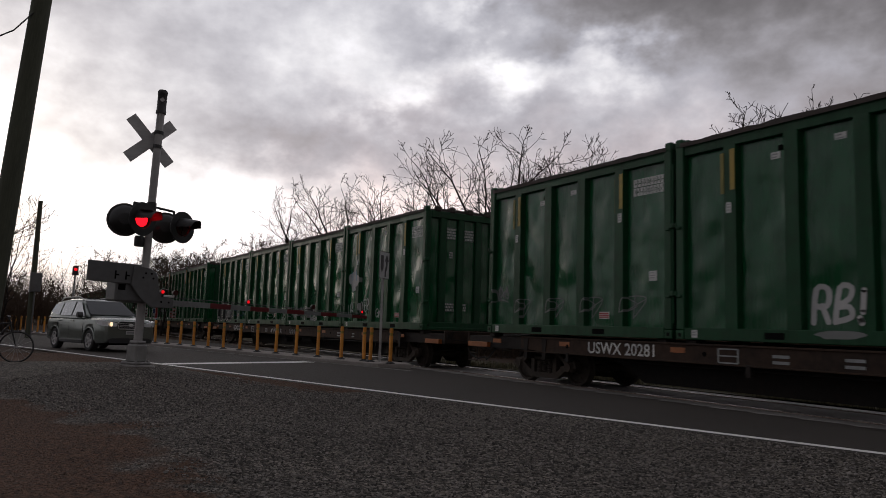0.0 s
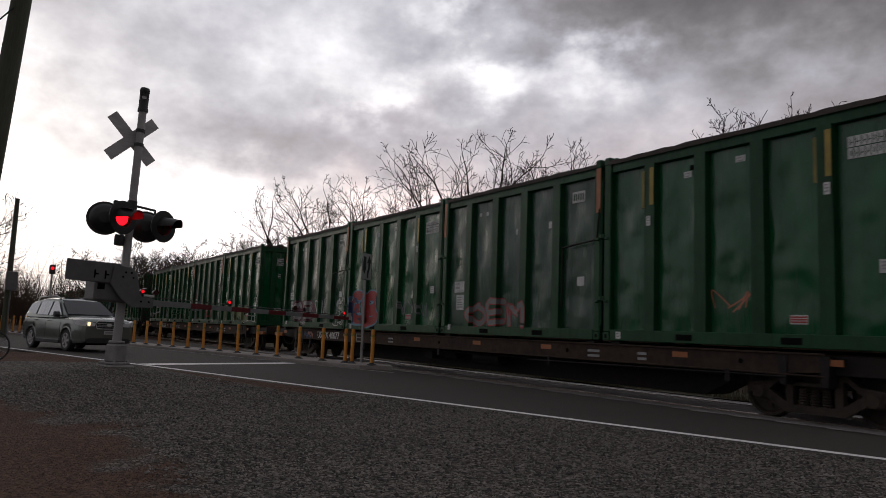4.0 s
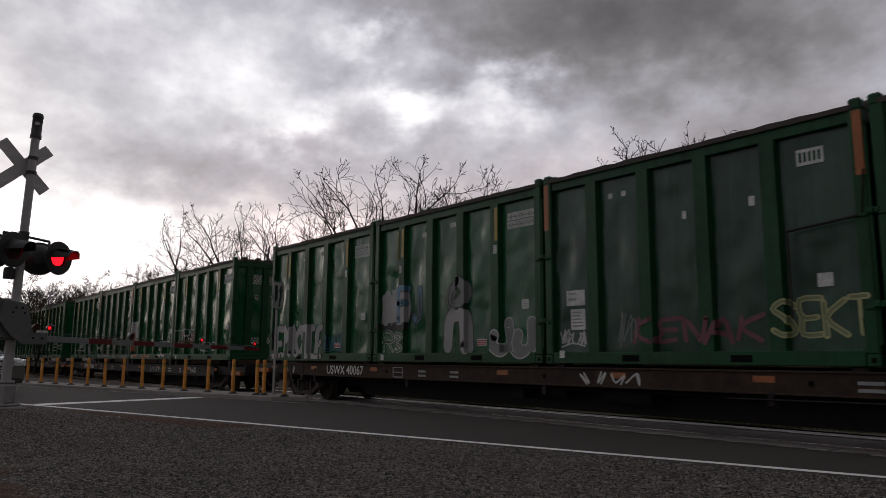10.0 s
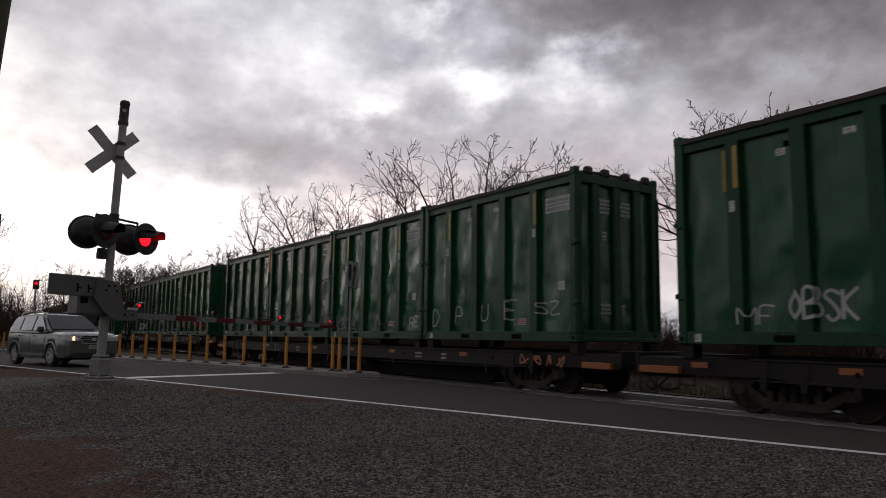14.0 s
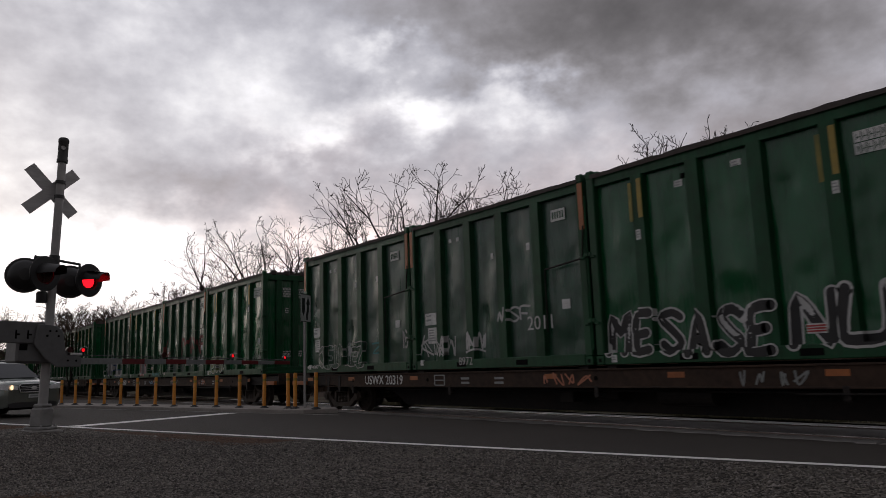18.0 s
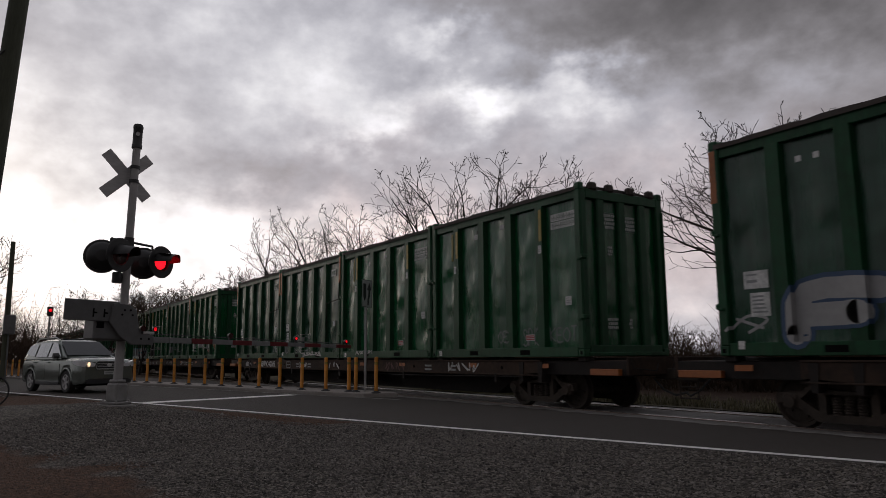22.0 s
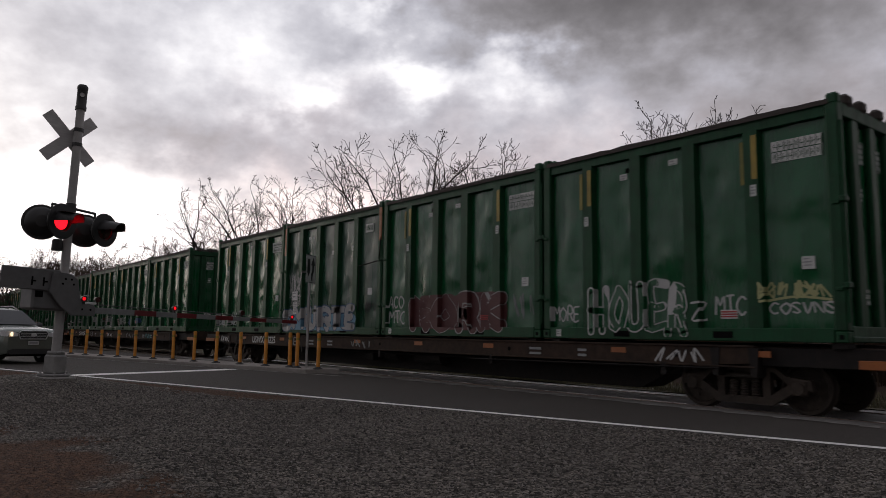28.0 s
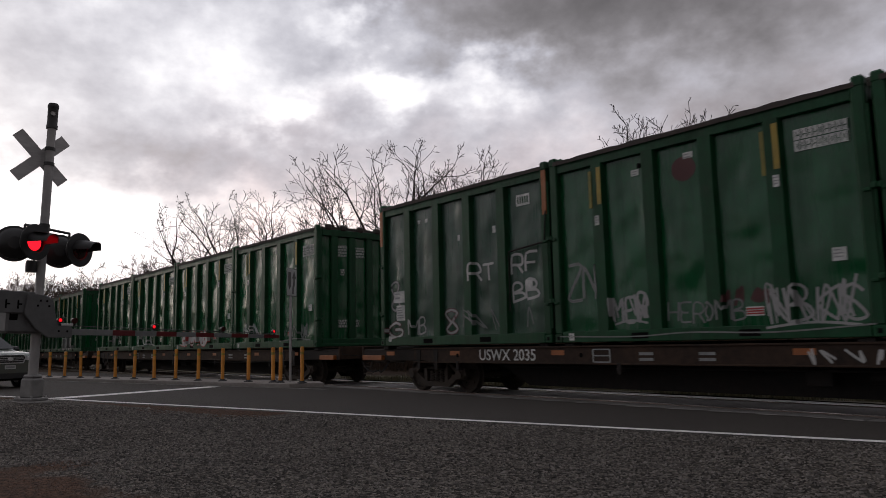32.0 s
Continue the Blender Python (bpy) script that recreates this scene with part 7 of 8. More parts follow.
def letters(where, x0, x1, z0, z1, fill, edge, count=4, width=0.04, seed=0):
    """Swollen sprayed shapes: sweeping strokes, rimmed in one colour and filled with another."""
    rng = random.Random((where[0] * 5 + where[1]) * 17 + seed + int(x0 * 50))
    a, b = span(x0, x1)
    w, h = (b - a) / count, z1 - z0
    F, E = ([], []), ([], [])
    fat = 0.46 * min(w, h * 0.7)
    for k in range(count):
        shape, flip = rng.choice(SWEEPS), rng.random() < 0.3
        slant = rng.uniform(-0.12, 0.12)
        pts = []
        for u, v in shape:
            u = 1 - u if flip else u
            pts.append((a + (k + 0.02 + 0.96 * u) * w + slant * (v - 0.5) * h + rng.uniform(-0.05, 0.05) * w, z0 + fat * 0.4 + (h - fat * 0.8) * v + rng.uniform(-0.05, 0.05) * h))
        line = spline(pts, 6)
        if edge:
            ribbon(E[0], E[1], line, fat + 1.4 * width, 0.0045 + 0.0012 * k)
        ribbon(F[0], F[1], line, fat, 0.0051 + 0.0012 * k)
    if edge:
        paint(where, *E, edge)
    paint(where, *F, fill or "green_old")


GLYPHS = {"A": "00 26 40|12 32", "B": "00 06 36 34 03 33 41 00", "C": "45 26 04 02 20 41", "D": "00 06 26 44 42 20 00", "E": "46 06 03 33|03 00 40", "F": "00 06 46|03 33", "G": "45 26 04 02 20 41 43 23",
          "H": "00 06|40 46|03 43", "I": "20 26", "J": "46 41 20 01", "K": "00 06|46 03 40", "L": "06 00 40", "M": "00 06 23 46 40", "N": "00 06 40 46", "O": "26 04 02 20 42 44 26", "P": "00 06 36 44 33 03",
          "R": "00 06 36 44 33 03|23 40", "S": "45 26 05 23 41 20 01", "T": "06 46|26 20", "U": "06 01 20 41 46", "V": "06 20 46", "W": "06 10 24 30 46", "X": "00 46|06 40", "Y": "06 23 46|23 20", "Z": "06 46 00 40",
          "0": "26 04 02 20 42 44 26", "1": "15 26 20", "3": "05 26 45 23 41 20 01", "8": "23 05 26 45 23 01 20 41 23", "!": "26 22|21 20"}


def word(where, text, x0, x1, z0, z1, mat="gw", width=0.04, edge=None, rim=0.03, slant=0.0, loose=0.06, seed=0, sharp=3):
    """Hand-sprayed capitals; a fat width with a rim gives block letters."""
    rng = random.Random(hash_of(text) + seed)
    a, b = span(x0, x1)
    w, h = (b - a) / len(text), z1 - z0
    F, E = ([], []), ([], [])
    for k, ch in enumerate(text):
        fx, fz = rng.uniform(-0.04, 0.04) * w, rng.uniform(-0.06, 0.06) * h
        inset = min(width / 2, 0.3 * w)
        for run in GLYPHS.get(ch, "").split("|"):
            pts = []
            for q in run.split():
                u, v = int(q[0]) / 4, int(q[1]) / 6
                pts.append((a + k * w + inset + (w * 0.94 - 2 * inset) * u + fx + slant * h * (v - 0.5) + rng.uniform(-loose, loose) * w, z0 + inset + (h - 2 * inset) * v + fz + rng.uniform(-loose, loose) * h * 0.6))
            if len(pts) < 2:
                continue
            line = spline(pts, sharp)
            if edge:
                ribbon(E[0], E[1], line, width + 2 * rim, 0.0045 + 0.0010 * k)
            ribbon(F[0], F[1], line, width * rng.uniform(0.9, 1.1), 0.0050 + 0.0010 * k)
    if edge:
        paint(where, *E, edge)
    paint(where, *F, mat)


def hash_of(text):
    return sum((i + 3) * ord(ch) for i, ch in enumerate(text))


def strokes(where, x0, x1, z0, z1, lines, mat="gw", width=0.05):
    """Free strokes given in a unit box."""
    a, b = span(x0, x1)
    vs, fs = [], []
    for k, pts in enumerate(lines):
        ribbon(vs, fs, spline([(a + (b - a) * u, z0 + (z1 - z0) * v) for u, v in pts]), width, 0.006 + 0.0004 * k)
    paint(where, vs, fs, mat)


def patch(where, x0, x1, z0, z1, mat, seed=0, rough=0.2, boxy=1.0):
    rng = random.Random(seed + where[0] * 3 + where[1])
    a, b = span(x0, x1)
    vs, fs = [], []
    def sq(v):
        return math.copysign(abs(v) ** boxy, v)
    line = spline([((a + b) / 2 + (b - a) / 2 * sq(math.cos(2 * math.pi * i / 14)) * rng.uniform(1 - rough, 1 + rough * 0.3), (z0 + z1) / 2 + (z1 - z0) / 2 * sq(math.sin(2 * math.pi * i / 14)) * rng.uniform(1 - rough, 1 + rough * 0.3)) for i in range(14)], 3, True)
    filled(vs, fs, line, 0.0045)
    paint(where, vs, fs, mat)


def figures(where, text, x, z, size, mat="gw"):
    """Sprayed figures that can be read."""
    me = text_mesh(text, size)
    me.materials.append(M[mat])
    o = new("lettering", me)
    o.parent = BOX[where][0]
    xx = -CL / 2 + CL * x
    depth = min(skin(xx + d, z + e, BOX[where][1]) for d in (-size, -size / 2, 0, size / 2, size) for e in (-size / 2, 0, size / 2))
    o.matrix_basis = pose(xx, FACE + depth - 0.008, z, 90, 0, 0)


# car 0
word((0, 2), "RB!", 0.43, 0.60, 0.26, 0.86, "gw", 0.085, None, 0, 0.1)
patch((0, 2), 0.44, 0.58, 0.02, 0.17, "gg", 3, 0.25)
for k in range(4):
    strokes((0, 3), 0.19 + 0.195 * k, 0.27 + 0.205 * k, 0.33, 0.78, [[(0.0, 0.25), (0.15, 0.95), (0.95, 0.9), (0.45, 0.05)], [(0.15, 0.95), (0.6, 0.6), (0.05, 0.3), (0.95, 0.88)], [(0.5, 1.0), (0.42, 0.0)]], "gg", 0.024)
tag((0, 3), 0.02, 0.12, 0.75, 1.15, "gg", 2, 0.03)
# car 1
for k, (x, z, r) in enumerate(((0.085, 1.75, 0.055), (0.13, 1.95, 0.05), (0.17, 1.62, 0.06), (0.12, 1.5, 0.05))):
    patch((1, 0), x - r, x + r, z - 0.27, z + 0.25, "gs", k, 0.3)
word((1, 0), "8", 0.115, 0.145, 1.28, 1.52, "gw", 0.035), tag((1, 0), 0.05, 0.20, 1.6, 2.05, "gl", 4, 0.02)
word((1, 0), "UB", 0.04, 0.12, 0.3, 0.85, "gw", 0.04), word((1, 0), "OGER", 0.22, 0.33, 0.52, 0.95, "gw", 0.035), word((1, 0), "GN", 0.42, 0.50, 0.30, 0.62, "gw", 0.04)
tag((1, 1), 0.02, 0.28, 0.3, 0.75, "gg", 4, 0.03)
word((1, 1), "PERL", 0.36, 0.60, 0.2, 0.72, "gg", 0.06, "gs", 0.03), tag((1, 1), 0.10, 0.28, 0.25, 0.75, "gg", 4, 0.035)
word((1, 3), "WERUZ", 0.03, 0.52, 0.12, 1.0, "gv", 0.19, "gw", 0.026, 0.05), tag((1, 3), 0.05, 0.3, 0.9, 1.15, "gg", 4, 0.03)
word((1, 3), "SNK", 0.56, 0.95, 0.30, 0.85, "gn", 0.05, None, 0, 0.1, 0.12)
word((1, 2), "SEIK", 0.55, 0.95, 0.2, 0.6, "green", 0.10, "gg", 0.025)
# car 2
tag((2, 0), 0.4, 0.55, 0.5, 0.9, "go", 2, 0.03)
word((2, 2), "EB", 0.04, 0.40, 0.1, 1.2, "gr", 0.30, "gl", 0.06), word((2, 2), "R", 0.03, 0.14, 0.2, 1.0, "gb", 0.14, "gw", 0.03)
tag((2, 2), 0.6, 0.9, 0.4, 0.9, "gg", 4, 0.03)
patch((2, 3), 0.17, 0.33, 0.16, 1.08, "gp", 1, 0.12), patch((2, 3), 0.33, 0.52, 0.16, 1.05, "gp", 2, 0.12)
word((2, 3), "C", 0.19, 0.31, 0.26, 0.98, "gs", 0.17, "gm", 0.04), word((2, 3), "B", 0.36, 0.50, 0.26, 0.95, "gs", 0.15, "gm", 0.04)
word((2, 3), "SIF", 0.55, 0.69, 0.45, 1.05, "gw", 0.06), word((2, 3), "EJ", 0.84, 0.99, 0.1, 1.0, "green_old", 0.10, "gw", 0.03)
figures((2, 3), "9300", 0.37, 0.13, 0.24)
word((2, 1), "OEM", 0.2, 0.6, 0.2, 0.8, "gg", 0.12, "gr", 0.03)
# car 3
word((3, 0), "HIAO", 0.04, 0.74, 0.12, 1.0, "gd", 0.30, "gk", 0.012, 0.03, 0.02, 1)
word((3, 0), "DBHE", 0.66, 0.97, 0.10, 0.72, "gw", 0.04), word((3, 0), "F", 0.84, 0.92, 0.5, 1.25, "gw", 0.04)
tag((3, 1), 0.03, 0.35, 0.2, 1.1, "gg", 3, 0.03), tag((3, 1), 0.20, 0.30, 0.9, 1.7, "gg", 3, 0.03), tag((3, 1), 0.55, 0.75, 0.35, 0.85, "gr", 3, 0.05)
tag((3, 1), 0.82, 0.98, 1.7, 2.3, "gg", 3, 0.03), figures((3, 1), "9581", 0.78, 0.12, 0.22), patch((3, 1), 0.05, 0.14, 1.3, 1.75, "gm", 2)
word((3, 2), "SEMER", 0.06, 0.72, 0.15, 0.82, "green", 0.09, "gg", 0.022, 0.1, 0.1), tag((3, 2), 0.62, 0.95, 0.3, 0.8, "gg", 4, 0.025)
word((3, 3), "UOEZ", 0.03, 0.14, 0.25, 0.62, "gg", 0.03), word((3, 3), "UNER", 0.18, 0.30, 0.30, 0.64, "gw", 0.035), word((3, 3), "EGO", 0.36, 0.56, 0.55, 1.02, "gw", 0.09)
word((3, 3), "YEP!", 0.39, 0.50, 0.2, 0.56, "gy", 0.028), word((3, 3), "IR", 0.60, 0.74, 0.35, 0.8, "gb", 0.04), tag((3, 3), 0.82, 0.94, 0.15, 0.8, "gg", 2, 0.03), tag((3, 3), 0.75, 0.95, 0.05, 0.2, "gy", 4, 0.025)
# car 4
word((4, 0), "MK", 0.06, 0.20, 0.5, 1.1, "gs", 0.05), tag((4, 0), 0.05, 0.18, 0.45, 0.8, "gs", 3, 0.04, 1)
tag((4, 1), 0.05, 0.15, 0.3, 0.6, "gw", 3, 0.03), tag((4, 1), 0.24, 0.36, 0.25, 0.9, "gg", 2, 0.025), word((4, 1), "KENAK", 0.34, 0.74, 0.30, 0.75, "gp", 0.08, None, 0, 0.15, 0.12), word((4, 1), "SEKT", 0.76, 0.99, 0.4, 0.95, "gd", 0.05, "gy", 0.02)
patch((4, 2), 0.03, 0.24, 0.85, 1.80, "gs", 1, 0.12, 0.35), patch((4, 2), 0.02, 0.26, 0.72, 0.98, "gk", 2, 0.35, 0.5), word((4, 2), "FJ", 0.17, 0.32, 0.95, 1.85, "gl", 0.14, "gk", 0.03), word((4, 2), "R3", 0.05, 0.22, 0.18, 0.68, "green", 0.05, "gw", 0.02)
letters((4, 2), 0.48, 0.62, 0.2, 1.2, "gs", "gk", 1, 0.03, 1), letters((4, 2), 0.49, 0.62, 1.15, 1.9, "gg", "gk", 1, 0.04, 2), letters((4, 2), 0.74, 0.95, 0.1, 0.85, "gg", "gw", 2, 0.04)
word((4, 3), "EMOTE", 0.04, 0.58, 0.02, 1.08, "gs", 0.21, "gk", 0.022, 0.06, 0.05, 3), tag((4, 3), 0.60, 0.72, 0.25, 0.72, "gl", 6, 0.02)
# car 5
word((5, 0), "TWRS", 0.03, 0.34, 0.72, 1.2, "gw", 0.05), word((5, 0), "NO", 0.04, 0.16, 0.42, 0.74, "gw", 0.045), word((5, 0), "RX", 0.14, 0.34, 0.4, 1.0, "gr", 0.05), patch((5, 0), 0.29, 0.41, 0.55, 1.1, "gp", 2, 0.12), word((5, 0), "G", 0.31, 0.40, 0.6, 1.05, "gm", 0.06)
word((5, 0), "KEO", 0.44, 0.74, 0.28, 0.62, "gw", 0.035, None, 0, 0.2, 0.12)
patch((5, 1), 0.0, 0.17, 0.9, 1.8, "gw", 3, 0.06, 0.4), patch((5, 1), 0.0, 0.075, 0.3, 1.25, "go", 4, 0.12, 0.5), patch((5, 1), 0.10, 0.17, 1.25, 1.7, "gk", 5, 0.1), patch((5, 1), 0.115, 0.155, 1.35, 1.6, "gw", 6, 0.1), word((5, 1), "JUBE", 0.74, 0.94, 0.65, 1.15, "gw", 0.035)
tag((5, 1), 0.05, 0.2, 0.03, 0.2, "go", 5, 0.04), tag((5, 1), 0.3, 0.5, 0.03, 0.2, "go", 5, 0.04), tag((5, 1), 0.68, 0.84, 0.05, 0.2, "gw", 5, 0.03)
word((5, 2), "CNUMP", 0.16, 0.64, 0.18, 0.98, "green_old", 0.14, "gz", 0.03), tag((5, 2), 0.02, 0.14, 0.3, 0.7, "gw", 4, 0.03), word((5, 2), "GESO", 0.72, 0.94, 0.45, 0.85, "gg", 0.035), tag((5, 2), 0.05, 0.45, 0.02, 0.16, "gg", 9, 0.03), tag((5, 2), 0.5, 0.95, 0.02, 0.16, "gg", 9, 0.03)
word((5, 3), "MF", 0.20, 0.30, 0.28, 0.6, "gw", 0.035), word((5, 3), "OBSK", 0.34, 0.52, 0.35, 0.85, "gw", 0.04, "gs", 0.01), word((5, 3), "WS", 0.60, 0.80, 0.2, 0.95, "gs", 0.06), tag((5, 3), 0.60, 0.85, 0.15, 0.6, "gg", 4, 0.03)
# car 6
for k, (ch, x) in enumerate((("D", 0.05), ("P", 0.23), ("U", 0.42), ("E", 0.60))):
    word((6, 0), ch, x, x + 0.055, 0.32 + 0.04 * k, 0.80 + 0.04 * k, "gw", 0.04, None, 0, 0.1)
word((6, 0), "SZ", 0.78, 0.90, 0.55, 0.85, "gw", 0.035), word((6, 1), "REK", 0.86, 0.98, 0.28, 0.6, "gw", 0.035)
tag((6, 1), 0.05, 0.3, 0.25, 0.7, "gg", 4, 0.035), tag((6, 1), 0.55, 0.85, 0.25, 0.75, "gg", 4, 0.035)
word((6, 2), "OVER", 0.3, 0.6, 0.3, 0.9, "green_old", 0.08, "gg", 0.025), word((6, 3), "SENS", 0.06, 0.24, 0.15, 0.50, "gg", 0.035), tag((6, 3), 0.48, 0.68, 0.2, 0.7, "gw", 5, 0.035)
# car 7
patch((7, 0), 0.04, 0.14, 0.35, 0.95, "gr", 4, 0.35), patch((7, 0), 0.24, 0.36, 0.35, 0.85, "gm", 2), patch((7, 0), 0.42, 0.5, 0.5, 0.9, "gm", 5)
word((7, 0), "UNS", 0.60, 0.80, 0.25, 0.95, "gr", 0.05), tag((7, 0), 0.66, 0.80, 0.15, 1.15, "gr", 4, 0.05), strokes((7, 0), 0.79, 0.97, 0.18, 0.95, [[(0.0, 0.1), (0.9, 0.05), (1.0, 0.6), (0.55, 0.95), (0.2, 0.6)], [(0.0, 1.0), (0.3, 0.85), (0.35, 0.5)]], "gr", 0.05)
patch((7, 0), 0.855, 0.935, 1.65, 2.15, "gs", 3, 0.05), word((7, 0), "S", 0.875, 0.915, 1.75, 2.05, "green", 0.03)
word((7, 1), "MESASE", 0.04, 0.60, 0.08, 0.90, "gk", 0.15, "gw", 0.032, 0.05), word((7, 1), "NUZ", 0.62, 0.98, 0.08, 0.98, "gk", 0.17, "gw", 0.034, 0.05)
tag((7, 2), 0.06, 0.28, 0.25, 0.75, "gw", 4, 0.035), tag((7, 2), 0.36, 0.46, 0.35, 0.8, "gw", 2, 0.045), word((7, 2), "WSF", 0.54, 0.72, 0.95, 1.3, "gw", 0.05), figures((7, 2), "2011", 0.78, 0.85, 0.42), figures((7, 2), "8972", 0.36, 0.12, 0.26), word((7, 2), "K", 0.04, 0.16, 0.3, 0.9, "gw", 0.05, None, 0, 0.3)
word((7, 3), "KELMEZ", 0.14, 0.62, 0.12, 0.78, "green_old", 0.11, "gs", 0.026), word((7, 3), "Z", 0.66, 0.75, 0.45, 0.75, "gt", 0.05), tag((7, 3), 0.04, 0.14, 0.08, 0.2, "gw", 4, 0.025), word((7, 3), "NG", 0.92, 0.99, 0.5, 1.0, "gs", 0.05)
# car 8
word((8, 0), "EESO", 0.06, 0.34, 0.06, 0.70, "gd", 0.11, "gw", 0.035), tag((8, 0), 0.80, 0.95, 0.25, 0.7, "gg", 4, 0.03)
word((8, 1), "LIMA", 0.04, 0.86, 0.95, 1.75, "ge", 0.13, None, 0, 0, 0.1), word((8, 1), "R", 0.84, 0.96, 1.0, 1.7, "ge", 0.13)
word((8, 1), "ESSO", 0.08, 0.5, 0.3, 0.85, "green_old", 0.07, "gg", 0.025), tag((8, 1), 0.58, 0.7, 0.4, 0.8, "gw", 3, 0.03), tag((8, 1), 0.8, 0.95, 0.4, 0.85, "gw", 3, 0.035)
word((8, 2), "VA", 0.04, 0.16, 0.9, 1.4, "gg", 0.035), patch((8, 2), 0.30, 0.52, 0.15, 0.95, "gm", 3, 0.3), word((8, 2), "JR", 0.36, 0.50, 0.1, 0.92, "gs", 0.12, "gr", 0.04), word((8, 2), "OO", 0.58, 0.72, 0.3, 0.85, "green", 0.05, "gg", 0.02), tag((8, 2), 0.76, 0.95, 0.05, 0.2, "gt", 4, 0.03)
word((8, 3), "FL", 0.22, 0.74, 0.10, 1.10, "gs", 0.34, "gi", 0.07, 0.05), strokes((8, 3), 0.02, 0.14, 0.3, 0.65, [[(0.0, 0.2), (0.5, 0.9), (1.0, 0.7), (0.5, 0.1)], [(0.2, 0.8), (0.9, 0.3)]], "gs", 0.05), word((8, 3), "A", 0.85, 0.92, 0.45, 0.85, "gw", 0.05)
# car 9
word((9, 0), "OEC", 0.48, 0.58, 0.28, 0.58, "gg", 0.03), word((9, 0), "SPIK", 0.64, 0.76, 0.2, 0.62, "gg", 0.035), word((9, 0), "KEOT", 0.80, 0.95, 0.28, 0.62, "gg", 0.035)
tag((9, 1), 0.2, 0.4, 0.06, 0.2, "gw", 4, 0.03), word((9, 2), "ME", 0.04, 0.14, 0.4, 0.72, "gg", 0.04), word((9, 2), "SNEK", 0.24, 0.56, 0.16, 0.85, "green_old", 0.08, "gs", 0.025, 0.12), tag((9, 2), 0.44, 0.74, 0.05, 0.2, "gw", 6, 0.03), tag((9, 2), 0.06, 0.16, 0.15, 0.55, "gg", 3, 0.025)
word((9, 3), "ME", 0.84, 0.95, 0.2, 0.55, "gs", 0.05), tag((9, 3), 0.3, 0.55, 0.35, 0.95, "gg", 4, 0.03)
# car 10
tag((10, 0), 0.12, 0.24, 0.4, 0.9, "gw", 2, 0.05), tag((10, 0), 0.36, 0.48, 0.55, 1.0, "gw", 2, 0.05), tag((10, 0), 0.6, 0.74, 0.35, 0.95, "gw", 3, 0.04), tag((10, 0), 0.84, 0.95, 0.45, 1.0, "go", 3, 0.045)
patch((10, 1), 0.1, 0.25, 0.3, 0.8, "gg", 2), tag((10, 1), 0.4, 0.7, 0.3, 0.7, "gg", 4, 0.03)
strokes((10, 2), 0.02, 0.32, 0.02, 1.3, [[(0.0, 0.25), (0.2, 0.55), (0.12, 0.9), (0.3, 1.0), (0.42, 0.75), (0.5, 0.5)], [(0.40, 1.0), (0.75, 1.0), (0.95, 0.5), (0.55, 0.45), (0.35, 0.15), (0.6, 0.05)], [(0.95, 0.5), (1.0, 0.2), (0.8, 0.0)], [(0.3, 0.2), (0.26, 0.0)]], "gw", 0.045)
patch((10, 2), 0.05, 0.30, 0.05, 1.15, "gk", 4, 0.2), word((10, 2), "YNTC", 0.34, 0.76, 0.3, 0.85, "green", 0.07, "gg", 0.022)
patch((10, 3), 0.03, 0.92, 0.34, 0.80, "gt", 5, 0.12, 0.4), word((10, 3), "DEZGE", 0.02, 0.90, 0.04, 0.78, "gs", 0.25, "gt", 0.035, 0.0, 0.04), patch((10, 3), 0.62, 0.74, 0.3, 0.62, "gz", 2, 0.2)
# car 11
word((11, 0), "HOUER", 0.20, 0.57, 0.08, 0.98, "green", 0.12, "gw", 0.027), word((11, 0), "Z", 0.575, 0.62, 0.3, 0.62, "gw", 0.04), word((11, 0), "MORE", 0.03, 0.15, 0.3, 0.62, "gw", 0.035), word((11, 0), "MTC", 0.64, 0.74, 0.38, 0.72, "gw", 0.035), tag((11, 0), 0.78, 0.96, 0.62, 0.9, "gy", 5, 0.04), word((11, 0), "COSVNS", 0.80, 0.97, 0.38, 0.58, "gw", 0.03)
word((11, 1), "ACO", 0.03, 0.15, 0.68, 1.05, "gw", 0.045), word((11, 1), "MTC", 0.03, 0.17, 0.25, 0.62, "gw", 0.045)
patch((11, 1), 0.22, 0.82, 0.08, 1.05, "gm", 3, 0.14, 0.45), word((11, 1), "MORK", 0.22, 0.82, 0.06, 1.0, "gm", 0.28, "gs", 0.025), tag((11, 1), 0.84, 0.95, 0.35, 0.9, "gg", 3, 0.03)
patch((11, 2), 0.0, 0.80, 0.05, 0.62, "gl", 3, 0.12, 0.4), word((11, 2), "SMURTE", 0.0, 0.80, 0.05, 0.80, "gs", 0.20, "gi", 0.04), tag((11, 2), 0.04, 0.22, 1.2, 2.0, "gs", 4, 0.035), tag((11, 2), 0.05, 0.20, 0.9, 1.3, "gs", 4, 0.03), tag((11, 2), 0.85, 0.96, 0.6, 0.9, "gk", 3, 0.03)
word((11, 3), "MX", 0.03, 0.14, 0.22, 0.72, "gs", 0.05), tag((11, 3), 0.03, 0.13, 0.25, 0.7, "gs", 3, 0.035), word((11, 3), "WX", 0.20, 0.33, 0.22, 0.75, "gs", 0.05), tag((11, 3), 0.21, 0.32, 0.25, 0.7, "gs", 3, 0.035)
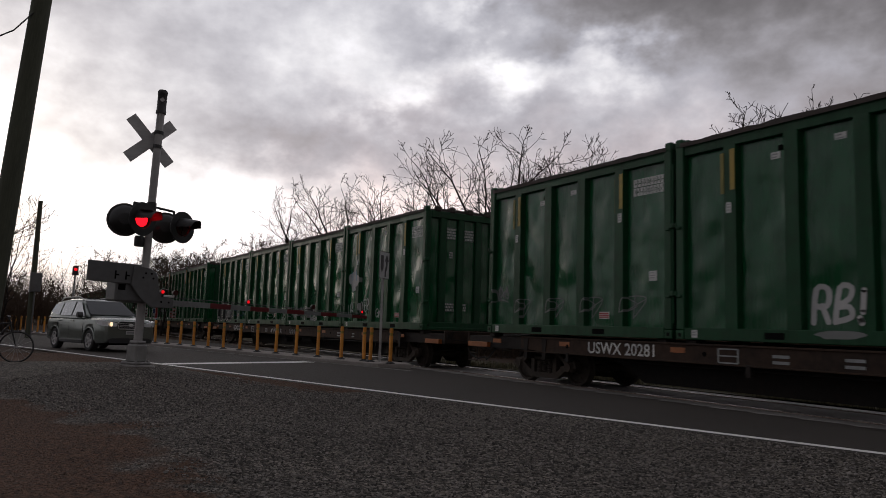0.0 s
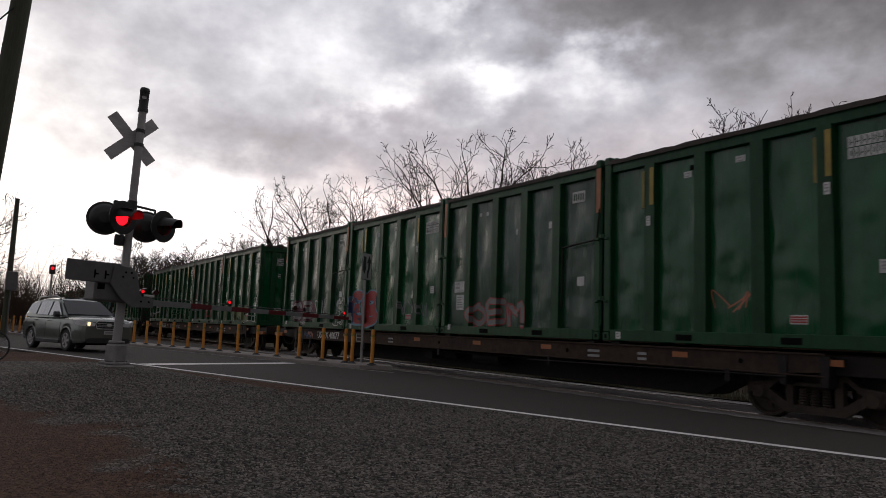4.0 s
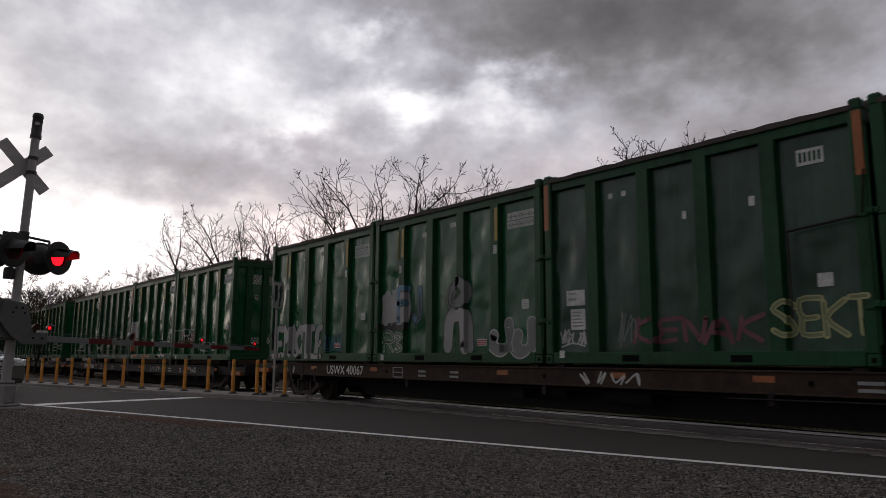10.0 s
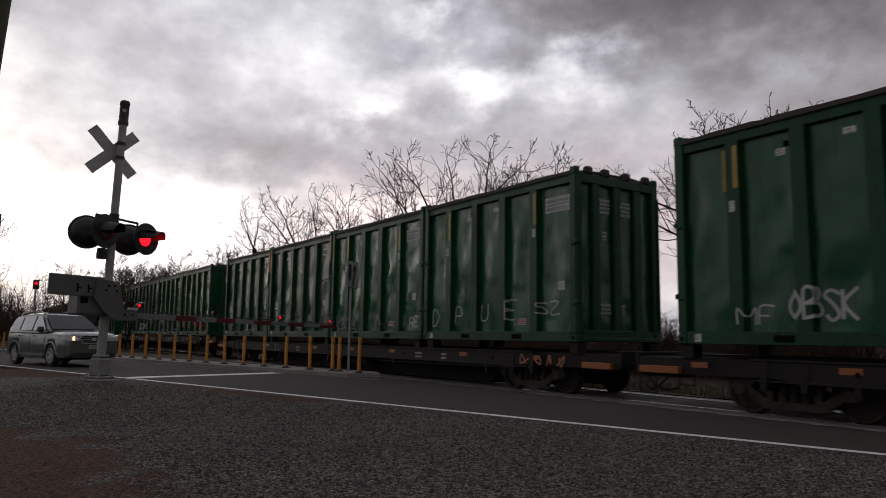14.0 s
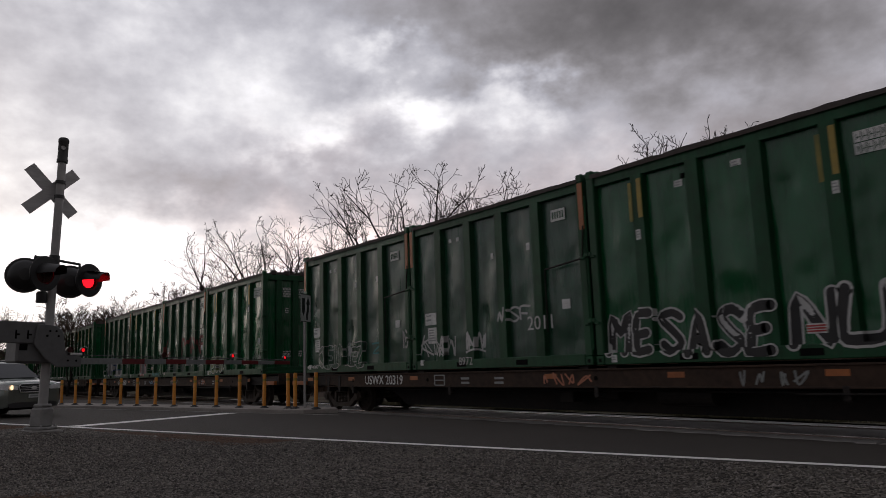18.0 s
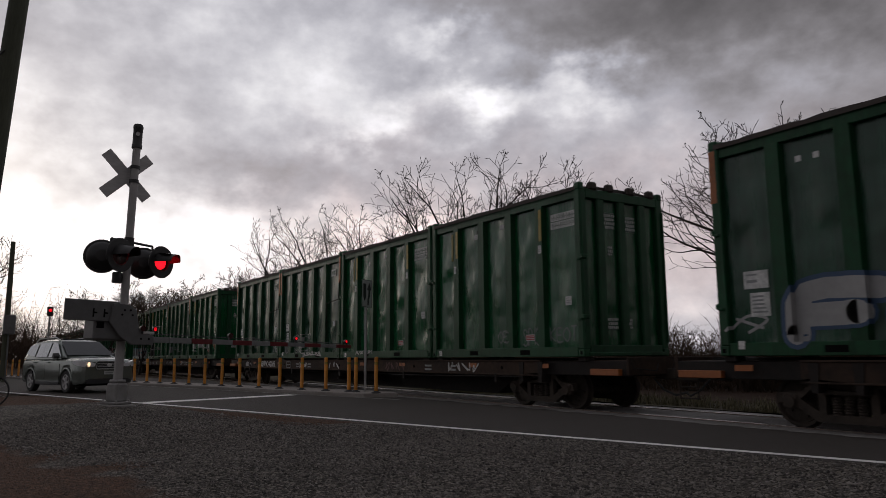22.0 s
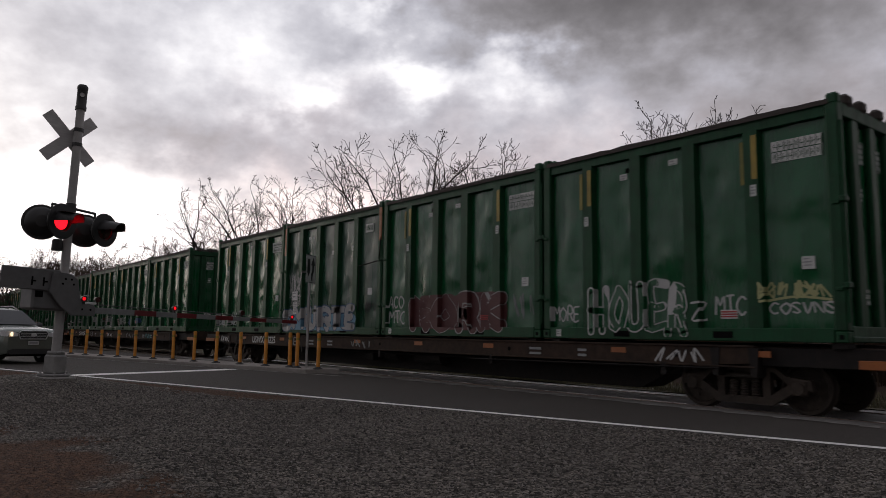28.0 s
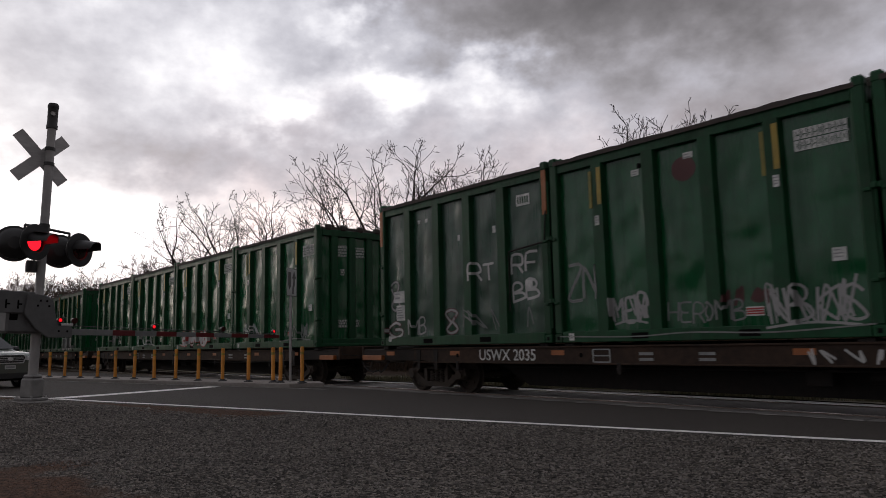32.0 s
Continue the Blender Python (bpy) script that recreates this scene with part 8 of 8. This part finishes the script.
# car 12
word((12, 1), "TER", 0.03, 0.20, 0.25, 0.6, "gp", 0.06), word((12, 1), "PGES", 0.22, 0.42, 0.28, 0.66, "gw", 0.04), patch((12, 1), 0.42, 0.56, 0.2, 0.62, "gb", 2), patch((12, 1), 0.62, 0.84, 0.3, 0.65, "gb", 3)
word((12, 2), "ZN", 0.05, 0.18, 0.75, 1.45, "gg", 0.04, "gs", 0.01), word((12, 2), "MER", 0.22, 0.36, 0.30, 0.8, "gs", 0.06), tag((12, 2), 0.23, 0.35, 0.3, 0.8, "gs", 3, 0.04), word((12, 2), "HEROMB", 0.42, 0.66, 0.25, 0.62, "gg", 0.035), word((12, 2), "NBKS", 0.72, 0.96, 0.18, 0.75, "gs", 0.05), tag((12, 2), 0.72, 0.95, 0.15, 0.85, "gs", 4, 0.04), tag((12, 2), 0.60, 0.72, 0.5, 0.8, "gm", 4, 0.04), patch((12, 2), 0.46, 0.54, 2.75, 3.2, "gm", 3, 0.05)
strokes((12, 2), 0.02, 0.98, 0.04, 0.2, [[(0.0, 0.2), (0.3, 0.0), (0.5, 0.3), (0.75, 0.1), (1.0, 0.6)]], "gg", 0.025)
word((12, 3), "8", 0.05, 0.12, 0.85, 1.65, "gs", 0.06, "gk", 0.015), word((12, 3), "G", 0.04, 0.14, 0.15, 0.6, "gw", 0.06, "gm", 0.02), word((12, 3), "MB", 0.20, 0.30, 0.2, 0.65, "gs", 0.05), word((12, 3), "8", 0.42, 0.50, 0.2, 0.8, "gs", 0.06, "gm", 0.02), word((12, 3), "RT", 0.58, 0.72, 1.35, 1.8, "gw", 0.06), word((12, 3), "RF", 0.80, 0.94, 1.45, 1.9, "gw", 0.06), word((12, 3), "BB", 0.80, 0.94, 0.85, 1.3, "gw", 0.06), tag((12, 3), 0.54, 0.9, 0.25, 0.75, "gg", 3, 0.03)
# cars that stay further off
tag((13, 0), 0.1, 0.3, 0.3, 0.8, "gw", 3, 0.04), tag((13, 0), 0.6, 0.9, 0.2, 0.7, "gg", 4, 0.04), letters((13, 1), 0.1, 0.6, 0.1, 0.7, "gw", "gr", 4, 0.04), tag((13, 2), 0.2, 0.6, 0.2, 0.8, "gw", 4, 0.04), letters((14, 0), 0.2, 0.6, 0.1, 0.8, "gg", "gw", 4, 0.04), tag((13, 3), 0.3, 0.7, 0.2, 0.8, "gg", 4, 0.04), letters((15, 1), 0.2, 0.7, 0.1, 0.8, "gl", "gw", 4, 0.04)


# ---- spray paint on the side sills ----
def sill_tags(n, spots, seed):
    rng = random.Random(seed + n)
    dz = DECK_Z - RAIL_Z - (0.16 if n in (5, 6) else 0.0)
    for x, w, mat in spots:
        vs, fs = [], []
        for k in range(4):
            pts = [(x + (k + rng.uniform(0, 1)) * w / 4, dz - 0.44 + 0.26 * (i % 2 * 0.7 + rng.uniform(0, 0.3))) for i in range(4)]
            line = spline(pts, 5)
            base = len(vs)
            for i, p in enumerate(line):
                q, r = line[min(i + 1, len(line) - 1)], line[max(i - 1, 0)]
                d = Vector((q[0] - r[0], q[1] - r[1]))
                d = d.normalized() if d.length > 1e-6 else Vector((1, 0))
                vs += [(p[0] - d.y * 0.018, -1.326, p[1] + d.x * 0.018), (p[0] + d.y * 0.018, -1.326, p[1] - d.x * 0.018)]
            for i in range(len(line) - 1):
                fs.append((base + 2 * i, base + 2 * i + 1, base + 2 * i + 3, base + 2 * i + 2))
        me = bpy.data.meshes.new("spray_paint")
        me.from_pydata(vs, [], fs)
        me.materials.append(M[mat])
        o = new("spray_paint", me)
        o.parent = FLATCAR[n]


for n, spots in {1: [(-14.5, 1.6, "gw"), (-12.0, 0.9, "gg")], 2: [(-22.3, 0.8, "gb"), (-21.9, 0.5, "go")], 3: [(-16.4, 1.2, "gg")], 4: [(-23.6, 0.8, "gw"), (-11.5, 1.4, "gw")], 5: [(-9.0, 1.5, "gg"), (-4.0, 0.8, "gw")], 6: [(-1.9, 1.6, "go")], 7: [(-14.0, 1.5, "go"), (-9.5, 1.2, "gg")],
                 8: [(-14.5, 1.6, "gl"), (-11.0, 1.2, "gg"), (-7.0, 1.0, "go")], 9: [(-23.0, 0.8, "gw"), (-16.2, 0.8, "gw"), (-13.6, 1.2, "gw"), (-9.0, 1.3, "gm"), (-5.5, 1.6, "gw")], 10: [(-23.4, 0.7, "gg"), (-12.2, 1.8, "gg"), (-8.0, 1.5, "gw")], 11: [(-24.0, 0.8, "gw"), (-14.0, 1.2, "gg"), (-3.4, 1.0, "gw")], 12: [(-13.8, 1.4, "gw"), (-9.5, 1.8, "gg"), (-6.2, 1.2, "gt")]}.items():
    sill_tags(n, spots, 3)

# ---- what moves ----
def motions():
    for thing, back, y, z in RUN:
        walk(thing, [(t, pose(train_x(t) + back, y, z)) for t in TRAIN_TIMES])
    # the flaps added to the flashers: hanging before the ever-glowing lens, or swung up under the hood
    for s, hinge, first in ADDED_FLAPS:
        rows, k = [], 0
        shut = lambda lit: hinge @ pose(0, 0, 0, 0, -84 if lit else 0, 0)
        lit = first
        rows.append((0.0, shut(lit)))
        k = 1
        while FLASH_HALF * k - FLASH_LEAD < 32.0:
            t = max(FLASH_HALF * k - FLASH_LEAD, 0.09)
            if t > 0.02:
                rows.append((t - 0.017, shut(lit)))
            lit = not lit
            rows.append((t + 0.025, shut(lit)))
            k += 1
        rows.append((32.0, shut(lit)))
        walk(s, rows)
    # wheels roll while their car is before the camera
    step = 1.0 / FPS
    for thing, back, y, z in RUN:
        if not thing.name.startswith("flatcar"):
            continue
        t_near = max(0.0, min(32.0, (-back - 12 - 10) / 10.5))
        t0, t1 = max(0.0, t_near - 3.0), min(32.0, t_near + 3.6)
        if t1 - t0 < 0.2:
            continue
        for w in [o for o in thing.children_recursive if o.name.startswith("wheelset")]:
            rows = [(0.0, w.matrix_basis.copy())]
            n = int((t1 - t0) / step)
            p0 = w.matrix_basis.translation
            for i in range(n + 1):
                t = t0 + i * step
                a = math.degrees((train_x(t) - train_x(t0)) / WHEEL_R)
                if t > 0.01:
                    rows.append((t, pose(p0.x, p0.y, p0.z, 0, a % 360, 0)))
            if t1 < 31.9:
                rows.append((32.0, rows[-1][1]))
            walk(w, rows)


motions()
